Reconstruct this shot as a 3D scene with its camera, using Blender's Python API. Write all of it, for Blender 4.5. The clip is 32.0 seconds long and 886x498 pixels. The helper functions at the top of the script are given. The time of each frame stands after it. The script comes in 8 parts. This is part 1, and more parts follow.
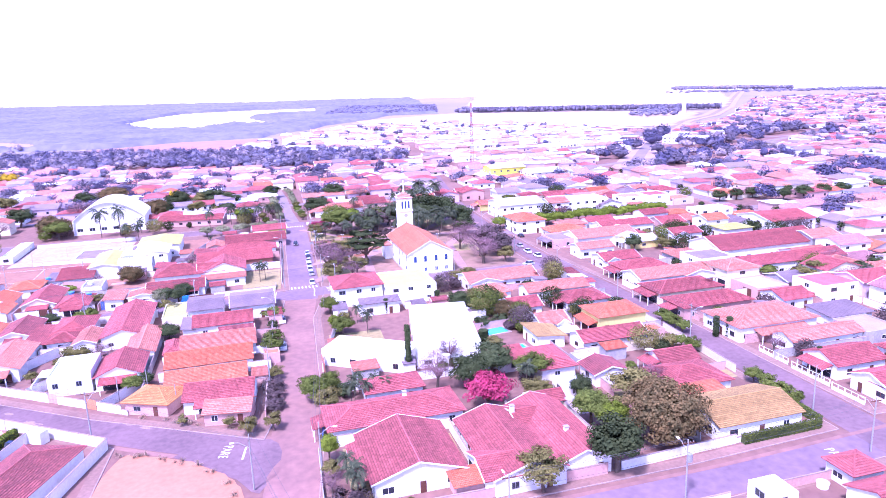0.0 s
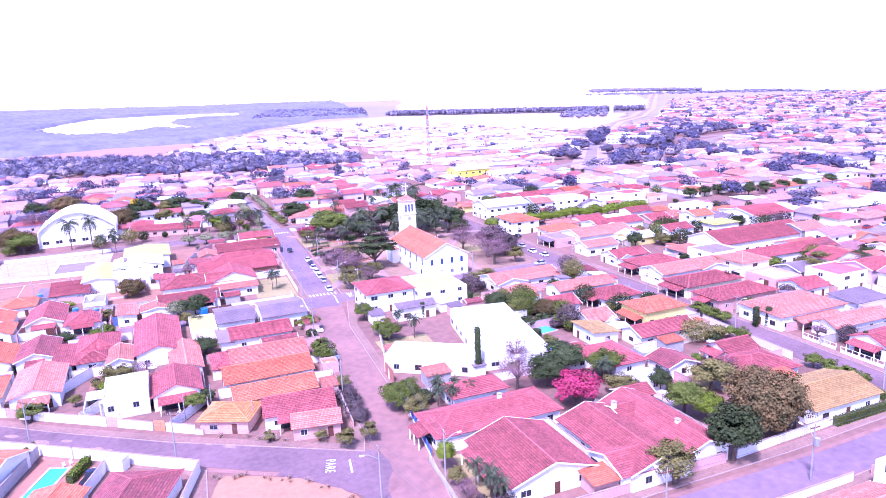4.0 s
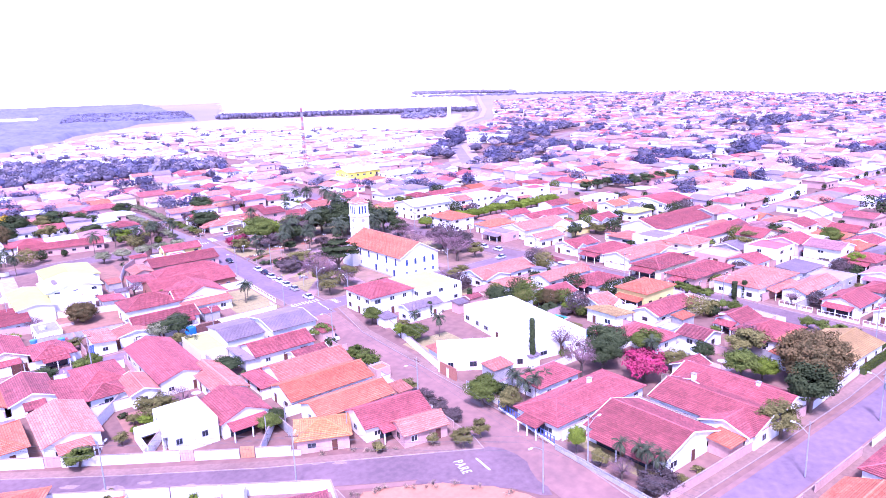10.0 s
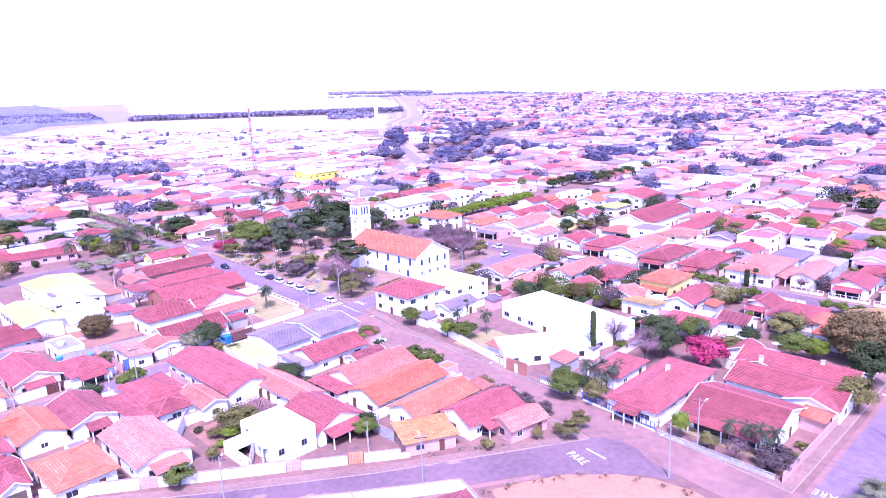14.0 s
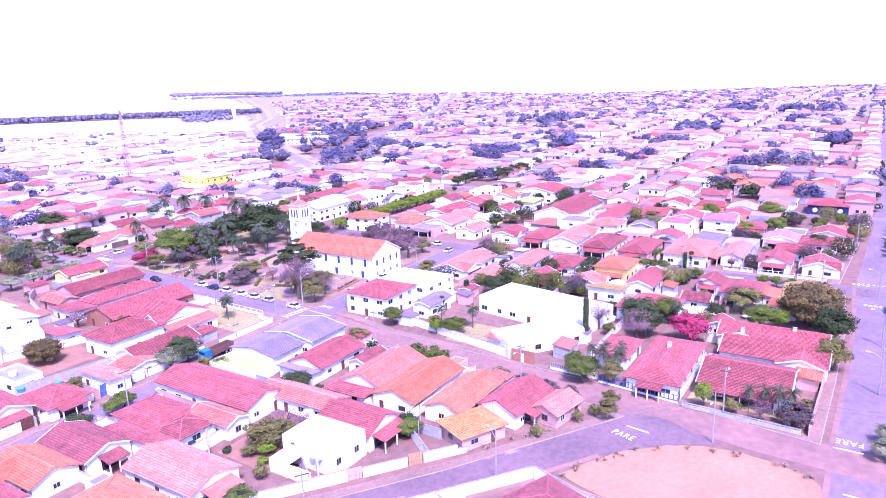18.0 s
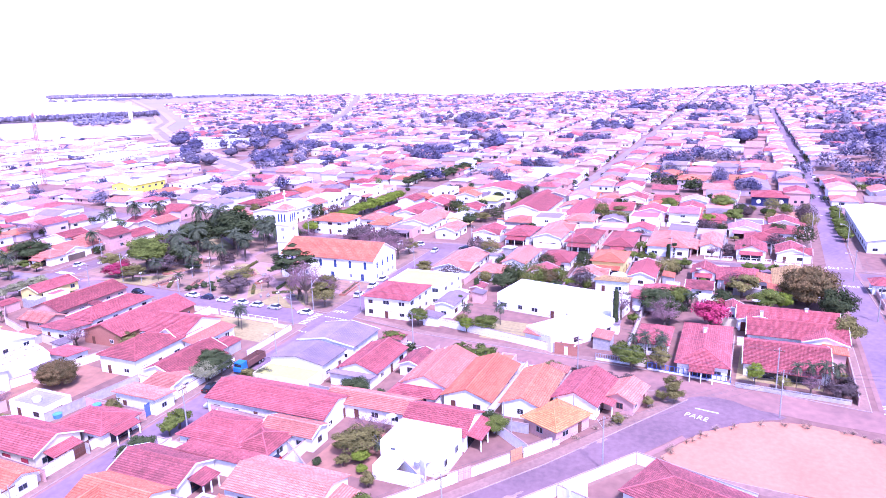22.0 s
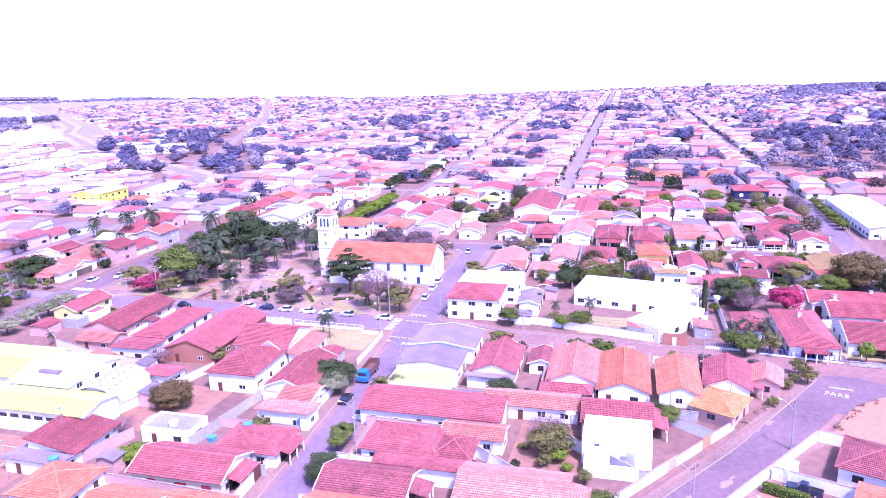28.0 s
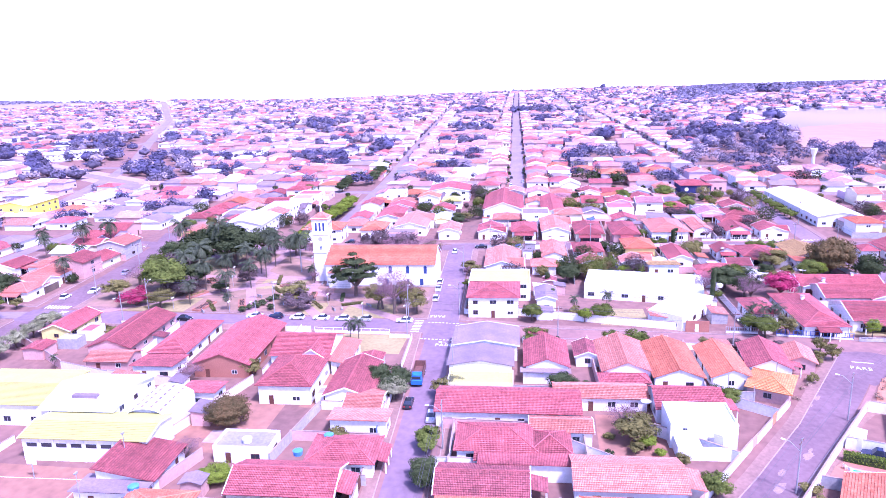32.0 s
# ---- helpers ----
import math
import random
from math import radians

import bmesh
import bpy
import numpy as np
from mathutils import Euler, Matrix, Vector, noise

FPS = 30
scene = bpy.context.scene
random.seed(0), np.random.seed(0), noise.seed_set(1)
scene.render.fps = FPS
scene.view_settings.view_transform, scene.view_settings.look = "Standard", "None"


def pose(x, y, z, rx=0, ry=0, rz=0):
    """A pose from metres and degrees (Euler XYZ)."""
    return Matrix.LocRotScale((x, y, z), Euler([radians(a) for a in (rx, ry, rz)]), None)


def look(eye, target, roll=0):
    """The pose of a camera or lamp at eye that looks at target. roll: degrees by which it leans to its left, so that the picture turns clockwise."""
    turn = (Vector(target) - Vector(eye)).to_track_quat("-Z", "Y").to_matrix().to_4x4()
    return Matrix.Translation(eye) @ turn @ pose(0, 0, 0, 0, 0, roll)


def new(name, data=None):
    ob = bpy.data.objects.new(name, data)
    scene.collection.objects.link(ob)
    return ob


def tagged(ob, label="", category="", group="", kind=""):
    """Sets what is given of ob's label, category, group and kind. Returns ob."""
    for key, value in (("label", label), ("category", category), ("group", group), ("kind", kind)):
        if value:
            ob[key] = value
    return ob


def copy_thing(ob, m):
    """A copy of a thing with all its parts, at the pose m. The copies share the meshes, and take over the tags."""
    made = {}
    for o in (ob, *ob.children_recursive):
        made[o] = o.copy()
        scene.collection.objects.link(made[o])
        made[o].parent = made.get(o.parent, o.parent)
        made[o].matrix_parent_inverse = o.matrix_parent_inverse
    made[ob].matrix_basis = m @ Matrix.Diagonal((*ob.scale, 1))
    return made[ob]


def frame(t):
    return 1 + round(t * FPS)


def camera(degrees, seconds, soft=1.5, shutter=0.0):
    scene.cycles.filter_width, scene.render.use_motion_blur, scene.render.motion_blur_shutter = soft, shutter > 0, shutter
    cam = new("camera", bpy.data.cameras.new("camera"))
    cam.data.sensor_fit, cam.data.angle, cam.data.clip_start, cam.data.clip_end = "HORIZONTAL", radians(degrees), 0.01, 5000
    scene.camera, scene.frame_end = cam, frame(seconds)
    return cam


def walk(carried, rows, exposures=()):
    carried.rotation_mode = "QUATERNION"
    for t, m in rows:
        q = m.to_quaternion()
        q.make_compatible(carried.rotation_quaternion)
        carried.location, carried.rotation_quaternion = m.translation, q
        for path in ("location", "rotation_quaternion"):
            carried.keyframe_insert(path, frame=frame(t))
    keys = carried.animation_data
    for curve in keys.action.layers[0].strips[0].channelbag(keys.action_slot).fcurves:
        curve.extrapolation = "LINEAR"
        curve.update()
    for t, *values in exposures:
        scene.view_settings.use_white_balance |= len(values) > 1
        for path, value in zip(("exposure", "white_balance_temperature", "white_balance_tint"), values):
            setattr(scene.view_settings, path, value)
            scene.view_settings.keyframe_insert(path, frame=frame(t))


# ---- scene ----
cam = camera(64.8, 32.0, soft=0.6)
METRES, EYE, TILT, LEAN, TURN = 260.04, 60.2, 0.0, 0.0, -13.2
START_X, START_Y = -4.5, 4.95
ROWS = [
    (0.0, 0.0, 0.0, 0.0, -0.51, -13.21, 2.16),
    (0.5, -0.0148, 0.0011, 0.0006, -0.77, -13.19, 2.21),
    (1.0, -0.0301, 0.0023, 0.0012, -1.09, -13.17, 2.25),
    (1.5, -0.0453, 0.0037, 0.0015, -1.44, -13.15, 2.24),
    (2.0, -0.0599, 0.0054, 0.0018, -1.83, -13.14, 2.26),
    (2.5, -0.0752, 0.0068, 0.0018, -2.5, -13.11, 2.24),
    (3.0, -0.0899, 0.0085, 0.0019, -4.22, -13.13, 2.27),
    (3.5, -0.1048, 0.0101, 0.0022, -6.02, -13.19, 2.28),
    (5.5, -0.1656, 0.0194, 0.0037, -10.52, -13.23, 2.27),
    (6.0, -0.1812, 0.0226, 0.004, -12.13, -13.3, 2.24),
    (6.5, -0.1965, 0.0252, 0.0043, -13.27, -13.31, 2.26),
    (7.0, -0.212, 0.0282, 0.0048, -13.94, -13.31, 2.26),
    (7.5, -0.2273, 0.0319, 0.0052, -14.97, -13.35, 2.25),
    (8.0, -0.2426, 0.0362, 0.0055, -16.78, -13.41, 2.28),
    (8.5, -0.2578, 0.0405, 0.0058, -18.39, -13.45, 2.29),
    (9.0, -0.2732, 0.0461, 0.0058, -19.88, -13.5, 2.23),
    (9.5, -0.2882, 0.0513, 0.006, -21.21, -13.56, 2.22),
    (10.0, -0.3034, 0.0567, 0.0064, -22.43, -13.61, 2.18),
    (10.5, -0.3184, 0.0619, 0.0069, -23.41, -13.64, 2.16),
    (11.0, -0.3332, 0.0684, 0.0071, -24.3, -13.67, 2.11),
    (11.5, -0.3477, 0.0749, 0.0074, -24.98, -13.71, 2.11),
    (12.0, -0.3621, 0.0817, 0.0077, -25.65, -13.73, 2.11),
    (12.5, -0.3762, 0.0887, 0.0081, -26.46, -13.76, 2.12),
    (13.0, -0.3905, 0.096, 0.0084, -27.63, -13.77, 2.1),
    (13.5, -0.4044, 0.1035, 0.0086, -28.85, -13.8, 2.1),
    (14.0, -0.4171, 0.1107, 0.0089, -29.83, -13.83, 2.1),
    (14.5, -0.4307, 0.1188, 0.0091, -31.25, -13.86, 2.08),
    (16.5, -0.4835, 0.1545, 0.0091, -37.37, -14.02, 1.96),
    (17.0, -0.4958, 0.1635, 0.0094, -38.89, -14.08, 1.97),
    (17.5, -0.5083, 0.1734, 0.0096, -40.7, -14.14, 1.96),
    (18.0, -0.5207, 0.1833, 0.0097, -42.36, -14.17, 1.93),
    (18.5, -0.5324, 0.1932, 0.0102, -43.97, -14.21, 1.91),
    (19.0, -0.5441, 0.2036, 0.0102, -45.54, -14.22, 1.87),
    (19.5, -0.5557, 0.2141, 0.0103, -46.8, -14.23, 1.87),
    (20.0, -0.5668, 0.2254, 0.0103, -47.69, -14.22, 1.84),
    (20.5, -0.5778, 0.2368, 0.0106, -48.58, -14.25, 1.83),
    (21.0, -0.5885, 0.2486, 0.0111, -49.85, -14.29, 1.81),
    (21.5, -0.5989, 0.2609, 0.0118, -50.89, -14.32, 1.78),
    (22.0, -0.609, 0.2734, 0.0125, -51.17, -14.34, 1.77),
    (22.5, -0.6187, 0.2858, 0.0129, -51.29, -14.35, 1.79),
    (23.0, -0.6279, 0.2983, 0.0129, -51.78, -14.36, 1.81),
    (23.5, -0.637, 0.3111, 0.0129, -52.37, -14.39, 1.82),
    (24.0, -0.646, 0.3239, 0.0129, -52.98, -14.41, 1.83),
    (24.5, -0.655, 0.3367, 0.013, -53.6, -14.43, 1.8),
    (25.0, -0.6639, 0.3497, 0.0131, -54.24, -14.44, 1.79),
    (25.5, -0.6727, 0.3626, 0.0136, -54.95, -14.44, 1.77),
    (26.0, -0.6814, 0.3756, 0.0141, -55.68, -14.43, 1.74),
    (26.5, -0.6899, 0.3888, 0.0147, -56.31, -14.41, 1.72),
    (28.5, -0.7212, 0.4423, 0.0148, -60.75, -14.36, 1.66),
    (29.0, -0.7287, 0.4556, 0.0147, -61.43, -14.36, 1.69),
    (29.5, -0.7357, 0.469, 0.0147, -62.2, -14.35, 1.7),
    (30.0, -0.7424, 0.4829, 0.0146, -63.16, -14.36, 1.69),
    (30.5, -0.7488, 0.4971, 0.0145, -64.17, -14.38, 1.67),
    (31.0, -0.7554, 0.511, 0.0153, -65.46, -14.41, 1.66),
    (31.5, -0.7617, 0.5252, 0.016, -66.93, -14.44, 1.63),
    (32.0, -0.7678, 0.5395, 0.0166, -68.38, -14.45, 1.6),
]
walk(cam, [(t, pose(START_X, START_Y, EYE, TILT, LEAN, TURN) @ pose(METRES * x, METRES * y, METRES * z, 90 + pitch, roll, yaw)) for t, x, y, z, yaw, pitch, roll in ROWS],
     exposures=[(0.0, 1.56, 5000, 55), (32.0, 1.56, 5000, 55)])

# ---- light ----
world = bpy.data.worlds.new("sky")
scene.world = world
world.use_nodes = True
wn = world.node_tree.nodes
sky = wn.new("ShaderNodeTexSky")
sky.sky_type, sky.sun_disc = "NISHITA", False
SUN_EL, SUN_ROT = 58.0, 222.0
sky.sun_elevation, sky.sun_rotation = radians(SUN_EL), radians(SUN_ROT)
sky.dust_density, sky.ozone_density = 1.5, 1.0
world.node_tree.links.new(sky.outputs[0], wn["Background"].inputs[0])
wn["Background"].inputs[1].default_value = 0.15
sun = new("sun", bpy.data.lights.new("sun", "SUN"))
sun.data.energy, sun.data.angle, sun.data.color = 2.8, radians(7.0), (1.0, 0.95, 0.88)
sun_dir = Vector((math.sin(radians(SUN_ROT)) * math.cos(radians(SUN_EL)), math.cos(radians(SUN_ROT)) * math.cos(radians(SUN_EL)), math.sin(radians(SUN_EL))))
sun.matrix_world = look(sun_dir * 300, (0, 0, 0))


# ---- materials ----
def mat(name, a, b=None, rough=0.8, grain=6.0, stain=0.25, bump=0.0, vary=0.0, metal=0.0, coords="Object", spec=0.3):
    """Two colours mixed by fine grain, darkened in broad stains; vary: shift of brightness from piece to piece."""
    m = bpy.data.materials.new(name)
    m.use_nodes = True
    nt = m.node_tree
    n, l = nt.nodes, nt.links
    p = n["Principled BSDF"]
    p.inputs["Roughness"].default_value, p.inputs["Metallic"].default_value = rough, metal
    p.inputs["Specular IOR Level"].default_value = spec
    b = b or tuple(v * 0.75 for v in a)
    tc = n.new("ShaderNodeTexCoord")
    fine, broad = n.new("ShaderNodeTexNoise"), n.new("ShaderNodeTexNoise")
    fine.inputs["Scale"].default_value, fine.inputs["Detail"].default_value = grain, 5.0
    broad.inputs["Scale"].default_value, broad.inputs["Detail"].default_value = stain, 4.0
    geo = n.new("ShaderNodeNewGeometry")
    for t in (fine, broad):
        l.new(geo.outputs["Position"] if coords == "World" else tc.outputs[coords], t.inputs["Vector"])
    add = n.new("ShaderNodeMath")
    add.operation = "ADD"
    half = n.new("ShaderNodeMath")
    half.operation, half.inputs[1].default_value = "MULTIPLY", 0.5
    l.new(fine.outputs["Fac"], add.inputs[0])
    l.new(broad.outputs["Fac"], add.inputs[1])
    l.new(add.outputs[0], half.inputs[0])
    ramp = n.new("ShaderNodeValToRGB")
    ramp.color_ramp.elements[0].position, ramp.color_ramp.elements[1].position = 0.36, 0.64
    ramp.color_ramp.elements[0].color, ramp.color_ramp.elements[1].color = (*b, 1), (*a, 1)
    l.new(half.outputs[0], ramp.inputs[0])
    out = ramp.outputs[0]
    if vary:
        info = n.new("ShaderNodeObjectInfo")
        mr = n.new("ShaderNodeMapRange")
        mr.inputs["To Min"].default_value, mr.inputs["To Max"].default_value = 1 - vary, 1 + vary
        l.new(info.outputs["Random"], mr.inputs["Value"])
        hsv = n.new("ShaderNodeHueSaturation")
        l.new(mr.outputs[0], hsv.inputs["Value"])
        l.new(out, hsv.inputs["Color"])
        out = hsv.outputs[0]
    l.new(out, p.inputs["Base Color"])
    if bump:
        bn = n.new("ShaderNodeBump")
        bn.inputs["Strength"].default_value, bn.inputs["Distance"].default_value = 0.6, bump
        l.new(fine.outputs["Fac"], bn.inputs["Height"])
        l.new(bn.outputs[0], p.inputs["Normal"])
    return m


def tile_mat(name, a, b, rib=0.25, dark=0.5):
    """Clay roof tiles: ribs up the slope, courses across it, and blotches of lichen and bleaching."""
    m = mat(name, a, b, rough=0.85, grain=3.0, stain=0.35, vary=0.18)
    n, l = m.node_tree.nodes, m.node_tree.links
    p = n["Principled BSDF"]
    uv = n.new("ShaderNodeUVMap")
    sep = n.new("ShaderNodeSeparateXYZ")
    l.new(uv.outputs[0], sep.inputs[0])

    def wave(sock, period):
        k = n.new("ShaderNodeMath")
        k.operation, k.inputs[1].default_value = "MULTIPLY", 2 * math.pi / period
        l.new(sock, k.inputs[0])
        s = n.new("ShaderNodeMath")
        s.operation = "SINE"
        l.new(k.outputs[0], s.inputs[0])
        return s.outputs[0]

    ribs = wave(sep.outputs[0], rib)
    bn = n.new("ShaderNodeBump")
    bn.inputs["Strength"].default_value, bn.inputs["Distance"].default_value = 0.7, 0.05
    l.new(ribs, bn.inputs["Height"])
    l.new(bn.outputs[0], p.inputs["Normal"])
    # single tiles fired darker or lighter
    cell = n.new("ShaderNodeTexWhiteNoise")
    cell.noise_dimensions = "2D"
    mul = n.new("ShaderNodeVectorMath")
    mul.operation, mul.inputs[1].default_value = "DIVIDE", (rib * 2, 0.42, 1)
    fl = n.new("ShaderNodeVectorMath")
    fl.operation = "FLOOR"
    l.new(uv.outputs[0], mul.inputs[0])
    l.new(mul.outputs[0], fl.inputs[0])
    l.new(fl.outputs[0], cell.inputs["Vector"])
    mr = n.new("ShaderNodeMapRange")
    mr.inputs["To Min"].default_value, mr.inputs["To Max"].default_value = 0.78, 1.16
    l.new(cell.outputs["Value"], mr.inputs["Value"])
    isl = n.new("ShaderNodeMapRange")
    isl.inputs["To Min"].default_value, isl.inputs["To Max"].default_value = 0.9, 1.1
    l.new(n.new("ShaderNodeNewGeometry").outputs["Random Per Island"], isl.inputs["Value"])
    both = n.new("ShaderNodeMath")
    both.operation = "MULTIPLY"
    l.new(mr.outputs[0], both.inputs[0])
    l.new(isl.outputs[0], both.inputs[1])
    mr = both
    # shade under each course and in the rib channels, painted in with dirt
    fr = n.new("ShaderNodeMath")
    fr.operation = "FRACT"
    dv = n.new("ShaderNodeMath")
    dv.operation, dv.inputs[1].default_value = "DIVIDE", 0.42
    l.new(sep.outputs[1], dv.inputs[0])
    l.new(dv.outputs[0], fr.inputs[0])
    lap_shade = n.new("ShaderNodeMapRange")
    lap_shade.inputs["From Min"].default_value, lap_shade.inputs["From Max"].default_value = 0.62, 1.0
    lap_shade.inputs["To Min"].default_value, lap_shade.inputs["To Max"].default_value = 1.08, dark
    l.new(fr.outputs[0], lap_shade.inputs["Value"])
    chan_shade = n.new("ShaderNodeMapRange")
    chan_shade.inputs["From Min"].default_value, chan_shade.inputs["From Max"].default_value = -1.0, 1.0
    chan_shade.inputs["To Min"].default_value, chan_shade.inputs["To Max"].default_value = 0.8, 1.08
    l.new(ribs, chan_shade.inputs["Value"])
    for extra in (lap_shade, chan_shade):
        k = n.new("ShaderNodeMath")
        k.operation = "MULTIPLY"
        l.new(mr.outputs[0], k.inputs[0])
        l.new(extra.outputs[0], k.inputs[1])
        mr = k
    hsv = n.new("ShaderNodeHueSaturation")
    old = p.inputs["Base Color"].links[0].from_socket
    l.new(old, hsv.inputs["Color"])
    l.new(mr.outputs[0], hsv.inputs["Value"])
    l.new(hsv.outputs[0], p.inputs["Base Color"])
    return m


def leaf_mat(name, a, b, vary=0.2):
    m = mat(name, a, b, rough=0.95, grain=0.9, stain=0.3, vary=vary, spec=0.05)
    n, l = m.node_tree.nodes, m.node_tree.links
    p = n["Principled BSDF"]
    geo = n.new("ShaderNodeNewGeometry")
    mr = n.new("ShaderNodeMapRange")
    mr.inputs["To Min"].default_value, mr.inputs["To Max"].default_value = 0.72, 1.28
    l.new(geo.outputs["Random Per Island"], mr.inputs["Value"])
    hsv = n.new("ShaderNodeHueSaturation")
    l.new(p.inputs["Base Color"].links[0].from_socket, hsv.inputs["Color"])
    l.new(mr.outputs[0], hsv.inputs["Value"])
    l.new(hsv.outputs[0], p.inputs["Base Color"])
    return m


T = {  # roof coverings
    "red": tile_mat("clay_tile_red", (0.42, 0.110, 0.106), (0.27, 0.07, 0.072)),
    "dark": tile_mat("clay_tile_weathered", (0.33, 0.09, 0.09), (0.19, 0.06, 0.062)),
    "orange": tile_mat("clay_tile_orange", (0.60, 0.18, 0.09), (0.44, 0.12, 0.065)),
    "pink": tile_mat("clay_tile_pale", (0.57, 0.215, 0.148), (0.43, 0.15, 0.106)),
    "amber": tile_mat("clay_tile_new", (0.64, 0.25, 0.085), (0.50, 0.185, 0.065)),
    # paler tiles made for far roofs: distance haze mixed into the clay colour
    "dust": tile_mat("clay_tile_haze_pink", (0.60, 0.33, 0.285), (0.48, 0.25, 0.22)),
    "mauve": tile_mat("clay_tile_haze_mauve", (0.46, 0.235, 0.235), (0.36, 0.175, 0.18)),
    "yellow": tile_mat("concrete_tile_straw", (0.42, 0.26, 0.095), (0.33, 0.20, 0.075)),
    "fibre": mat("fibre_cement", (0.245, 0.18, 0.195), (0.165, 0.122, 0.136), grain=2.5, vary=0.1),
    "cream": mat("cream_sheet", (0.42, 0.40, 0.12), (0.36, 0.33, 0.10), grain=1.5, vary=0.05),
    "white": mat("white_sheet", (0.80, 0.80, 0.79), (0.66, 0.66, 0.66), grain=1.0, vary=0.05, rough=0.55),
    "slab": mat("concrete_slab", (0.28, 0.25, 0.25), (0.19, 0.17, 0.17), grain=2.0),
    "solar": mat("solar_glass", (0.03, 0.05, 0.12), (0.02, 0.03, 0.08), rough=0.15),
}
W = {  # wall paints
    "white": mat("paint_white", (0.80, 0.79, 0.77), (0.66, 0.63, 0.61), grain=2.0, vary=0.06),
    "cream": mat("paint_cream", (0.74, 0.66, 0.48), (0.62, 0.54, 0.40), grain=2.0, vary=0.06),
    "pink": mat("paint_rose", (0.60, 0.36, 0.31), (0.48, 0.28, 0.25), grain=2.0, vary=0.06),
    "yellow": mat("paint_yellow", (0.74, 0.62, 0.22), (0.64, 0.52, 0.18), grain=2.0, vary=0.05),
    "lemon": mat("paint_lemon", (0.78, 0.68, 0.09), (0.70, 0.60, 0.08), grain=2.0, vary=0.03),
    "orange": mat("paint_orange", (0.62, 0.27, 0.13), (0.50, 0.20, 0.10), grain=2.0, vary=0.05),
    "grey": mat("render_grey", (0.42, 0.39, 0.38), (0.28, 0.26, 0.26), grain=1.6, vary=0.1),
    "lilac": mat("paint_lilac", (0.58, 0.44, 0.50), (0.48, 0.36, 0.42), grain=2.0, vary=0.05),
    "navy": mat("paint_navy", (0.03, 0.035, 0.11), (0.022, 0.026, 0.085), grain=2.0),
    "brick": mat("raw_brick", (0.40, 0.17, 0.11), (0.28, 0.11, 0.075), grain=5.0),
    "crimson": mat("paint_crimson", (0.36, 0.04, 0.06), (0.27, 0.03, 0.045), grain=2.0),
    "blue": mat("paint_blue", (0.10, 0.16, 0.42), (0.07, 0.11, 0.32), grain=2.0),
}
ASPHALT = mat("asphalt", (0.21, 0.128, 0.136), (0.136, 0.084, 0.092), grain=0.9, stain=0.10, coords="World", rough=0.9)
# paler asphalt, used for the farther streets
PALE_ASPHALT = mat("asphalt_pale", (0.26, 0.19, 0.21), (0.18, 0.135, 0.155), grain=0.5, stain=0.06, coords="World", rough=0.95)
WORN = mat("asphalt_worn", (0.235, 0.155, 0.18), (0.155, 0.102, 0.128), grain=0.7, stain=0.07, coords="World", rough=0.92)
DUSTY = mat("asphalt_red_dust", (0.295, 0.156, 0.128), (0.20, 0.108, 0.096), grain=0.6, stain=0.09, coords="World", rough=0.95)
EARTH = mat("red_earth", (0.25, 0.132, 0.105), (0.155, 0.083, 0.069), grain=0.5, stain=0.03, coords="World", rough=1.0)
SAND = mat("pale_sand", (0.46, 0.205, 0.115), (0.36, 0.155, 0.09), grain=1.0, stain=0.08, coords="World", rough=1.0)
RED_YARD = mat("red_yard_earth", (0.33, 0.16, 0.108), (0.22, 0.11, 0.078), grain=0.6, stain=0.12, coords="World", rough=1.0)
PAVE = mat("pavement_concrete", (0.28, 0.165, 0.13), (0.18, 0.105, 0.086), grain=1.5, stain=0.1, coords="World", rough=0.95)
KERB = mat("kerb_concrete", (0.36, 0.27, 0.25), (0.25, 0.18, 0.17), grain=2.0)
GRASS = mat("dry_grass", (0.35, 0.27, 0.12), (0.23, 0.18, 0.08), grain=1.2, stain=0.12, coords="World", rough=1.0)
PAINT = mat("road_paint", (0.78, 0.77, 0.75), (0.60, 0.58, 0.57), grain=3.0)
GLASS = mat("window_glass", (0.035, 0.04, 0.055), (0.02, 0.025, 0.035), rough=0.12, spec=0.6)
WOOD = mat("dark_wood", (0.16, 0.06, 0.04), (0.09, 0.035, 0.025), grain=4.0)
STEEL = mat("painted_steel", (0.42, 0.42, 0.44), (0.30, 0.30, 0.32), rough=0.5, metal=0.4)
WIRE = mat("wire_aluminium_weathered", (0.12, 0.11, 0.115), (0.08, 0.075, 0.08), rough=0.7)
CONC = mat("pole_concrete", (0.34, 0.32, 0.31), (0.25, 0.235, 0.23), grain=3.0)
BARK = mat("bark", (0.16, 0.115, 0.085), (0.09, 0.065, 0.05), grain=5.0)
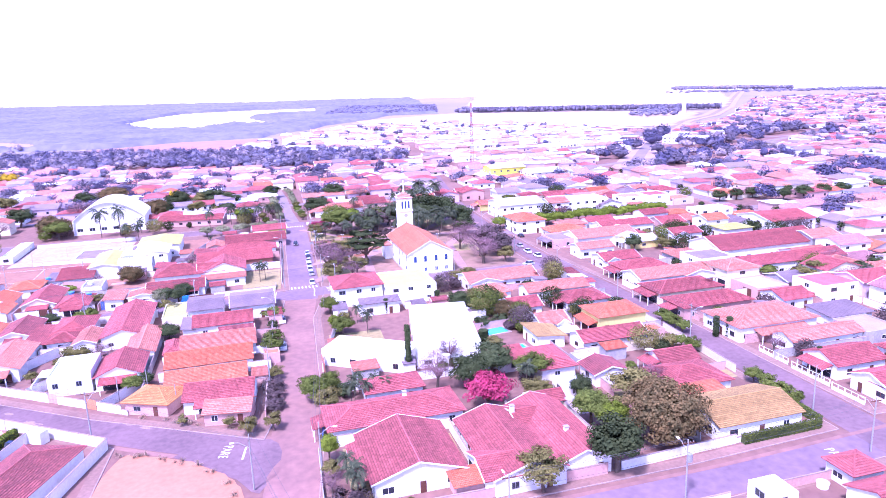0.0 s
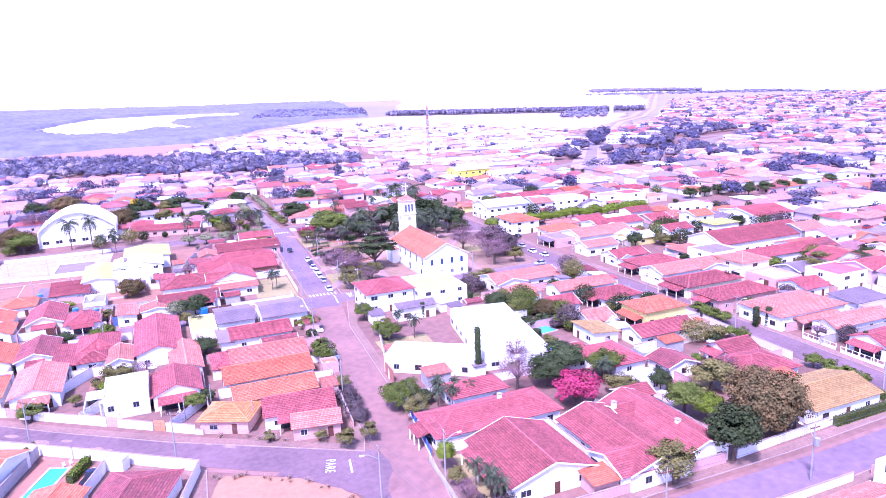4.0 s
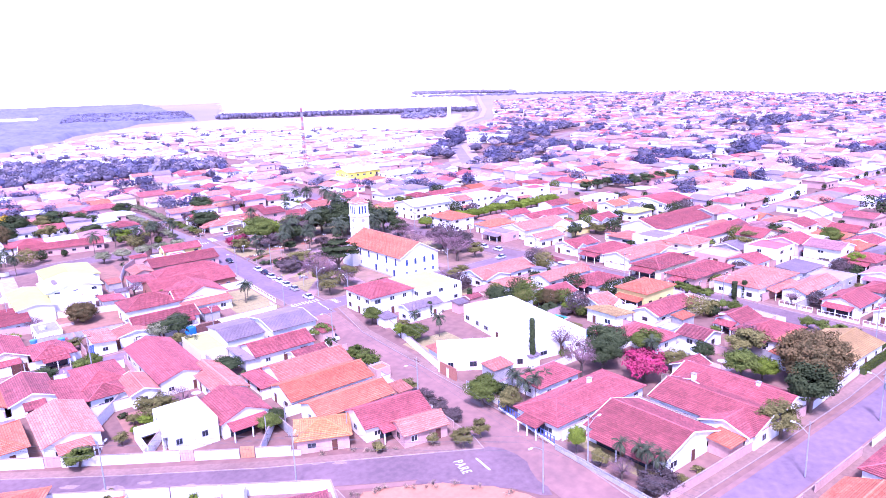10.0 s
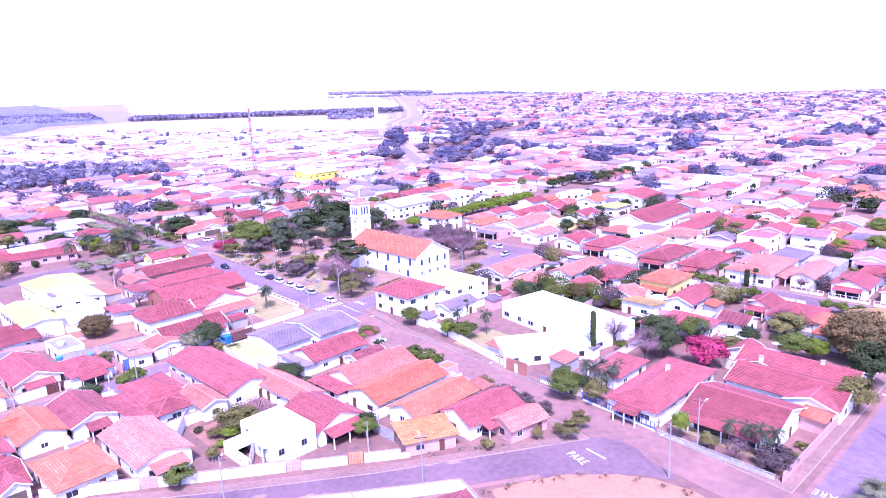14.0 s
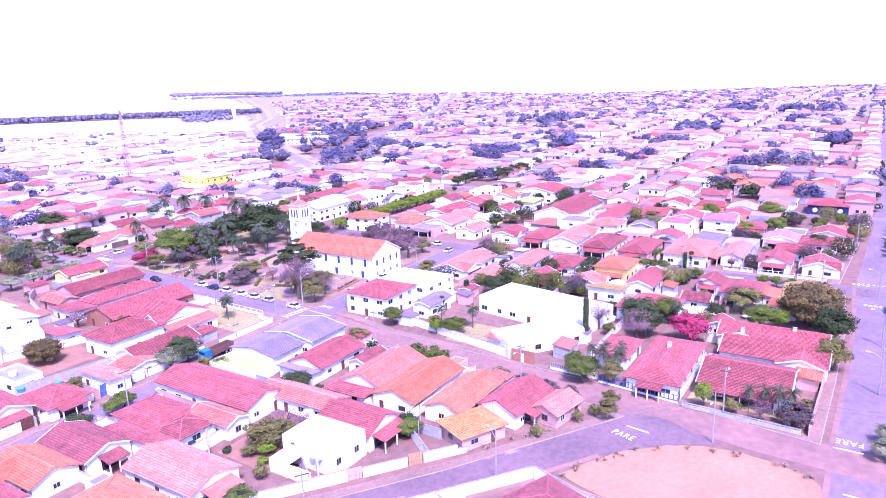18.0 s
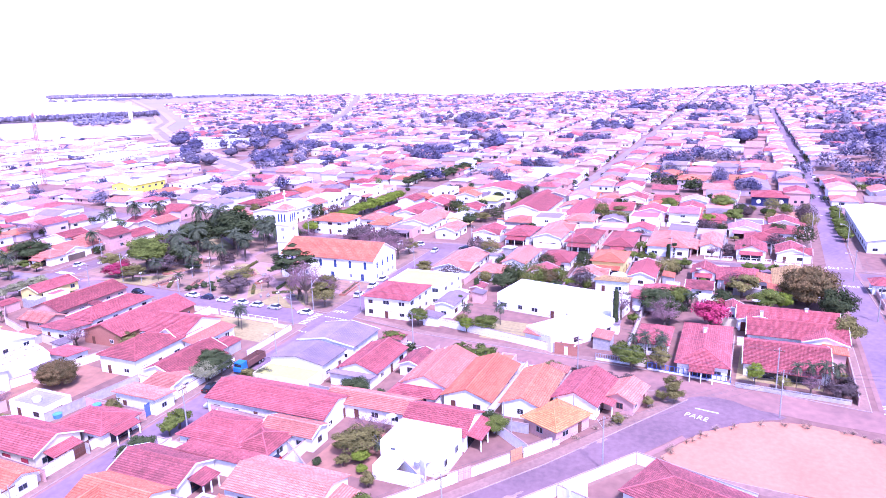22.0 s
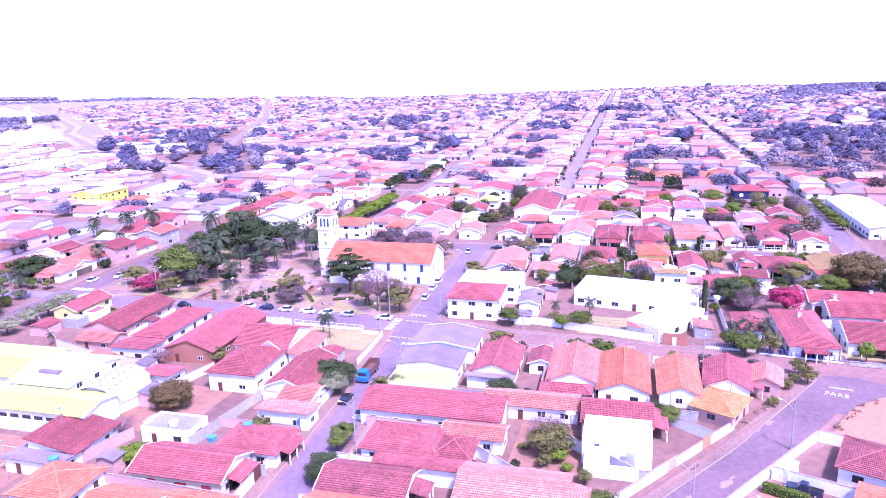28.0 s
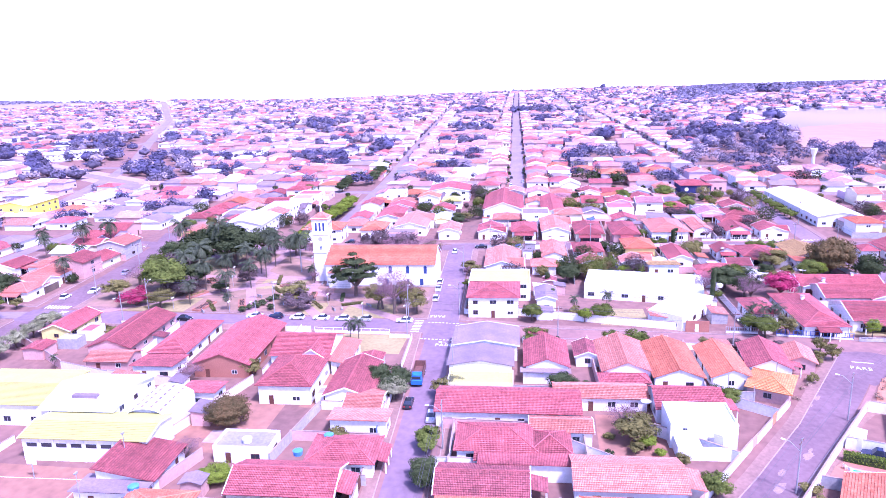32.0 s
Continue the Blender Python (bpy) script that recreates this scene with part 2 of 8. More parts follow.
L = {
    "green": leaf_mat("leaf_green", (0.125, 0.15, 0.028), (0.07, 0.09, 0.02)),
    "dark": leaf_mat("leaf_dark", (0.066, 0.082, 0.031), (0.034, 0.046, 0.02)),
    "bright": leaf_mat("leaf_bright", (0.18, 0.235, 0.025), (0.10, 0.135, 0.016)),
    "pale": leaf_mat("leaf_pale_blossom", (0.27, 0.26, 0.155), (0.165, 0.17, 0.08)),
    "olive": leaf_mat("leaf_olive", (0.19, 0.165, 0.05), (0.11, 0.10, 0.033)),
    "brown": leaf_mat("leaf_bronze", (0.17, 0.11, 0.045), (0.062, 0.055, 0.023)),
    "lilac": leaf_mat("bare_twigs_lilac", (0.225, 0.125, 0.14), (0.14, 0.08, 0.09)),
    "dusk": leaf_mat("leaf_dusky", (0.13, 0.085, 0.085), (0.07, 0.055, 0.05)),
    "magenta": leaf_mat("bougainvillea_bracts", (0.42, 0.04, 0.105), (0.22, 0.035, 0.06)),
    "yellow": leaf_mat("ipe_blossom", (0.65, 0.45, 0.02), (0.45, 0.30, 0.02)),
    "palm": leaf_mat("palm_frond", (0.085, 0.10, 0.055), (0.04, 0.05, 0.03)),
    "straw": leaf_mat("dry_weeds", (0.42, 0.30, 0.20), (0.30, 0.21, 0.14)),
    # leaf colours of far crowns, with the haze of distance put in
    "woods": leaf_mat("leaf_haze_tinted_lilac", (0.22, 0.195, 0.26), (0.155, 0.138, 0.195)),
    "bluish": leaf_mat("leaf_haze_tinted_blue", (0.165, 0.14, 0.182), (0.115, 0.097, 0.135)),
    "deep": leaf_mat("leaf_haze_tinted_deep", (0.096, 0.086, 0.145), (0.062, 0.056, 0.10)),
    "scrub": leaf_mat("leaf_haze_tinted_pink", (0.30, 0.24, 0.26), (0.21, 0.17, 0.195)),
}


# ---- mesh helpers ----
class Geo:
    """Collects vertices, faces and, where wanted, the faces' own flat coordinates."""

    def __init__(self):
        self.v, self.f, self.uv = [], [], []

    def face(self, pts, uv=None):
        i = len(self.v)
        self.v += [tuple(p) for p in pts]
        self.f.append(tuple(range(i, i + len(pts))))
        self.uv += uv or [(0.0, 0.0)] * len(pts)

    def box(self, x0, y0, z0, x1, y1, z1):
        a = [(x0, y0, z0), (x1, y0, z0), (x1, y1, z0), (x0, y1, z0), (x0, y0, z1), (x1, y0, z1), (x1, y1, z1), (x0, y1, z1)]
        for q in ((3, 2, 1, 0), (4, 5, 6, 7), (0, 1, 5, 4), (1, 2, 6, 5), (2, 3, 7, 6), (3, 0, 4, 7)):
            self.face([a[k] for k in q])
        return self

    def beam(self, p, q, r, r2=None, n=6):
        """A tapered round bar from p to q."""
        p, q = Vector(p), Vector(q)
        d = (q - p).normalized()
        s = d.orthogonal().normalized()
        t = d.cross(s)
        r2 = r if r2 is None else r2
        ring = lambda c, k: [c + (s * math.cos(2 * math.pi * i / n) + t * math.sin(2 * math.pi * i / n)) * k for i in range(n)]
        a, b = ring(p, r), ring(q, r2)
        for i in range(n):
            j = (i + 1) % n
            self.face([a[i], a[j], b[j], b[i]])
        self.face(b)
        self.face(a[::-1])
        return self

    def mesh(self, name, material, smooth=False):
        me = bpy.data.meshes.new(name)
        me.from_pydata(self.v, [], self.f)
        lay = me.uv_layers.new(name="UVMap")
        lay.data.foreach_set("uv", [c for p in self.uv for c in p])
        if smooth:
            me.polygons.foreach_set("use_smooth", [True] * len(me.polygons))
        me.materials.append(material)
        me.update()
        return me


def put(name, geo, material, parent=None, label="", smooth=False):
    ob = new(name, geo.mesh(name, material, smooth))
    if parent:
        ob.parent = parent
    if label:
        ob["label"] = label
    return ob


def base(name, x, y, z=0.0, turn=0.0, label="", category="", group="", kind=""):
    ob = new(name)
    ob.empty_display_size = 0.3
    ob.matrix_basis = pose(x, y, z, 0, 0, turn)
    return tagged(ob, label, category, group, kind)


def courses(g, p0, p1, q0, q1, step=0.42, rise=0.08):
    """One slope of a tiled roof, eave p0-p1, top q0-q1, in overlapping courses, with a soffit below."""
    p0, p1, q0, q1 = (Vector(p) for p in (p0, p1, q0, q1))
    u = (p1 - p0).normalized()
    nrm = u.cross(q0 - p0 if (q0 - p0).length > 0.01 else q1 - p1).normalized()
    if nrm.z < 0:
        nrm = -nrm
    up = nrm.cross(u) if nrm.cross(u).z > 0 else u.cross(nrm)
    depth = (q0 - p0).dot(up)
    n = max(1, math.ceil(depth / step - 0.3))
    for j in range(n):
        a, b = j / n, (j + 1) / n
        l0, r0, l1, r1 = p0.lerp(q0, a), p1.lerp(q1, a), p0.lerp(q0, b), p1.lerp(q1, b)
        lift = nrm * rise
        g.face([l0 + lift, r0 + lift, r1, l1], [((p - p0).dot(u), (p - p0).dot(up)) for p in (l0, r0, r1, l1)])
        g.face([l0, r0, r0 + lift, l0 + lift])
    drop = nrm * -0.1
    g.face([p0 + drop, q0 + drop, q1 + drop, p1 + drop])
    for a, b in ((p0, p1), (p1, q1), (q0, p0)):
        g.face([a + drop, b + drop, b, a])


def roof_mesh(kind, w, d, h, rise, over):
    """Slopes, ridge and barge boards for a roof over a w by d body with eaves at h. Returns three Geo."""
    g, cap, board = Geo(), Geo(), (Geo(), Geo())
    turned = kind[-1] == "y"
    if turned:
        w, d = d, w
    X, Y = w / 2 + over, d / 2 + over
    k = rise / (d / 2)
    e = h - over * k
    top = h + rise
    if kind[0] == "g":
        X = w / 2 + 0.35
        courses(g, (-X, -Y, e), (X, -Y, e), (-X, 0, top), (X, 0, top))
        courses(g, (X, Y, e), (-X, Y, e), (X, 0, top), (-X, 0, top))
        cap.beam((-X, 0, top + 0.04), (X, 0, top + 0.04), 0.13)
        for s in (-1, 1):
            for t in (-1, 1):
                a, b = Vector((s * X, t * Y, e)), Vector((s * X, 0, top))
                o = Vector((s * 0.07, 0, 0))
                z0, z1 = Vector((0, 0, -0.14)), Vector((0, 0, 0.08))
                q = board[s > 0]
                q.face([a + o + z0, b + o + z0, b + o + z1, a + o + z1])
                q.face([a - o + z1, b - o + z1, b + o + z1, a + o + z1])
                q.face([a - o + z0, a - o + z1, b - o + z1, b - o + z0])
                q.face([a + o + z0, a - o + z0, b - o + z0, b + o + z0])
    elif kind[0] == "h":
        r = max(X - Y, 0.01)
        courses(g, (-X, -Y, e), (X, -Y, e), (-r, 0, top), (r, 0, top))
        courses(g, (X, Y, e), (-X, Y, e), (r, 0, top), (-r, 0, top))
        courses(g, (X, -Y, e), (X, Y, e), (r, 0, top), (r, 0, top))
        courses(g, (-X, Y, e), (-X, -Y, e), (-r, 0, top), (-r, 0, top))
        cap.beam((-r, 0, top + 0.04), (r, 0, top + 0.04), 0.13)
        for s in (-1, 1):
            for t in (-1, 1):
                cap.beam((s * X, t * Y, e + 0.06), (s * r, 0, top + 0.04), 0.12)
    elif kind[0] == "s":
        courses(g, (-X, -Y, h), (X, -Y, h), (-X, Y, h + rise), (X, Y, h + rise))
    if turned:
        for q in (g, cap, *board):
            q.v = [(-y, x, z) for x, y, z in q.v]
    return g, cap, board


def window(parent, x, y, z, face, w=1.3, h=1.0, frame_mat=None, name="window", pane_mat=None):
    """A window on the wall that looks to face ('-x', '+x', '-y', '+y'), with frame, pane and sill."""
    g, p, s = Geo(), Geo(), Geo()
    g.box(-w / 2 - 0.07, -0.05, 0, w / 2 + 0.07, 0.03, 0.08).box(-w / 2 - 0.07, -0.05, h, w / 2 + 0.07, 0.03, h + 0.08)
    g.box(-w / 2 - 0.07, -0.05, 0.08, -w / 2, 0.03, h).box(w / 2, -0.05, 0.08, w / 2 + 0.07, 0.03, h).box(-0.03, -0.05, 0.08, 0.03, 0.03, h)
    p.box(-w / 2, -0.02, 0.08, w / 2, 0.02, h)
    turn = {"-y": 0, "+x": 90, "+y": 180, "-x": 270}[face]
    o = new(name, g.mesh(name, frame_mat or W["white"]))
    o.parent = parent
    o.matrix_basis = pose(x, y, z, 0, 0, turn)
    put("pane", p, pane_mat or GLASS, o)
    return o


def door(parent, x, y, face, w=0.95, h=2.1, material=None, name="door"):
    g = Geo()
    g.box(-w / 2, -0.05, 0.02, w / 2, 0.03, h)
    for i in range(2):
        g.box(-w / 2 + 0.1, -0.07, 0.15 + i * h / 2, w / 2 - 0.1, -0.05, h / 2 - 0.1 + i * h / 2)
    o = new(name, g.mesh(name, material or WOOD))
    o.parent = parent
    o.matrix_basis = pose(x, y, 0, 0, 0, {"-y": 0, "+x": 90, "+y": 180, "-x": 270}[face])
    return o


def body(w, d, h, kind, rise):
    """Walls of a house with gables, 0.2 thick at the top where a parapet stands."""
    g = Geo()
    x, y = w / 2, d / 2
    if kind == "flat":
        t = 0.2
        g.box(-x, -y, 0, x, y, h - 0.45)
        g.box(-x, -y, h - 0.45, x, -y + t, h).box(-x, y - t, h - 0.45, x, y, h)
        g.box(-x, -y + t, h - 0.45, -x + t, y - t, h).box(x - t, -y + t, h - 0.45, x, y - t, h)
        return g
    g.box(-x, -y, 0, x, y, h - 0.02)
    if kind[0] == "g":
        for s in (-1, 1):
            if kind == "gx":
                a = [(s * x, -y, h - 0.02), (s * x, y, h - 0.02), (s * x, 0, h + rise - 0.12)]
                b = [(s * (x - 0.2), p[1], p[2]) for p in a]
            else:
                a = [(-x, s * y, h - 0.02), (x, s * y, h - 0.02), (0, s * y, h + rise - 0.12)]
                b = [(p[0], s * (y - 0.2), p[2]) for p in a]
            g.face(a)
            g.face(b)
    if kind[0] == "s":
        hi = h + rise - 0.1
        if kind == "sx":
            g.face([(-x, y, h - 0.02), (x, y, h - 0.02), (x, y, hi), (-x, y, hi)])
            for s in (-1, 1):
                g.face([(s * x, -y, h - 0.02), (s * x, y, h - 0.02), (s * x, y, hi)])
        else:
            g.face([(-x, y, h - 0.02), (-x, -y, h - 0.02), (-x, -y, hi), (-x, y, hi)])
            for s in (-1, 1):
                g.face([(x, s * y, h - 0.02), (-x, s * y, h - 0.02), (-x, s * y, hi)])
    return g


COLOUR = {"red": "red clay tile", "dark": "dark red tile", "orange": "bright orange tile", "pink": "pale pink tile", "yellow": "straw yellow tile",
          "amber": "new amber tile", "dust": "haze-paled pink tile", "mauve": "haze-greyed mauve tile", "fibre": "grey fibre cement", "cream": "cream sheet", "white": "white sheet", "slab": "grey concrete slab"}
BODIES = []  # footprints of the houses: middle and sizes
ROOFNAME = {"g": "gabled", "h": "hipped", "s": "lean-to", "f": "flat"}


def veranda(ob, w, d, h, face, tile):
    """A lean-to porch on posts in front of one wall."""
    run = (d if "x" in face else w) * random.uniform(0.5, 0.85)
    deep = random.uniform(2.2, 3.2)
    z1, z0 = min(h, 3.2) - 0.1, min(h, 3.2) - 0.75
    half = (w if "x" in face else d) / 2
    g = Geo()
    courses(g, (-run / 2, -half - deep, z0), (run / 2, -half - deep, z0), (-run / 2, -half, z1), (run / 2, -half, z1))
    m = pose(0, 0, 0, 0, 0, {"-y": 0, "+x": 90, "+y": 180, "-x": 270}[face])
    r = put("porch_roof", g, T[tile], ob)
    r.matrix_basis = m
    for k in range(3):
        x = -run / 2 + 0.3 + (run - 0.6) * k / 2
        p = put("porch_post", Geo().box(x - 0.1, -half - deep + 0.15, 0, x + 0.1, -half - deep + 0.35, z0), W["white"], ob)
        p.matrix_basis = m
    # dark sheet on the solid wall paints the shade under the porch
    dark = put("porch_opening", Geo().box(-run / 2 + 0.5, -half - 0.05, 0.15, run / 2 - 0.5, -half - 0.02, 2.2), GLASS, ob)
    dark.matrix_basis = m


def wing(ob, w, d, h, rise, face, tile, wall):
    """A front wing with a gable of its own, its ridge square to that of the house."""
    run, deep = (d, w) if "x" in face else (w, d)
    ww = run * random.uniform(0.36, 0.5)
    lift = min(rise * 0.82, 0.34 * ww)
    out = 1.5
    at = random.choice((-1, 1)) * (run / 2 - ww / 2 - 0.3)
    m = pose(0, 0, 0, 0, 0, {"-y": 0, "-x": 270}[face]) @ pose(at, 0, 0)
    g, cap, board = roof_mesh("gy", ww, deep / 2 + out, h - 0.06, lift, 0.35)
    for q in (g, cap, *board):
        q.v = [(x, y - (deep / 2 + out) / 2, z) for x, y, z in q.v]
    r = put("wing_roof", g, T[tile], ob)
    r.matrix_basis = m
    put("ridge_cap", cap, T[tile], r)
    for b in board[:1]:
        if b.v:
            put("barge_board", b, W["white"], r)
    g = body(ww, out + 0.6, h - 0.06, "gy", lift)
    g.v = [(x, y - deep / 2 - out / 2 + 0.3, z) for x, y, z in g.v]
    put("wing_wall", g, W[wall], ob).matrix_basis = m
    # dark panel on the solid wall stands for a garage's shaded depth
    dark = put("garage_opening", Geo().box(-ww / 2 + 0.6, -deep / 2 - out - 0.03, 0.1, ww / 2 - 0.6, -deep / 2 - out + 0.02, 2.35), random.choice((GLASS, WOOD, GLASS, BARK)), ob)
    dark.matrix_basis = m


def house(cx, cy, w, d, h=3.2, roof="gx", rise=0.0, tile="red", wall="white", over=0.55, turn=2.5, wins=True, name="house", label="", sides="-x-y+y", z=0.0, group="houses", porch="", pitch=4.2):
    """A house: body, roof (with ridge caps and barge boards), windows and a door."""
    if not rise:
        rise = 0.0 if roof == "flat" else max(0.9, 0.30 * (d if roof[-1] == "x" else w) * 0.5 if roof[0] != "s" else 0.12 * d)
    lab = label or f"{'two storey ' if h > 5 else ''}{wall} walled house under a {ROOFNAME[roof[0]]} {COLOUR[tile]} roof"
    ob = base(name, cx, cy, z, turn, lab, "house", group)
    BODIES.append((cx, cy, w, d))
    put("wall", body(w, d, h, roof, rise), W[wall], ob)
    if roof == "flat":
        t = Geo().box(-w / 2 + 0.2, -d / 2 + 0.2, h - 0.449, w / 2 - 0.2, d / 2 - 0.2, h - 0.38)
        put("roof", t, T[tile], ob)
    else:
        g, cap, board = roof_mesh(roof, w, d, h, rise, over)
        r = put("roof", g, T[tile], ob)
        if cap.v and tile not in ("fibre", "white", "cream"):
            put("ridge_cap", cap, T[tile], r)
        for b in board if random.random() < 0.6 else ():
            if b.v:
                put("barge_board", b, W["white"], r)
    if wins and not porch and not label and roof in ("gx", "gy") and min(w, d) > 7 and random.random() < 0.5:
        wing(ob, w, d, h, rise, "-y" if roof == "gx" else "-x", tile, wall)
    if porch:
        veranda(ob, w, d, h, porch, tile)
    if wins:
        for face in ("-x", "-y", "+y", "+x"):
            if face not in sides:
                continue
            run = d if "x" in face else w
            n = max(1, int(run / pitch))
            for k in range(n):
                s = (k + 0.5) / n * run - run / 2 + random.uniform(-0.4, 0.4)
                for fl in range(2 if h > 5 else 1):
                    zz = 1.0 + fl * 2.9
                    q = {"-x": (-w / 2, s), "+x": (w / 2, s), "-y": (s, -d / 2), "+y": (s, d / 2)}[face]
                    if k == n // 2 and fl == 0 and n > 1:
                        door(ob, *q, face)
                    else:
                        window(ob, *q, zz, face, w=random.choice((1.1, 1.4, 1.7)), h=random.choice((0.9, 1.1)), frame_mat=random.choice((W["white"], STEEL, WOOD)))
    return ob


def lot_wall(x0, y0, x1, y1, h=2.0, wall="white", name="garden_wall", label="", thick=0.18):
    """A garden wall with a coping from one point to the other."""
    p, q = Vector((x0, y0, 0)), Vector((x1, y1, 0))
    ln = (q - p).length
    ob = base(name, *((p + q) / 2), turn=math.degrees(math.atan2(y1 - y0, x1 - x0)), label=label or f"{wall} rendered garden wall with a plain coping", category="wall", group="garden walls")
    put("wall", Geo().box(-ln / 2, -thick / 2, 0, ln / 2, thick / 2, h), W[wall], ob)
    put("coping", Geo().box(-ln / 2, -thick / 2 - 0.04, h + 0.002, ln / 2, thick / 2 + 0.04, h + 0.07), KERB, ob)
    return ob


CREST = ((-60, -40, -18, 0, 14, 24, 34, 43, 50, 56, 62, 69, 75, 82, 91, 100, 111, 140, 180, 240, 300),
         (40, 40, 38, 21, 16, 14, 11.5, 7, 6, 8, 1, -1, 0, 3, 6.5, 5, 9, 9, 4, 4, 40),
         (2600, 2600, 2600, 2600, 2600, 2600, 2600, 2500, 2100, 1800, 1700, 1700, 1700, 1700, 1700, 1700, 1700, 1700, 1700, 2000, 2600))


def hill(x, y):
    """Height of the rolling country: level under the town, rising to a low crest all round it and falling away behind."""
    dx, dy = np.asarray(x, float) + 60, np.asarray(y, float) - 80
    r = np.hypot(dx, dy)
    az = (np.degrees(np.arctan2(dx, dy)) + 60) % 360 - 60
    top, reach = np.interp(az, CREST[0], CREST[1]), np.interp(az, CREST[0], CREST[2])
    t = np.clip((r - 850) / (reach - 850), 0, 1)
    return top * t * t * (3 - 2 * t) - np.maximum(0, r - reach) * 0.06


def strip(name, pts, width, z, material, label="", category="road", off=0.0):
    """A flat band of a given width along points."""
    g = Geo()
    left, right = [], []
    fine = [pts[0]]
    for a, b in zip(pts, pts[1:]):
        n = max(1, int(math.dist(a, b) / 70)) if math.hypot(b[0], b[1]) > 700 else 1
        fine += [(a[0] + (b[0] - a[0]) * k / n, a[1] + (b[1] - a[1]) * k / n) for k in range(1, n + 1)]
    pts = fine
    for i, p in enumerate(pts):
        a, b = Vector(pts[max(0, i - 1)]), Vector(pts[min(len(pts) - 1, i + 1)])
        d = (b - a).normalized()
        nn = Vector((-d.y, d.x))
        c = Vector(p) + nn * off
        left.append(c + nn * width / 2)
        right.append(c - nn * width / 2)
    for i in range(len(pts) - 1):
        a, b, c, d = right[i], right[i + 1], left[i + 1], left[i]
        lift = [float(hill(p.x, p.y)) for p in (a, b, c, d)]
        top = [(p.x, p.y, z + q + (0.5 if q else 0)) for p, q in zip((a, b, c, d), lift)]
        low = [(p.x, p.y, q - 0.05) for p, q in zip((a, b, c, d), lift)]
        g.face(top)
        g.face([low[0], low[1], top[1], top[0]])
        g.face([low[2], low[3], top[3], top[2]])
    return tagged(put(name, g, material), label, category, kind="structure")


# ---- ground, streets, blocks ----
def poly(name, pts, z, material, label, category, low=-0.1, kind="structure"):
    g = Geo()
    g.face([(x, y, z) for x, y in pts])
    for i in range(len(pts)):
        (a, b), (c, d) = pts[i - 1], pts[i]
        g.face([(a, b, low), (c, d, low), (c, d, z), (a, b, z)])
    return tagged(put(name, g, material), label, category, kind=kind)


def inset(pts, m):
    """The convex outline pts, counter-clockwise, moved inwards by m."""
    out = []
    n = len(pts)
    for i in range(n):
        a, b, c = Vector(pts[i - 1]), Vector(pts[i]), Vector(pts[(i + 1) % n])
        n1, n2 = Vector((-(b - a).y, (b - a).x)).normalized(), Vector((-(c - b).y, (c - b).x)).normalized()
        k = (n1 + n2) / (1 + n1.dot(n2))
        out.append(tuple(b + k * m))
    return out


def block(name, pts, inner=EARTH, walk_width=2.2):
    """A town block: kerb, raised pavement and the ground of its lots."""
    poly(name + "_kerb", pts, 0.13, KERB, "worn concrete kerb round a town block", "kerb")
    poly(name + "_pavement", inset(pts, 0.18), 0.135, PAVE, "dusty concrete pavement with red earth stains", "pavement")
    return poly(name + "_ground", inset(pts, walk_width), 0.14, inner, "reddish earth of the house lots", "ground")


g = Geo()
N = 120
EDGE = [-4600 + 9200 * i / N for i in range(N + 1)]
HEIGHT = hill(*np.meshgrid(EDGE, EDGE, indexing="ij")) - 0.02
for i in range(N):
    for j in range(N):
        g.face([(EDGE[a], EDGE[b], HEIGHT[a, b]) for a, b in ((i, j), (i + 1, j), (i + 1, j + 1), (i, j + 1))])
tagged(put("ground", g, mat("open_country", (0.29, 0.22, 0.215), (0.21, 0.175, 0.18), grain=0.004, stain=0.0011, coords="World", rough=1.0)), "dry open country reaching the horizon", "ground", kind="structure")
poly("town_ground", [(-160, -40), (420, -60), (900, 150), (1250, 420), (1000, 900), (500, 760), (-60, 820), (-230, 420)], 0.0, EARTH, "red earth beneath the town", "ground")

poly("road_slanting_mouth", [(-26, 121.4), (-15, 110.8), (-12.6, 106.4), (-11.4, 105.6), (-10.4, 107.6), (-10.4, 110.0), (-9.2, 113.0), (-8.0, 115.0), (-7.8, 118.0), (-8.4, 121.0), (-9.8, 123.0), (-13, 123.6), (-20, 126.4)], 0.032, ASPHALT, "worn asphalt end of the slanting street, edged with red dust", "road", low=0.0)
S1 = [(-9.7, -30), (-8.2, 60), (-6.9, 100), (-5.6, 112), (-5.0, 125), (-4.0, 150), (-3.0, 186), (0.9, 216), (1.6, 300), (1.2, 335), (-1.0, 367), (-2.6, 417), (-5.0, 446)]
A = [(-1, 113), (-27, 127.6), (-42, 136.8), (-56, 146.4), (-90, 169.4), (-150, 210)]
BST = [(-70, 82), (-20, 85), (0, 86), (30, 86.8), (60, 88), (96, 91), (180, 92), (310, 97), (420, 103), (900, 128)]
CST = [(-150, 206), (-74, 209.5), (-8, 213.5), (45, 217.5), (94, 219)]
C2 = [(196, 203.5), (215, 204.5), (420, 213.5), (880, 236), (1490, 262)]
DST = [(91, -20), (90.5, 100), (89.5, 150), (86.5, 190), (82.5, 232), (80.5, 278), (82, 330), (90, 400), (100, 470)]
FST = [(-150, 322), (2, 329), (40, 331), (82, 337), (104, 344)]
GST = [(82, 273.5), (243, 283), (389, 297), (1058, 355)]
HWY = [(205, 428), (235, 445), (316, 568), (412, 705), (538, 863), (640, 951), (800, 1140), (1002, 1405), (1500, 2050)]
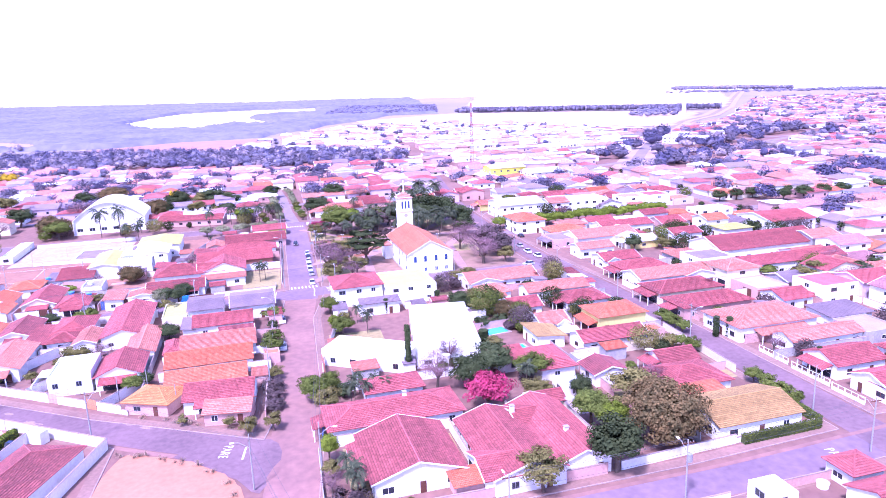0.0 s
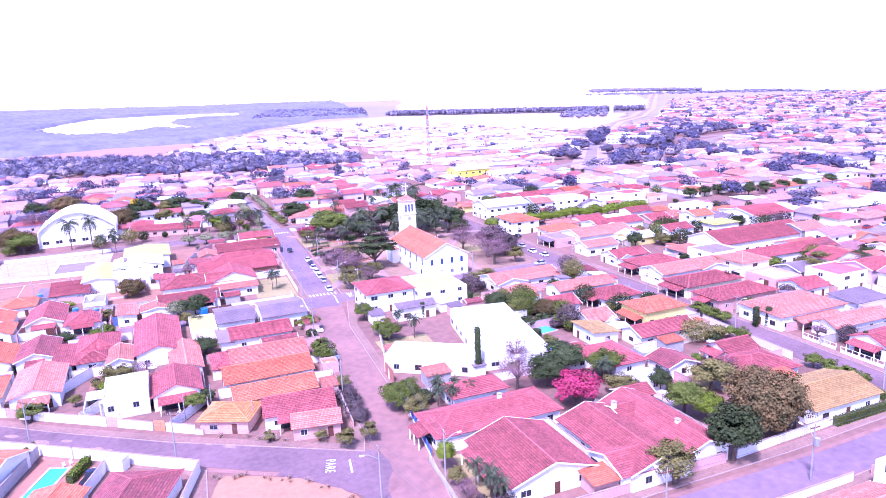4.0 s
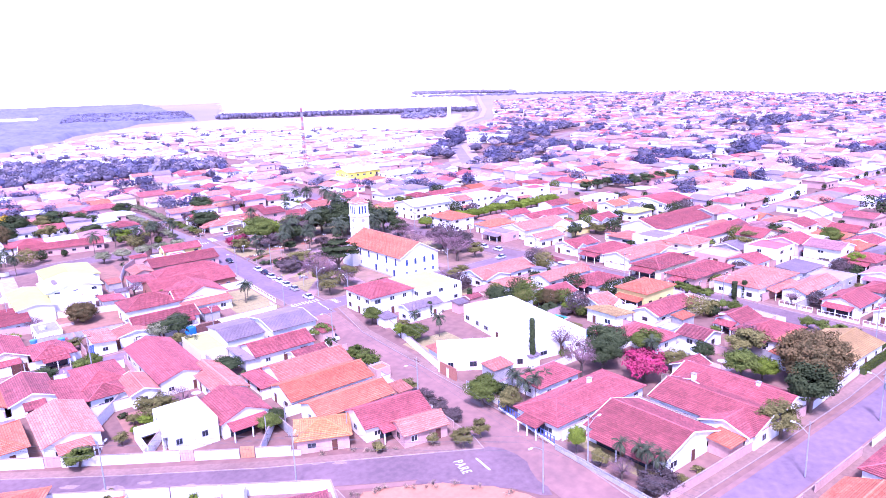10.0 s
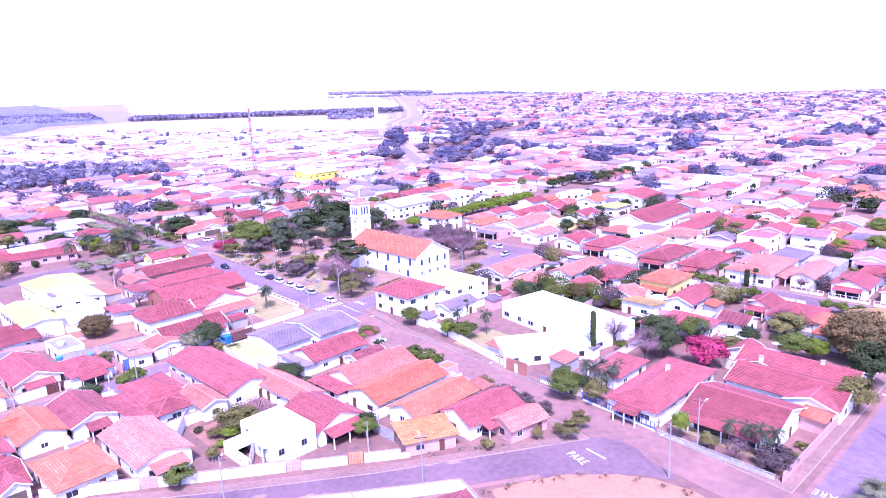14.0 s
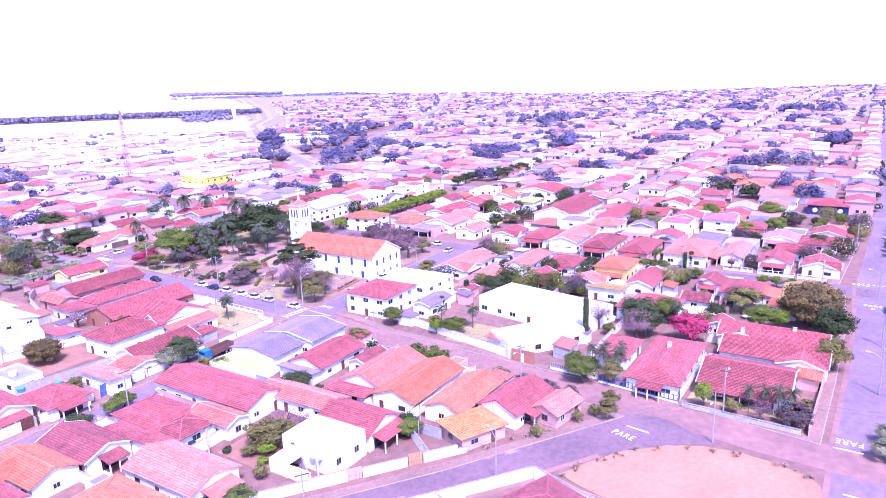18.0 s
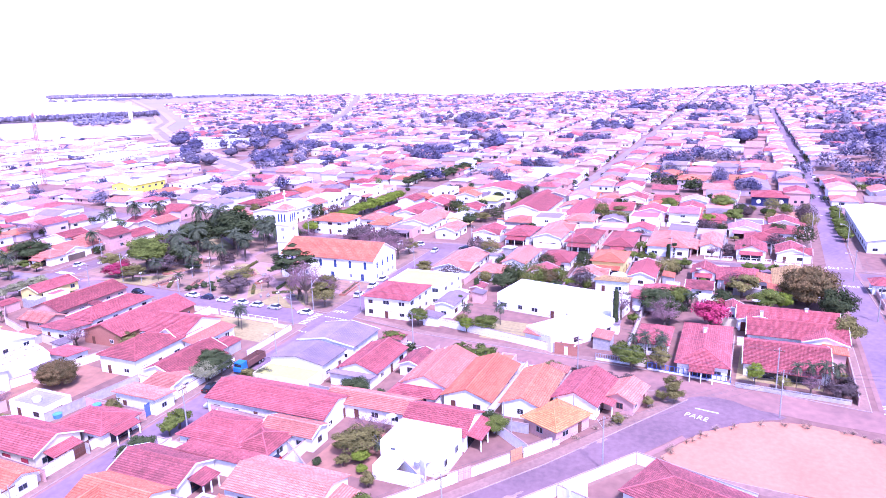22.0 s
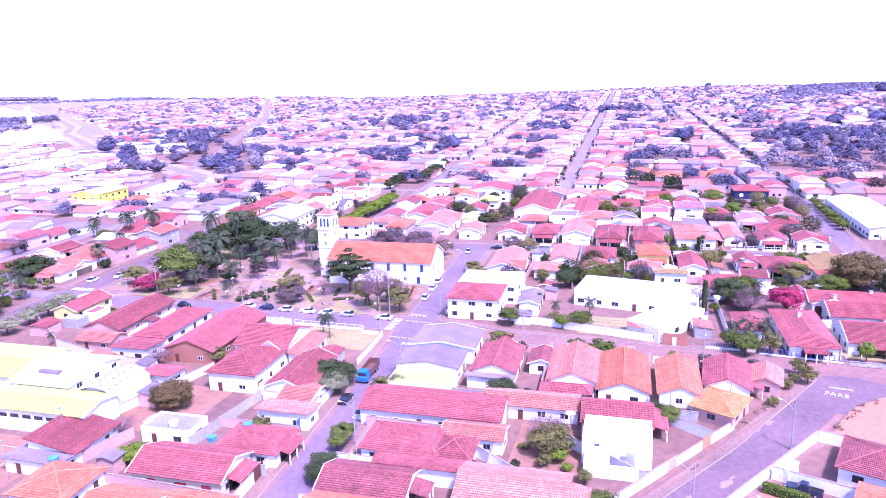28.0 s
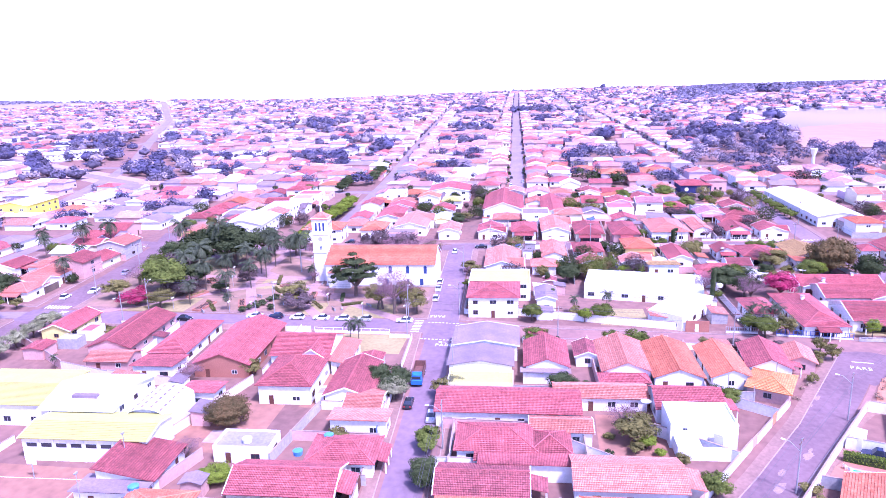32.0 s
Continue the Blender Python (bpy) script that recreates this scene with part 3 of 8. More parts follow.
strip("road_slanting", A, 7.6, 0.02, ASPHALT, "dark asphalt street meeting the dusty one at a slant")
strip("road_long", [(-9.7, -30), (-8.2, 60), (-6.9, 100), (-5.6, 112), (-5.0, 125), (-4.0, 150), (-3.0, 186), (-0.6, 207.6)], 9.0, 0.03, DUSTY, "street covered in red dust with tyre tracks")
for k, off in enumerate((-4.6, 4.6)):
    strip("dust_edge_%d" % k, A, 1.1, 0.026 + 0.001 * k, DUSTY, "red dust gathered along the kerb", off=off)
    strip("dust_edge_lower_%d" % k, BST[:6], 0.9, 0.036 + 0.001 * k, DUSTY, "red dust gathered along the kerb", off=off * 0.85)
for k, off in enumerate((-4.3, 4.3)):
    strip("dust_edge_church_%d" % k, CST[:3], 1.8, 0.031 + 0.001 * k, DUSTY, "red dust gathered along the kerb", off=off)
WST = [(-112, 216), (-116, 304), (-118.7, 344), (-120.6, 390), (-122, 450)]
strip("road_west", WST, 8.0, 0.045, WORN, "asphalt street beside the club and the sports hall")
strip("road_long_upper", [(-0.6, 207.6), (0.9, 220), (1.6, 300), (1.2, 335)], 9.4, 0.03, WORN, "asphalt street past the church square")
strip("road_avenue", [(1.2, 335), (-1.0, 367), (-2.6, 417), (-5.0, 446)], 5.6, 0.031, PALE_ASPHALT, "narrow tree-lined avenue leading out of the square")
strip("road_lower", BST, 7.4, 0.022, WORN, "worn asphalt street with patched surface")
strip("road_church", CST, 8.6, 0.024, WORN, "asphalt street beside the church square")
strip("road_hill", C2, 8.6, 0.0245, PALE_ASPHALT, "straight pale asphalt street running up through the houses")
strip("road_east", DST, 8.0, 0.026, ASPHALT, "asphalt street along the east of the square")
strip("road_north", FST, 9.5, 0.028, ASPHALT, "asphalt street at the far side of the square")
strip("road_upper", GST, 6.6, 0.021, PALE_ASPHALT, "straight pale asphalt street climbing out of town")
HWY2 = [(150, 440), (205, 459), (284, 487), (368, 524), (497, 590), (825, 752), (1569, 1188)]
strip("road_upland", HWY2, 8.6, 0.064, PALE_ASPHALT, "asphalt road bending away over the rise")
strip("highway_verge", HWY[1:], 26.0, 0.05, mat("verge_gravel", (0.40, 0.27, 0.245), (0.31, 0.205, 0.19), grain=0.2, stain=0.03, coords="World", rough=1.0), "bare pale verge beside the curving road")
strip("highway", HWY, 9.0, 0.06, PALE_ASPHALT, "curving asphalt road leaving the town")
strip("highway_shoulder", HWY, 1.6, 0.07, KERB, "pale concrete shoulder along the curving road", off=-5.6)
CROSS = []
for k, x in enumerate((197, 298, 400, 505, 610)):
    CROSS.append([(x, 40), (x + 4, 250), (x + 12, 520)])
    strip("road_cross_%d" % k, CROSS[-1], 6.6, 0.027 + 0.001 * k, PALE_ASPHALT, "asphalt cross street")
for k, (y, dy) in enumerate(((385, 40), (560, 70), (-30, 30))):
    CROSS.append([(-200, y), (104, y + 4)] if y == 385 else [(-200, y), (200, y + 6), (900, y + dy)])
    strip("road_row_%d" % k, CROSS[-1], 6.4, 0.034 + 0.001 * k, PALE_ASPHALT, "asphalt residential street")

block("block_east", [(-3.8, 91.4), (24, 92.0), (54, 93.2), (85.6, 96), (85.0, 150), (80.2, 214.4), (6.0, 210.4), (1.6, 188), (0.0, 124)])
block("block_square", [(6.2, 218.6), (77.6, 223.0), (75.6, 278), (77.2, 329.6), (7.6, 324)], inner=mat("square_earth", (0.31, 0.175, 0.13), (0.20, 0.13, 0.08), grain=0.35, stain=0.08, coords="World", rough=1.0))
block("block_corner", [(-43.3, 141.2), (-14, 124.6), (-10.8, 122.8), (-9.4, 128), (-7.6, 186), (-5.2, 208.3), (-75, 204.5), (-112, 202), (-90, 173.6), (-62.4, 153.8)])
block("block_west", [(-110, 211.5), (-49, 215.2), (-3.6, 218.6), (-3.3, 323.5), (-112, 318)])
block("block_far_east", [(95.2, 98.6), (192.5, 97.5), (197, 276), (86, 268), (87.6, 232), (91.4, 190)])
block("block_north_east", [(86, 279), (199, 288), (202, 353), (100, 342), (87, 326)])
block("block_north", [(8, 336), (78, 343), (83, 345), (86, 380), (9, 380)])
block("block_north_west", [(-150, 328), (-3, 334), (-2, 380), (-150, 380)])
block("block_lower_east", [(-3, -20), (85.5, -16), (85.5, 86.6), (54, 83.8), (24, 82.8), (-2.6, 82.2)])
block("block_lower_far", [(96, -16), (192, -20), (193, 87), (95.6, 87)])
block("block_lower_west", [(-70, 87), (-37.5, 89), (-36.5, 127.6), (-41.1, 131.8), (-56.3, 142.2), (-110, 178)])
# the sand has an uneven, rounded edge
LOT = [(-37.2, 88.6), (-20, 88.8), (-15.6, 90.4), (-13.2, 98), (-13.8, 108.6), (-21.3, 118.0), (-29.4, 122.4), (-36.7, 126.0)]
for k in range(3):
    LOT = [q for a, b in zip(LOT, LOT[1:] + LOT[:1]) for q in ((a[0] * 0.75 + b[0] * 0.25 + random.uniform(-0.25, 0.25), a[1] * 0.75 + b[1] * 0.25 + random.uniform(-0.25, 0.25)), (a[0] * 0.25 + b[0] * 0.75, a[1] * 0.25 + b[1] * 0.75))]
poly("sand_lot", LOT, 0.12, SAND, "bare lot of pale pinkish sand with faint tyre tracks", "ground")

# ---- houses measured one by one ----
# between the slanting street and the church street
house(-14.2, 201.2, 11.6, 14.4, 4.0, "gx", 1.2, "fibre", label="white workshop under a low grey fibre cement gable")
house(-26.5, 201.2, 9.1, 13.2, 4.0, "gx", 1.1, "fibre", label="white workshop under a low grey fibre cement gable")
house(-34.5, 200.6, 6.4, 13.4, 3.0, "flat", 0, "cream", "cream", wins=False)
house(-21.3, 187.4, 14.5, 8.8, 3.2, "gx", 1.6, "red", label="white house under a plain red tiled gable roof")
house(-29.8, 187.4, 2.6, 9.4, 2.5, "sy", 0.5, "fibre", wins=False)
house(-17.6, 178.4, 8.0, 5.0, 2.8, "gx", 1.0, "dark")
house(-21.3, 171.0, 16.6, 9.6, 3.2, "gx", 1.9, "pink", label="white house under a long salmon tiled gable roof")
house(-31.5, 171.6, 3.6, 9.2, 2.6, "hy", 0.8, "red")
house(-22.6, 161.0, 18.2, 9.4, 3.2, "gx", 1.7, "orange", label="white house under a long orange tiled gable roof")
house(-22.4, 150.4, 16.0, 7.6, 3.1, "gx", 1.5, "orange", label="white house under a long bright orange gable roof")
house(-19.0, 141.0, 13.0, 8.2, 3.2, "gx", 1.8, "red", turn=-4, porch="-y")
house(-17.0, 133.6, 8.4, 5.6, 2.9, "gx", 1.2, "pink", "pink", turn=-8)
house(-31.4, 143.0, 9.0, 7.4, 3.0, "hx", 1.3, "amber", "pink", turn=-24)
house(-41.0, 161.2, 9.0, 12.0, 3.4, "gy", 1.9, "red", porch="-y")
box = house(-50.2, 160.6, 8.2, 11.2, 4.9, "flat", 0, "white", "white", turn=2, wins=False, label="white modern box house with flat roof and parapet")
for x in (-2.9, 1.6):
    window(box, x, -5.6, 1.9, "-y", w=1.0, h=1.1, frame_mat=STEEL)
window(box, -4.1, 3.2, 3.6, "-x", w=0.7, h=0.4, frame_mat=STEEL)
put("air_conditioner", Geo().box(-4.5, -1.6, 1.9, -4.1, -0.7, 2.5), STEEL, box)
put("carport_wall", Geo().box(-7.9, 4.9, 0, -4.1, 5.1, 2.6).box(-7.9, -4.0, 0, -7.7, 4.9, 2.6), W["white"], box)
put("carport_roof", Geo().box(-7.7, 1.0, 2.3, -4.1, 4.9, 2.42), W["white"], box)
house(-45.2, 194.4, 9.8, 26.6, 3.5, "gy", 1.6, "red")
house(-58.6, 195.6, 8.6, 13.0, 3.2, "hy", 1.6, "red", porch="-x")
house(-59.0, 186.6, 7.0, 6.4, 3.0, "hx", 1.3, "red")
house(-65.4, 190.3, 3.6, 14.6, 2.9, "sy", 0.6, "red", wins=False)
house(-71.8, 196.8, 8.0, 14.0, 3.2, "gy", 1.5, "dark", porch="-y")
house(-68.2, 174.7, 9.0, 16.4, 3.4, "gy", 1.5, "pink", porch="-y")
house(-53.2, 184.6, 4.8, 10.6, 3.2, "gy", 0.9, "pink")
house(-39.0, 177.0, 6.0, 17.4, 3.2, "gy", 1.1, "pink")
# west of the dusty street, across from the square
house(-37.8, 239.4, 14.4, 10.6, 4.6, "hx", 2.3, "red")
house(-24.0, 241.2, 13.0, 13.0, 4.7, "gy", 2.5, "red", sides="-x-y")
house(-23.8, 232.4, 13.0, 3.6, 3.0, "sx", 0.7, "pink")
house(-37.4, 226.6, 16.6, 8.2, 3.2, "gx", 1.6, "red", porch="-y")
house(-21.3, 258.4, 25.2, 12.4, 3.5, "gx", 2.2, "red", "brick")
house(-17.7, 274.2, 20.6, 8.4, 3.2, "hx", 1.7, "red")
house(-14.8, 290.2, 23.0, 10.4, 3.2, "gx", 1.9, "red", "pink")
house(-9.6, 311.3, 13.8, 7.6, 3.0, "gx", 1.5, "red", "yellow")
hall = house(-53.0, 273.6, 15.0, 14.4, 5.4, "gy", 1.8, "white", label="white warehouse under a white sheet gable")
put("roof_vent", Geo().box(-4.6, -2.4, 5.9, -3.5, 2.6, 6.75), T["fibre"], hall)
shed_row = house(-64.6, 266.2, 9.0, 23.0, 4.8, "gy", 0.9, "cream", wins=False)
for k in range(8):
    put("window", Geo().box(-4.56, -11 + 2.75 * k + 0.5, 2.9, -4.48, -11 + 2.75 * k + 2.4, 3.6), GLASS, shed_row)
    put("pilaster", Geo().box(-4.62, -11 + 2.75 * k, 0, -4.5, -11 + 2.75 * k + 0.22, 4.6), W["white"], shed_row)
house(-51.0, 292.6, 15.0, 20.0, 4.8, "gy", 0.9, "cream")
house(-72.0, 253.6, 10.4, 9.6, 2.9, "sx", 1.9, "red")
house(-78.6, 254.2, 4.6, 11.0, 2.6, "sy", 0.5, "fibre")
cream = house(-74.6, 227.2, 8.8, 16.6, 3.3, "gy", 1.8, "red", "cream", porch="-y", label="cream walled house with a red tiled gable and red shutters")
for y in (-5.6, -1.2, 4.4):
    put("shutter", Geo().box(-4.53, y - 0.8, 1.0, -4.38, y + 0.8, 2.15), W["crimson"], cream)
house(-64.8, 220.8, 8.2, 11.0, 3.0, "hy", 1.5, "red", porch="-y")
house(-53.8, 221.0, 4.8, 10.2, 3.2, "sy", 0.6, "pink")
house(-63.7, 238.7, 5.9, 10.0, 3.3, "flat", 0, "slab")
# between the dusty street and the east street
house(12.2, 106.2, 14.2, 16.0, 3.2, "gy", 2.3, "red", porch="-x")
house(6.7, 159.1, 5.0, 4.4, 2.8, "sx", 0.7, "pink", wins=False, label="small tiled shelter in the school yard")
house(28.3, 104.1, 11.4, 20.4, 3.2, "gy", 1.8, "red")
house(37.7, 106.1, 8.6, 22.0, 3.2, "gy", 1.6, "red")
house(12.3, 122.1, 24.0, 9.8, 3.2, "hx", 1.7, "red", porch="-x")
house(14.1, 133.3, 11.0, 6.6, 3.2, "hx", 1.4, "red")
house(71.4, 103.8, 16.6, 11.4, 3.4, "gx", 1.6, "yellow", label="white house under a straw yellow tiled gable roof")
house(70.6, 119.0, 12.6, 10.4, 3.2, "hx", 1.7, "red", porch="-x")
house(15.0, 201.6, 13.4, 13.2, 6.0, "hx", 2.0, "red", label="white two storey parish house under a red hipped roof")
house(29.5, 201.0, 14.6, 17.6, 5.4, "flat", 0, "cream")
house(19.5, 187.6, 10.8, 5.0, 3.8, "gx", 0.8, "fibre")
house(31.0, 160.0, 14.6, 32.0, 4.6, "flat", 0, "white", turn=-8, label="long white school building with a flat roof")
house(12.6, 152.6, 20.0, 9.0, 4.0, "flat", 0, "white", turn=-33, sides="-x-y", label="long white school building with a flat roof")

# ---- church ----
church = base("church", 41.4, 238.4, 0, 2.3, "white church with an orange tiled nave and a square bell tower", "church")
CW, CD, CH, CR = 14.8, 34.0, 7.4, 3.9  # nave: width, length, eaves, rise of the roof
put("wall", body(CW, CD, CH, "gy", CR), W["white"], church)
g, cap, board = roof_mesh("gy", CW, CD, CH, CR, 0.5)
put("roof", g, T["orange"], church)
put("ridge_cap", cap, T["pink"], church)
for b in board:
    put("barge_board", b, W["white"], church)
tower = put("bell_tower", Geo().box(-2.5, 17.04, 0, 2.5, 22.04, 20.6), W["white"], church)
g, cap, board = roof_mesh("hx", 5.0, 5.0, 20.6, 1.8, 0.4)
g.v = [(x, y + 19.54, z) for x, y, z in g.v]
put("tower_roof", g, T["pink"], tower)

# pale patches of dried cement and dust worn into the slanting street
CEMENT = mat("dried_cement", (0.33, 0.225, 0.21), (0.225, 0.15, 0.15), grain=3.0, stain=0.6, coords="World", rough=1.0)
for k, (x, y, r) in enumerate(((-50.9, 147.8, 1.3), (-53.2, 149.2, 0.6), (-56.9, 151.3, 1.2), (-60.8, 154.0, 1.5), (-54.6, 143.6, 1.1), (-52.6, 142.6, 0.5), (-32.4, 134.6, 0.8), (-35.8, 136.8, 0.4), (-60.3, 149.5, 0.9), (-64.5, 151.1, 1.2), (-44.6, 142.2, 0.4), (-70.2, 156.0, 1.0))):
    pts = []
    for a in range(22):
        q = r * random.uniform(0.6, 1.0)
        u, v = math.cos(a * math.pi / 11) * q * 1.9, math.sin(a * math.pi / 11) * q * 0.75
        pts.append((x - 0.832 * u + 0.555 * v, y + 0.555 * u + 0.832 * v))
    poly("dust_patch_%d" % k, pts, 0.034, CEMENT, "pale dried patch on the asphalt", "road", low=0.0)

# ---- more houses ----
# garden block behind the big trees
house(58.6, 202.0, 22.0, 10.6, 3.2, "gx", 1.7, "pink")
house(52.7, 188.4, 8.0, 7.4, 3.2, "hx", 1.4, "pink", porch="-y")
house(70.0, 185.4, 18.4, 7.6, 3.2, "gx", 1.4, "pink")
house(73.0, 173.6, 12.0, 9.4, 3.3, "hx", 1.6, "red", porch="-x")
house(55.8, 173.4, 8.6, 8.0, 3.2, "gx", 1.5, "red", porch="-x")
house(74.0, 156.7, 12.6, 9.6, 4.6, "hx", 1.6, "orange", "yellow", label="yellow two storey house under an orange hipped roof", porch="-x")
house(58.0, 159.6, 7.4, 8.0, 3.2, "gx", 1.4, "pink")
house(53.4, 151.4, 6.6, 9.0, 3.0, "sy", 0.8, "yellow", "white")
house(66.8, 144.9, 16.0, 7.2, 3.2, "gx", 1.4, "red")
house(48.1, 135.9, 7.4, 11.6, 3.2, "hy", 1.6, "red")
house(48.1, 124.3, 4.6, 6.0, 2.6, "flat", 0, "white")
house(41.1, 140.1, 6.0, 6.0, 3.0, "sx", 0.7, "red")
house(40.7, 118.5, 6.0, 4.6, 3.0, "gx", 1.0, "red")
house(73.2, 128.4, 8.6, 6.4, 3.2, "gx", 1.4, "red", porch="-x")
house(69.0, 111.8, 8.0, 3.4, 3.0, "sx", 0.6, "orange")
house(59.7, 107.5, 5.0, 6.0, 3.0, "sx", 0.7, "orange")
house(57.2, 128.0, 7.0, 7.0, 3.0, "gy", 1.2, "dark")
house(19.9, 96.5, 5.6, 3.8, 2.7, "sx", 0.4, "orange", "pink", wins=False)
# east of the east street
house(105.6, 117.0, 12.0, 8.8, 3.4, "gx", 1.7, "red", porch="-x")
house(110.6, 129.8, 19.0, 6.2, 3.3, "gx", 1.2, "pink")
house(105.4, 142.8, 21.4, 13.0, 4.0, "hx", 2.0, "pink", porch="-y")
house(101.9, 158.8, 20.0, 9.4, 3.6, "hx", 1.7, "red", "pink", porch="-x")
house(102.6, 172.2, 19.6, 10.0, 3.6, "hx", 1.7, "red", "cream", porch="-x")
house(106.0, 184.8, 24.0, 10.0, 4.0, "gx", 1.6, "pink")
house(103.2, 196.6, 15.0, 9.0, 3.6, "hx", 1.6, "red", porch="-x")
house(102.0, 209.6, 13.0, 9.0, 3.4, "gx", 1.4, "red")
house(105.6, 105.0, 11.0, 8.4, 3.3, "gx", 1.6, "red")
house(121.0, 114.5, 9.0, 10.0, 3.3, "hy", 1.5, "red", porch="-y")
house(127.2, 141.8, 12.0, 8.0, 2.8, "sx", 0.6, "fibre", wins=False)
house(124.0, 156.4, 9.0, 9.0, 3.2, "gx", 1.4, "red")
house(153.0, 207.6, 40.0, 17.0, 4.6, "gx", 3.0, "red", label="long market hall under a broad red tiled gable")
house(146.5, 185.7, 40.0, 9.0, 4.2, "gx", 1.6, "red")
house(101.1, 225.6, 13.0, 8.0, 3.6, "gx", 1.3, "pink")
house(111.9, 242.3, 24.0, 13.0, 4.0, "gx", 1.8, "pink")
house(103.4, 256.7, 14.0, 9.0, 3.6, "hx", 1.6, "orange")
house(128.1, 255.0, 22.0, 10.0, 4.0, "gx", 1.4, "red")
house(184.3, 236.7, 20.0, 20.0, 5.6, "gx", 2.0, "red", name="shop", label="white corner shop building under a red tiled roof")
house(173.0, 263.1, 16.0, 10.0, 5.6, "flat", 0, "white", name="shop", label="white two storey shop with a flat roof")
house(161.8, 232.6, 12.0, 9.0, 4.0, "hx", 1.2, "cream", "white")
house(141.6, 234.5, 12.0, 9.0, 3.6, "gx", 1.4, "red")
house(102.1, 309.1, 21.0, 16.0, 6.4, "gx", 2.0, "white", label="white school hall under a wide pale gable")
house(132.6, 308.9, 26.0, 13.0, 6.0, "flat", 0, "white", label="white school wing with a flat roof")
house(94.0, 274.6, 12.0, 15.0, 5.6, "hy", 1.9, "orange", label="white two storey house under an orange hipped roof")
house(110.1, 321.8, 15.0, 9.0, 4.0, "gx", 1.4, "red", "pink")
house(142.0, 444.0, 24.0, 16.0, 6.6, "gx", 1.6, "white", "lemon", name="warehouse", label="yellow warehouse under a white sheet roof")
house(158.0, 418.0, 22.0, 16.0, 5.6, "gx", 1.8, "white", name="warehouse", label="white warehouse under a white sheet roof")
# the club with its drained pool, and the long house by the sports hall
house(-107.6, 309.0, 4.6, 30.0, 2.7, "flat", 0, "white", label="long low white changing rooms with a flat roof")
house(-45.0, 351.0, 30.0, 9.4, 3.2, "gx", 1.5, "red", "pink", turn=-9, label="long low rose house under a red tiled gable roof")
lot_wall(-104.0, 321.2, -66.0, 323.0, 1.5)
lot_wall(-95.5, 286.4, -64.0, 284.0, 1.5)
house(364.0, 580.0, 16.0, 40.0, 6.0, "gy", 1.6, "white", turn=34, name="warehouse", label="long white warehouse among trees by the curving road")
house(250.0, 590.0, 44.0, 22.0, 6.4, "flat", 0, "white", turn=26, name="warehouse", label="large white factory hall with a flat roof")
# a close row in front of the lime-green trees
for k, x in enumerate((111.0, 123.4, 136.2, 148.8, 161.0, 184.0)):
    house(x, 265.2 + (x - 86) * 0.06, 11.4, 7.4 if k != 3 else 8.6, (3.4, 3.8, 3.2, 4.6, 3.6, 3.4)[k], ("hx", "gx", "flat", "gx", "hx", "gx")[k], 0, ("pink", "red", "white", "red", "orange", "mauve")[k], ("white", "white", "cream", "white", "pink", "white")[k], porch=("-y", "", "", "", "-y", "")[k])
# past the square
house(28.0, 349.6, 20.0, 12.0, 3.6, "gx", 1.9, "pink")
house(44.0, 357.0, 12.0, 10.0, 3.6, "hx", 1.7, "pink")
house(58.0, 358.6, 10.0, 12.0, 4.4, "gy", 1.4, "white", "cream")
house(70.0, 360.0, 9.0, 11.0, 4.2, "gy", 1.4, "red", "yellow")
house(82.0, 362.0, 11.0, 12.0, 4.4, "gy", 1.6, "red", "lilac")
house(96.0, 365.0, 12.0, 12.0, 4.4, "gy", 1.6, "red", "pink")
house(16.0, 366.0, 12.0, 12.0, 3.6, "gx", 1.8, "red")
# lower corner and slanting street
house(-48.4, 116.6, 10.4, 19.0, 3.2, "hy", 1.8, "dark", turn=-19)
house(-59.2, 121.6, 7.6, 10.0, 2.8, "gy", 0.9, "orange", turn=-19)
house(-71.0, 138.4, 9.0, 11.0, 3.2, "gx", 1.6, "orange", turn=-24)
house(-80.0, 150.0, 10.0, 9.0, 3.2, "hx", 1.6, "orange", turn=-24)
house(-80.6, 196.4, 7.6, 13.0, 3.2, "gy", 1.5, "orange")
house(-90.4, 195.0, 8.8, 14.0, 3.2, "gy", 1.6, "red", porch="-y")
house(-79.4, 175.4, 9.0, 12.0, 3.2, "hy", 1.5, "orange")
house(-90.0, 181.0, 8.0, 10.0, 3.2, "gx", 1.4, "red")
house(-87.6, 229.6, 8.6, 11.0, 3.2, "gy", 1.5, "orange")
house(-84.6, 244.6, 9.0, 10.0, 3.2, "hx", 1.5, "orange")
house(-84.0, 219.4, 5.0, 9.6, 3.0, "gy", 1.0, "orange")
house(-96.0, 222.0, 9.0, 12.0, 3.2, "gy", 1.5, "orange")
house(-97.0, 243.0, 9.0, 12.0, 3.2, "gx", 1.5, "red")
house(-44.6, 256.6, 5.6, 7.0, 2.8, "sy", 0.6, "red")
house(-32.6, 273.0, 7.0, 9.0, 2.8, "sy", 0.7, "red")
house(-30.0, 286.0, 6.0, 10.0, 2.8, "gy", 1.0, "pink", "pink")
house(-42.6, 228.6, 3.6, 8.6, 2.6, "flat", 0, "slab")
house(-46.0, 222.0, 8.0, 7.0, 2.9, "gy", 0.8, "pink")
house(-30.6, 228.8, 3.0, 3.6, 2.6, "gx", 0.8, "red")
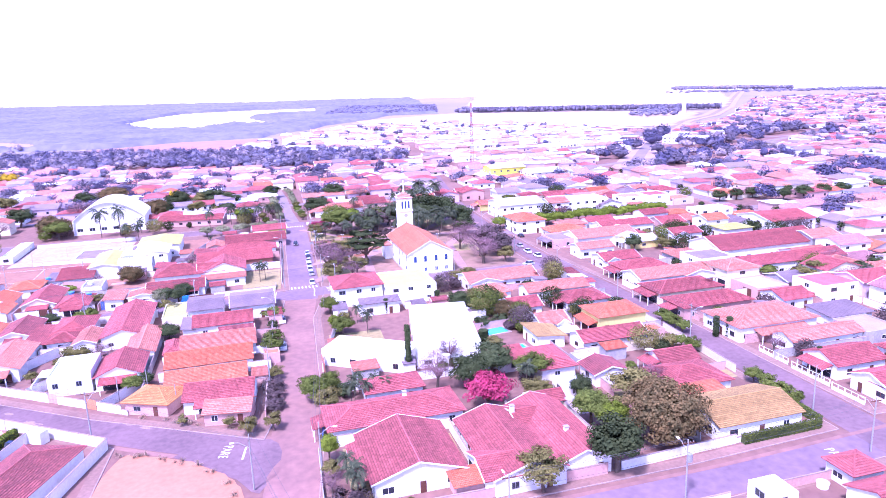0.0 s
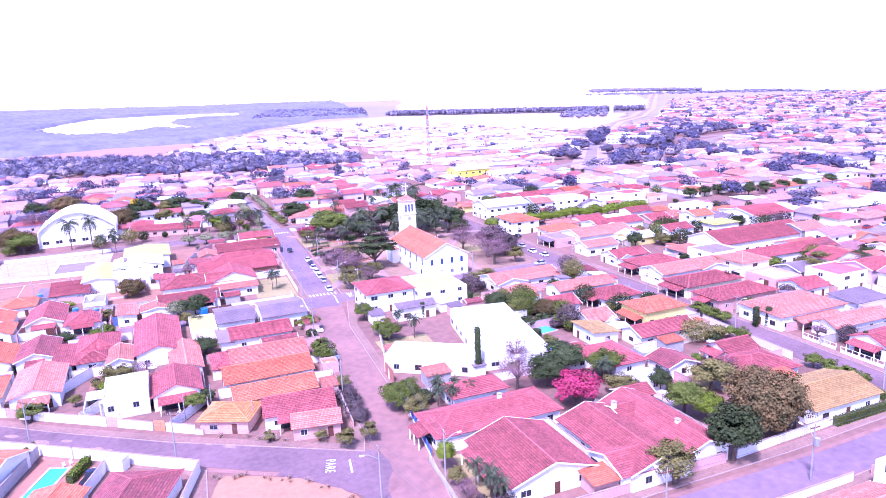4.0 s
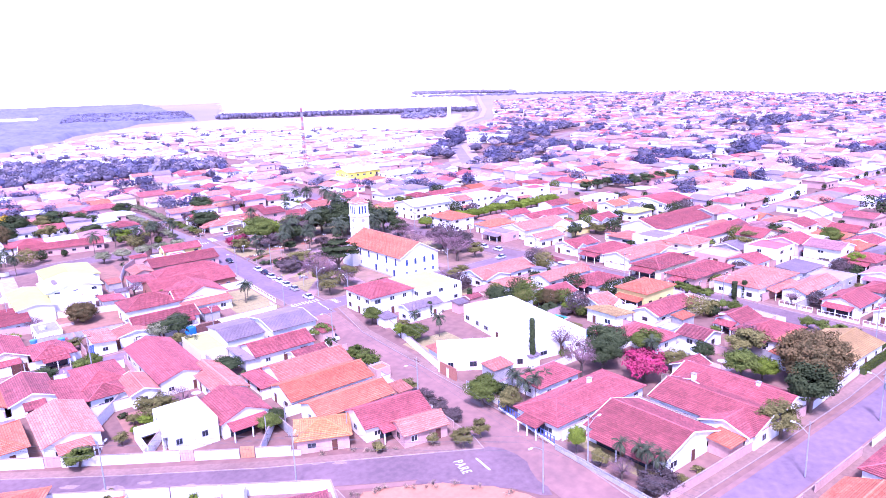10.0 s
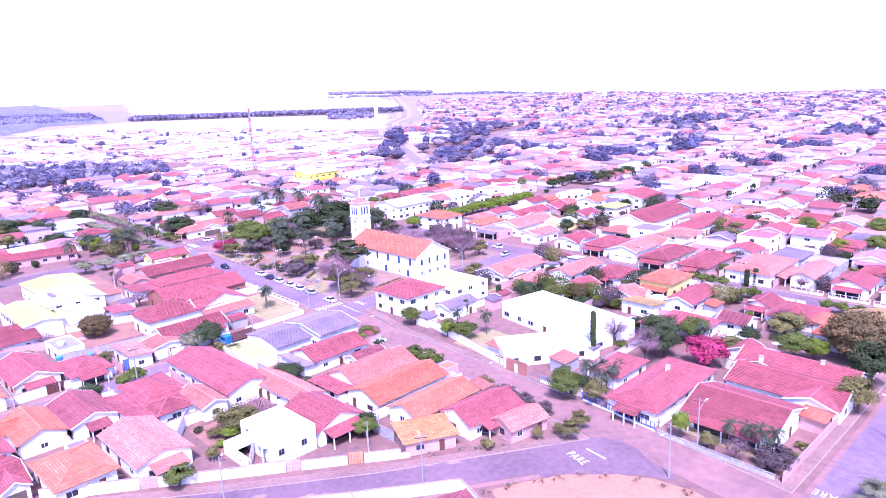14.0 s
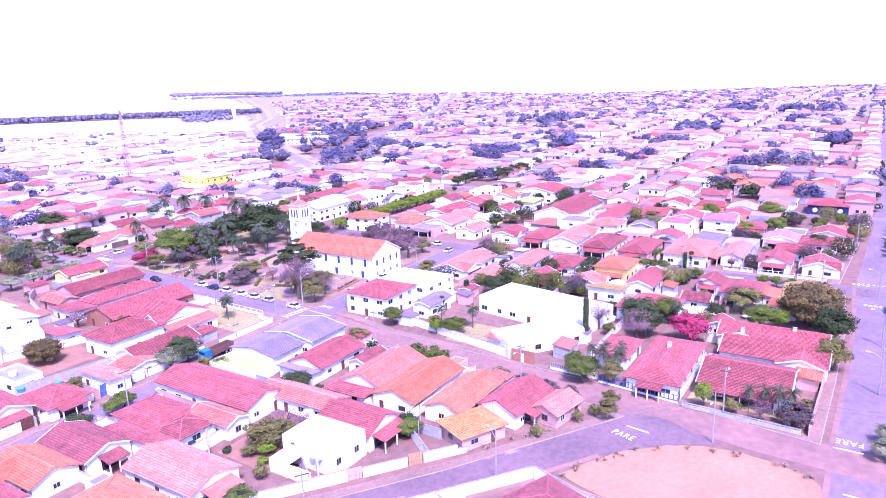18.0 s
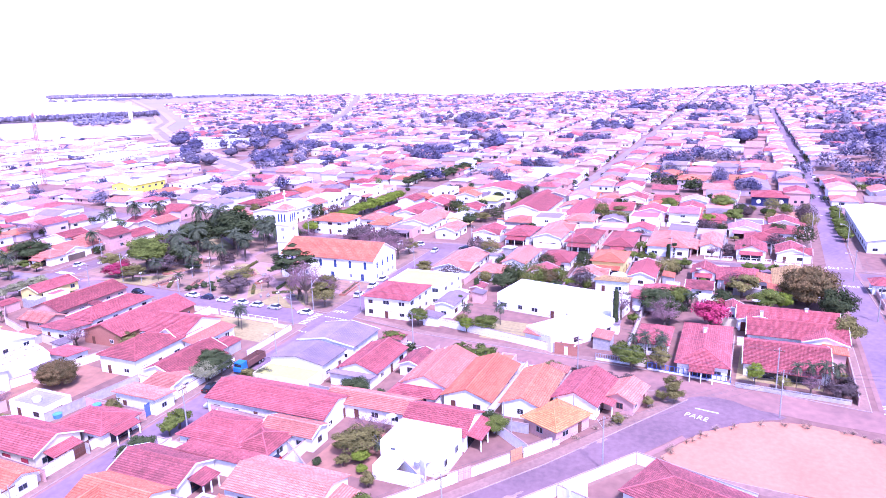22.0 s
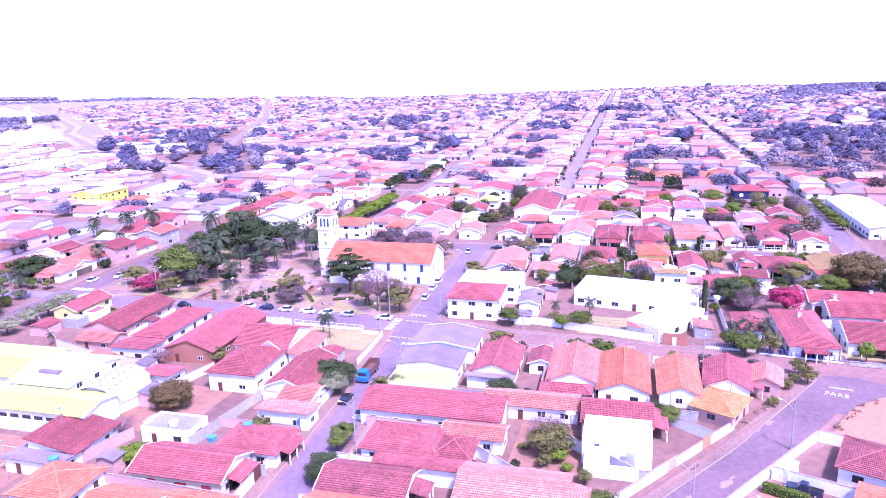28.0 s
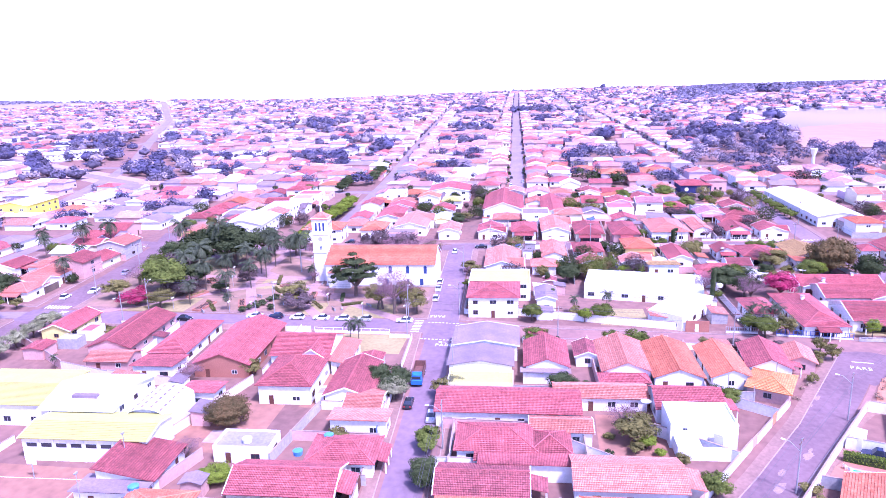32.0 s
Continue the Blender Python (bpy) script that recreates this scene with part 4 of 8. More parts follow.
# below the lower street
house(75.6, 82.4, 5.6, 5.0, 3.2, "hx", 1.2, "red")
house(77.0, 73.0, 14.0, 10.0, 3.2, "gx", 1.8, "red")
house(57.7, 77.9, 4.4, 4.6, 5.2, "flat", 0, "white")
house(60.7, 71.5, 8.0, 8.0, 3.0, "gx", 1.3, "orange")
house(46.7, 73.5, 12.0, 9.0, 3.2, "gx", 1.5, "pink")
house(31.7, 73.5, 11.0, 10.0, 3.2, "hx", 1.7, "red")
house(15.7, 73.5, 12.0, 9.0, 3.2, "gx", 1.6, "orange")


def gymnasium(cx, cy, w, d, h, rise, turn=3, name="sports_hall", wins=6, label="white sports hall under a rounded barrel roof"):
    """A sports hall under a barrel vault."""
    ob = base(name, cx, cy, 0, turn, label, "hall")
    BODIES.append((cx, cy, w, d))
    g, e = Geo(), Geo()
    n = 16
    arc = [(-w / 2 + w * i / n, h + rise * math.sin(math.pi * i / n) ** 0.9) for i in range(n + 1)]
    for (a, za), (b, zb) in zip(arc, arc[1:]):
        g.face([(a, -d / 2, za), (b, -d / 2, zb), (b, d / 2, zb), (a, d / 2, za)])
        g.face([(a, -d / 2, za - 0.3), (b, -d / 2, zb - 0.3), (b, -d / 2, zb), (a, -d / 2, za)])
    for s in (-1, 1):
        y = s * (d / 2 - 0.8)
        e.face([(-w / 2, y, 0), (w / 2, y, 0)] + [(a, y, z - 0.25) for a, z in arc[::-1]])
        e.box(s * w / 2 - 0.15, -d / 2, 0, s * w / 2 + 0.15, d / 2, h)
    put("wall", e, W["white"], ob)
    put("roof", g, T["white"], ob)
    for i in range(wins):
        window(ob, -w / 2 + w * (i + 0.5) / wins, -d / 2 + 0.8, 1.6, "-y", 2.4, 1.4)
    return ob


gymnasium(-81.0, 358.4, 30.0, 27.0, 7.0, 7.4, 3)
shed = gymnasium(-54.6, 260.2, 8.4, 11.0, 4.4, 1.5, 92.5, "warehouse", 2, "white warehouse under a curved sheet roof with skylights")
for a in (-2.6, -0.9, 0.9, 2.6):
    for b in range(6):
        z = 4.4 + 1.5 * math.sin(math.pi * (a + 4.2) / 8.4) ** 0.9
        put("skylight", Geo().box(a - 0.22, -4.6 + b * 1.7, z - 0.15, a + 0.22, -3.8 + b * 1.7, z + 0.04), T["fibre"], shed)

# along the lower street towards the hill
corner = house(205.4, 113.6, 15.0, 15.0, 4.2, "hx", 1.8, "red", "navy", wins=False, name="shop", label="corner building with dark navy walls under a red hipped roof")
for y in (-4.6, 4.6):
    put("wall_emblem", Geo().beam((-7.54, y, 2.0), (-7.50, y, 2.0), 1.0, 1.0, 12), W["cream"], corner, "pale emblem painted on the wall")
house(203.4, 176.0, 9.4, 9.4, 4.6, "gx", 2.0, "white", sides="-x", label="white gabled hall with tall doors")
house(152.0, 75.0, 62.0, 17.0, 4.4, "gx", 1.6, "white", "white", name="warehouse", label="long white warehouse under a low white sheet roof")
house(260.0, 229.0, 14.0, 33.0, 4.6, "flat", 0, "white", label="long plain white building with a flat roof")
poly("bare_lot", [(158, 99.4), (187, 99.6), (181, 114.5), (157, 114.5)], 0.155, SAND, "bare sandy lot beside the lower street", "ground")


# ---- plants ----
rng = np.random.default_rng(7)


def quads_mesh(name, centres, sizes, material, flat=0.0, thin=1.0, out=None):
    """A mesh of small loose leaf quads, one round each centre, turned at random (flat: how far they lie level)."""
    n = len(centres)
    nrm = rng.normal(size=(n, 3))
    nrm[:, 2] = nrm[:, 2] * (1 - flat) + np.abs(nrm[:, 2]) * flat * 3 + flat
    if out is not None:
        nrm = nrm * 0.45 + out
    nrm /= np.linalg.norm(nrm, axis=1)[:, None]
    a = np.cross(nrm, rng.normal(size=(n, 3)))
    a /= np.linalg.norm(a, axis=1)[:, None]
    b = np.cross(nrm, a)
    s = np.asarray(sizes)[:, None] / 2
    pts = np.stack([centres - a * s - b * s * 0.4 * thin, centres + a * s * 0.3 - b * s * thin, centres + a * s + b * s * 0.4 * thin, centres - a * s * 0.3 + b * s * thin], axis=1).reshape(-1, 3)
    me = bpy.data.meshes.new(name)
    me.vertices.add(4 * n)
    me.vertices.foreach_set("co", pts.astype(np.float32).ravel())
    me.loops.add(4 * n)
    me.loops.foreach_set("vertex_index", np.arange(4 * n, dtype=np.int32))
    me.polygons.add(n)
    me.polygons.foreach_set("loop_start", np.arange(0, 4 * n, 4, dtype=np.int32))
    me.polygons.foreach_set("loop_total", np.full(n, 4, dtype=np.int32))
    me.materials.append(material)
    me.update(calc_edges=True)
    return me


def clumps(centre, radii, count, clump, shell=0.55):
    """Clump centres spread through the outer part of an ellipsoid, uneven in outline."""
    d = rng.normal(size=(count, 3))
    d /= np.linalg.norm(d, axis=1)[:, None]
    r = shell + (1 - shell) * rng.random(count) ** 0.6
    r *= 0.8 + 0.35 * rng.random(count)
    d[:, 2] = np.where(d[:, 2] < -0.45, -0.45 * rng.random(count), d[:, 2])
    return np.asarray(centre) + d * r[:, None] * np.asarray(radii)


def leaves_round(cl, clump, per):
    c = np.repeat(cl, per, axis=0)
    d = rng.normal(size=c.shape)
    d /= np.linalg.norm(d, axis=1)[:, None]
    return c + d * (clump * (0.45 + 0.6 * rng.random(len(c))))[:, None] * np.array([1, 1, 0.75])


PLANT = {  # crown colour, nominal height and radius, clumps, clump size, leaves a clump, leaf size, crown middle, crown half height, words
    "broad": ("green", 8, 4.0, 64, 1.15, 120, 0.30, 5.2, 2.7, "leafy green broadleaf tree"),
    "dark": ("dark", 8, 4.0, 64, 1.15, 120, 0.30, 5.0, 2.9, "dense dark green tree"),
    "bronze": ("brown", 12, 7.0, 260, 1.4, 110, 0.34, 5.9, 5.5, "huge dense tree with bronze green leaves"),
    "brown2": ("dusk", 4, 3.0, 60, 0.7, 90, 0.2, 2.1, 1.8, "dusky purple-leaved garden tree"),
    "pale": ("pale", 5, 2.8, 44, 0.8, 100, 0.2, 3.2, 1.7, "pale flowering street tree"),
    "olive": ("olive", 6, 3.0, 44, 0.85, 90, 0.24, 3.9, 2.1, "olive green garden tree"),
    "bright": ("bright", 8, 4.5, 84, 1.1, 110, 0.28, 5.2, 2.9, "bright yellow-green tree with a spreading crown"),
    "lilac": ("lilac", 7, 3.5, 50, 0.9, 70, 0.2, 4.6, 2.4, "half bare tree with pinkish lilac twigs"),
    "magenta": ("magenta", 5, 3.2, 44, 0.9, 110, 0.22, 2.8, 2.0, "bougainvillea covered in magenta bracts"),
    "yellow": ("yellow", 8, 4.0, 40, 1.0, 50, 0.42, 5.6, 2.3, "ipe tree in yellow blossom"),
    "round": ("green", 4, 2.2, 36, 0.62, 90, 0.2, 2.7, 1.4, "clipped round street tree"),
    "shrub": ("olive", 2, 1.5, 18, 0.45, 50, 0.22, 1.0, 0.9, "low garden shrub"),
    "darkshrub": ("dark", 2, 1.5, 18, 0.45, 50, 0.22, 1.0, 0.9, "dark clipped shrub"),
    "tuft": ("straw", 2, 1.5, 16, 0.4, 34, 0.13, 0.9, 0.8, "dry wispy tuft of weeds on bare ground"),
    "cypress": ("dark", 9, 0.8, 110, 0.55, 70, 0.24, 4.6, 4.5, "slim dark cypress"),
    "conifer": ("dark", 9, 4.6, 90, 0.85, 80, 0.26, 5.6, 3.4, "layered dark conifer with level boughs"),
}
made = {}


def place(ob, x, y, z, sx, sz, turn):
    ob.matrix_basis = pose(x, y, z, 0, 0, turn) @ Matrix.Diagonal((sx * 1.14, sx * 1.14, sz, 1))
    return ob


def plant(kind, x, y, h, r=None, z=0.14):
    """A plant of that kind, h high, with a crown of radius r."""
    col, H0, R0, nc, cs, per, ls, mid, half, words = PLANT[kind]
    r = r or R0 * h / H0
    var = random.randrange(2 if nc < 100 else 1)
    key = (kind, var)
    if key not in made:
        ob = base("tree" if H0 > 3 else "shrub", 0, 0)
        tagged(ob, words + ("" if kind == "tuft" else " in a yard"), "tree" if H0 > 3 else "shrub", "trees")
        cl = clumps((0, 0, mid), (R0 - cs * 0.7, R0 - cs * 0.7, half), nc, cs)
        if kind == "conifer":
            cl[:, 2] = np.round(cl[:, 2] / 1.3) * 1.3
            cl[:, :2] *= (1.05 - 0.75 * np.clip((cl[:, 2] - mid) / half, -0.3, 1))[:, None]
        if kind == "cypress":
            t = (cl[:, 2] - mid) / half
            cl[:, :2] *= (1.0 - 0.5 * np.clip(t, 0, 1))[:, None] * 0.35
            cl[:, 2] = np.linspace(0.4, 8.7, len(cl))
        g = Geo()
        tr = 0.035 * H0 + 0.05
        top = mid - half * 0.25
        bend = Vector((random.uniform(-0.3, 0.3), random.uniform(-0.3, 0.3), 0))
        fork = Vector((0, 0, max(0.25, mid - half * 1.0))) + bend
        g.beam((0, 0, -0.1), fork, tr, tr * 0.75, 7)
        for k in range(0, len(cl), max(1, len(cl) // 12)):
            c = Vector(cl[k])
            m = fork.lerp(c, 0.5) + Vector((0, 0, 0.12 * half))
            g.beam(fork, m, tr * 0.5, tr * 0.28, 5)
            g.beam(m, c, tr * 0.28, 0.02, 4)
        put("trunk", g, BARK, ob)
        pts = leaves_round(cl, cs, per)
        if kind == "conifer":
            q = np.repeat(cl[:, 2], per)
            pts[:, 2] = q + (pts[:, 2] - q) * 0.4
        out = (pts - np.array([0, 0, mid - half * 0.4])) / np.array([R0, R0, half * 1.4])
        near_clump = (pts - np.repeat(cl, per, axis=0)) / cs
        out = out / (np.linalg.norm(out, axis=1)[:, None] + 0.01) + near_clump * 0.7
        o = new("crown", quads_mesh("crown", pts, ls * (0.7 + 0.6 * rng.random(len(pts))), L[col], flat=0.1, thin=0.35 if kind in ("lilac", "tuft") else 1.0, out=out))
        o.parent = ob
        made[key] = ob
    else:
        ob = copy_thing(made[key], Matrix())
    return place(ob, x, y, z, r / R0, h / H0, random.uniform(0, 360))


def palm(x, y, h, spread=3.5, royal=False, z=0.14):
    """A palm: ringed trunk, arching fronds of many leaflets."""
    near_by = h < 6.6
    key = ("palm", royal, near_by, random.randrange(2))
    H0 = 10.0
    if key not in made:
        ob = base("palm_tree", 0, 0)
        tagged(ob, "tall palm tree with a pale smooth trunk" if royal else "palm tree with drooping dark green fronds", "palm", "palms")
        g = Geo()
        lean = random.uniform(-0.25, 0.25)
        prev = Vector((0, 0, -0.1))
        for k in range(1, 11):
            q = Vector((lean * (k / 10) ** 2, 0, H0 * 0.86 * k / 10))
            g.beam(prev, q, 0.2 - 0.006 * k, 0.19 - 0.006 * k, 7)
            prev = q
        put("trunk", g, CONC if royal else BARK, ob)
        f = Geo()
        for i in range(22):
            f = Geo() if near_by else f
            az = 2 * math.pi * i / 20 + random.uniform(-0.15, 0.15)
            el = random.uniform(-0.45, 1.35)
            d = Vector((math.cos(az), math.sin(az), 0))
            side = Vector((-d.y, d.x, 0))
            p = prev.copy()
            n = 9
            ang = el
            for k in range(n):
                q = p + (d * math.cos(ang) + Vector((0, 0, 1)) * math.sin(ang)) * (3.5 / n * 1.15)
                ang -= 0.19
                wd = 0.72 * math.sin(math.pi * (k + 1.2) / (n + 1.6)) + 0.08
                f.face([p + side * 0.03, q + side * 0.03, q - side * 0.03, p - side * 0.03])
                for s in (-1, 1):
                    for a in (0.05, 0.38, 0.7):
                        m0, m1 = p.lerp(q, a), p.lerp(q, a + 0.26)
                        tip = m1 + (q - p) * 0.7 + side * s * wd + Vector((0, 0, -wd * random.uniform(0.4, 0.9)))
                        f.face([m0, m1, tip + (q - p) * 0.1, tip])
                p = q
            if near_by:
                put("frond", f, L["palm"], ob)
        if not near_by:
            put("crown", f, L["palm"], ob, "radiating dark green fronds")
        made[key] = ob
    else:
        ob = copy_thing(made[key], Matrix())
    return place(ob, x, y, z, min(1.05, (h / H0 * 0.85 + 0.08) * (spread / 3.5) ** 0.4), h / H0, random.uniform(0, 360))


def hedge(x0, y0, x1, y1, h=1.2, w=0.9, col="green", name="hedge", z=0.14):
    """A clipped hedge from one point to the other."""
    p, q = Vector((x0, y0, 0)), Vector((x1, y1, 0))
    ln = (q - p).length
    n = int(ln * w * h * 55 + ln * 60)
    pts = rng.random((n, 3)) * [ln, w, h] - [ln / 2, w / 2, 0]
    k = rng.integers(0, 3, n)
    pts[k == 0, 2] = h + rng.normal(size=(k == 0).sum()) * 0.05
    pts[k == 1, 1] = np.sign(pts[k == 1, 1]) * w / 2 + rng.normal(size=(k == 1).sum()) * 0.05
    ob = base(name, *((p + q) / 2).xy, z, math.degrees(math.atan2(y1 - y0, x1 - x0)), "clipped green hedge along a garden edge", "hedge", "hedges")
    put("stem_core", Geo().box(-ln / 2 + 0.1, -w / 2 + 0.12, 0, ln / 2 - 0.1, w / 2 - 0.12, h - 0.12), L["dark"], ob)
    o = new("leaves", quads_mesh("leaves", pts, np.full(n, 0.2), L[col], flat=0.2))
    o.parent = ob
    return ob


# big trees and gardens on the block beside the lower street
plant("bronze", 55.4, 100.8, 12.0, 6.4)
plant("dark", 43.2, 94.9, 9.0, 4.4)
plant("olive", 30.3, 93.1, 6.8, 3.4)
plant("broad", -0.9, 135.5, 5.4, 3.2)
plant("olive", 1.2, 130.0, 4.8, 2.6)
plant("broad", 2.3, 138.3, 4.6, 2.4)
plant("bright", -0.1, 111.5, 5.0, 1.6)
plant("olive", 0.0, 106.5, 3.0, 1.6)
plant("lilac", -0.5, 101.5, 4.2, 2.0)
plant("brown2", 1.3, 96.1, 3.8, 3.2)
plant("shrub", 6.2, 95.3, 1.4, 1.4)
plant("shrub", 10.2, 95.4, 1.2, 1.2)
plant("magenta", 31.3, 122.5, 7.2, 4.6)
plant("dark", 35.7, 136.5, 7.0, 4.4)
plant("dark", 29.7, 132.5, 6.4, 3.8)
plant("lilac", 23.1, 132.5, 9.0, 3.8)
plant("lilac", 28.7, 144.0, 8.0, 3.0)
plant("cypress", 19.5, 143.5, 11.0, 0.8)
plant("broad", 43.2, 132.0, 5.6, 3.6)
palm(40.7, 128.5, 5.5)
plant("broad", 46.2, 110.5, 6.6, 3.6)
plant("olive", 40.7, 122.5, 4.4, 3.0)
plant("olive", 57.7, 117.0, 6.6, 4.4)
plant("lilac", 62.7, 119.0, 6.0, 3.6)
plant("dark", 49.2, 121.5, 4.2, 2.4)
plant("bright", 48.7, 107.3, 5.2, 3.0)
for x, y in ((6.7, 134.0), (8.7, 131.0), (10.9, 135.0), (5.7, 130.5), (12.7, 132.5), (7.9, 136.9)):
    palm(x, y, random.uniform(4.2, 5.6), 2.0)
for x, y in ((2.4, 99.1), (3.4, 101.6), (2.0, 104.0), (3.0, 97.2)):
    palm(x, y, random.uniform(5.2, 6.2), 1.5)
hedge(67.0, 96.6, 83.0, 97.6, 1.5, 1.2)
hedge(83.6, 98.2, 84.0, 110.0, 1.5, 1.2)
for y in (106.0, 109.6, 113.2, 117.0):
    plant("round", 84.6, y, 3.0, 2.0)
plant("round", 82.5, 135.0, 3.2, 2.0)
plant("round", 81.5, 137.8, 3.0, 1.6)
for y in (128.5, 131.5, 134.5, 137.5):
    plant("round", 87.0, y + 18, 3.0, 2.0)
plant("cypress", 92.8, 141.6, 5.0, 0.9)
plant("cypress", 95.4, 140.2, 5.0, 0.9)
plant("lilac", 98.5, 128.5, 4.5, 2.2)
plant("cypress", 101.5, 119.0, 4.6, 0.7)
# school and parish yards
plant("broad", 6.5, 191.1, 4.6, 2.8)
plant("broad", 8.2, 173.0, 4.4, 3.0)
plant("bright", 6.7, 177.5, 3.6, 1.8)
plant("olive", 9.3, 180.1, 3.4, 1.6)
palm(12.7, 180.0, 5.0, 2.2)
palm(14.3, 171.5, 6.0, 2.2)
plant("cypress", 36.0, 187.2, 4.6, 0.9)
plant("cypress", 21.3, 185.7, 4.2, 0.8)
plant("round", 32.5, 211.2, 3.0, 1.4)
plant("olive", 47.5, 210.2, 3.2, 2.4)
plant("lilac", 46.0, 212.0, 3.2, 2.4)
plant("olive", 52.0, 213.0, 3.4, 2.6)
plant("dark", 41.0, 181.0, 5.4, 3.2)
plant("olive", 45.0, 175.0, 4.6, 3.0)
plant("dark", 48.5, 179.0, 4.2, 2.6)
plant("bronze", 51.5, 171.0, 5.0, 3.6)
plant("darkshrub", 43.0, 166.5, 2.8, 2.6)
plant("bright", 51.0, 163.0, 2.8, 2.4)
plant("cypress", 40.0, 156.0, 3.2, 1.4)
# along the dusty street
for y in (135.0, 140.0, 144.5, 150.0):
    plant("brown2" if y < 148 else "olive", -8.9, y, random.uniform(1.9, 2.4), 2.4)
plant("olive", -13.5, 125.0, 3.6, 1.8)
plant("olive", -9.0, 126.0, 3.4, 1.7)
plant("round", -9.0, 166.5, 3.8, 3.2)
plant("round", -8.8, 190.0, 3.6, 3.0)
plant("round", -8.9, 172.0, 3.4, 2.6)
for x, y, k in ((-17.0, 129.4, "olive"), (-13.2, 127.6, "olive"), (-25.4, 133.2, "shrub")):
    plant(k, x, y, random.uniform(1.6, 2.6), random.uniform(0.9, 1.3))
# dry weeds along the edge of the sand and on the verge across the street
SAND_EDGE = ((-36.7, 126.0), (-29.4, 122.4), (-21.3, 118.0), (-14.6, 108.6), (-13.6, 98.0), (-15.8, 91.0))
for k in range(36):
    t = random.random()
    if k < 26:
        a, b = SAND_EDGE[k % 5], SAND_EDGE[k % 5 + 1]
        x, y = a[0] + (b[0] - a[0]) * t + random.uniform(-1.0, 0.2), a[1] + (b[1] - a[1]) * t + random.uniform(-1.0, 0.2)
    else:
        x, y = -15 - 20 * t, 127.4 + 12.2 * t + random.uniform(-0.4, 0.5)
    plant("tuft", x, y, random.uniform(0.5, 1.3), random.uniform(0.4, 1.0), 0.1)
# yards between the slanting street and the church street
plant("dark", -34.5, 184.0, 3.8, 3.0)
plant("lilac", -47.5, 173.0, 4.4, 3.4)
plant("olive", -52.5, 171.6, 4.6, 4.0)
plant("bright", -55.0, 169.8, 2.4, 1.6)
palm(-52.6, 168.0, 2.6, 1.6)
plant("broad", -37.6, 152.2, 3.6, 2.2)
plant("dark", -35.4, 154.6, 3.0, 2.0)
plant("round", -68.0, 161.4, 3.4, 2.6)
plant("olive", -60.5, 165.0, 2.4, 1.4)
plant("shrub", -66.5, 147.0, 1.8, 2.0)
for x, y in ((-36.0, 217.6), (-39.5, 218.0), (-35.0, 221.6)):
    plant("dark", x, y, 4.6, 2.8)
plant("olive", -38.6, 208.6, 3.8, 2.0)
plant("round", -58.0, 207.8, 3.6, 2.4)
plant("round", -60.5, 207.6, 3.0, 1.8)
plant("dark", -67.5, 206.8, 3.4, 2.4)
plant("dark", -70.2, 206.0, 3.2, 2.4)
plant("bronze", -54.0, 246.8, 6.2, 3.8)
plant("lilac", -36.5, 264.0, 4.6, 3.2)
plant("olive", -32.0, 251.5, 3.6, 2.2)
palm(-12.6, 232.5, 6.5, 2.6)
palm(-11.0, 235.0, 5.6, 2.4)
plant("olive", -59.5, 223.6, 3.2, 2.2)
plant("bright", -72.5, 240.6, 2.6, 3.0)
plant("lilac", -66.0, 249.0, 3.6, 2.8)
palm(-33.0, 299.0, 3.4, 1.6)
plant("shrub", -10.0, 301.0, 2.0, 2.0)
# the square
plant("broad", 19.0, 301.0, 12.0, 7.0)
plant("bright", 25.0, 306.0, 9.0, 5.0)
plant("magenta", 11.4, 306.0, 5.4, 5.0)
plant("dark", 55.0, 295.0, 14.0, 9.0)
plant("dark", 64.0, 303.0, 12.5, 8.0)
plant("dark", 48.0, 306.0, 11.0, 6.5)
plant("dark", 70.0, 291.0, 10.0, 6.0)
plant("broad", 38.0, 314.0, 8.0, 5.0)
plant("dark", 68.0, 316.0, 9.0, 6.0)
plant("lilac", 30.0, 316.0, 7.0, 5.0)
plant("dark", 56.0, 318.0, 8.0, 5.0)
plant("olive", 17.0, 316.0, 6.0, 4.0)
plant("conifer", 24.0, 243.2, 12.6, 7.0)
plant("lilac", 9.6, 228.4, 13.0, 5.6)
plant("lilac", 13.2, 232.6, 9.0, 4.0)
plant("olive", 13.0, 234.0, 7.4, 3.6)
plant("olive", 10.2, 222.4, 7.0, 3.4)
plant("lilac", 16.6, 224.6, 6.4, 3.2)
plant("brown2", 12.0, 256.6, 5.4, 4.6)
plant("olive", 14.6, 259.4, 4.4, 3.0)
plant("lilac", 19.0, 250.0, 4.4, 2.4)
plant("lilac", 66.0, 270.0, 7.0, 5.0)
plant("lilac", 60.0, 252.0, 8.0, 5.0)
plant("brown2", 70.0, 248.0, 9.5, 6.0)
plant("lilac", 64.0, 238.0, 10.0, 7.0)
plant("brown2", 71.0, 238.0, 8.5, 5.4)
plant("lilac", 62.0, 228.0, 9.0, 5.6)
plant("olive", 70.0, 227.6, 5.4, 3.2)
plant("dark", 69.0, 278.0, 7.0, 4.4)
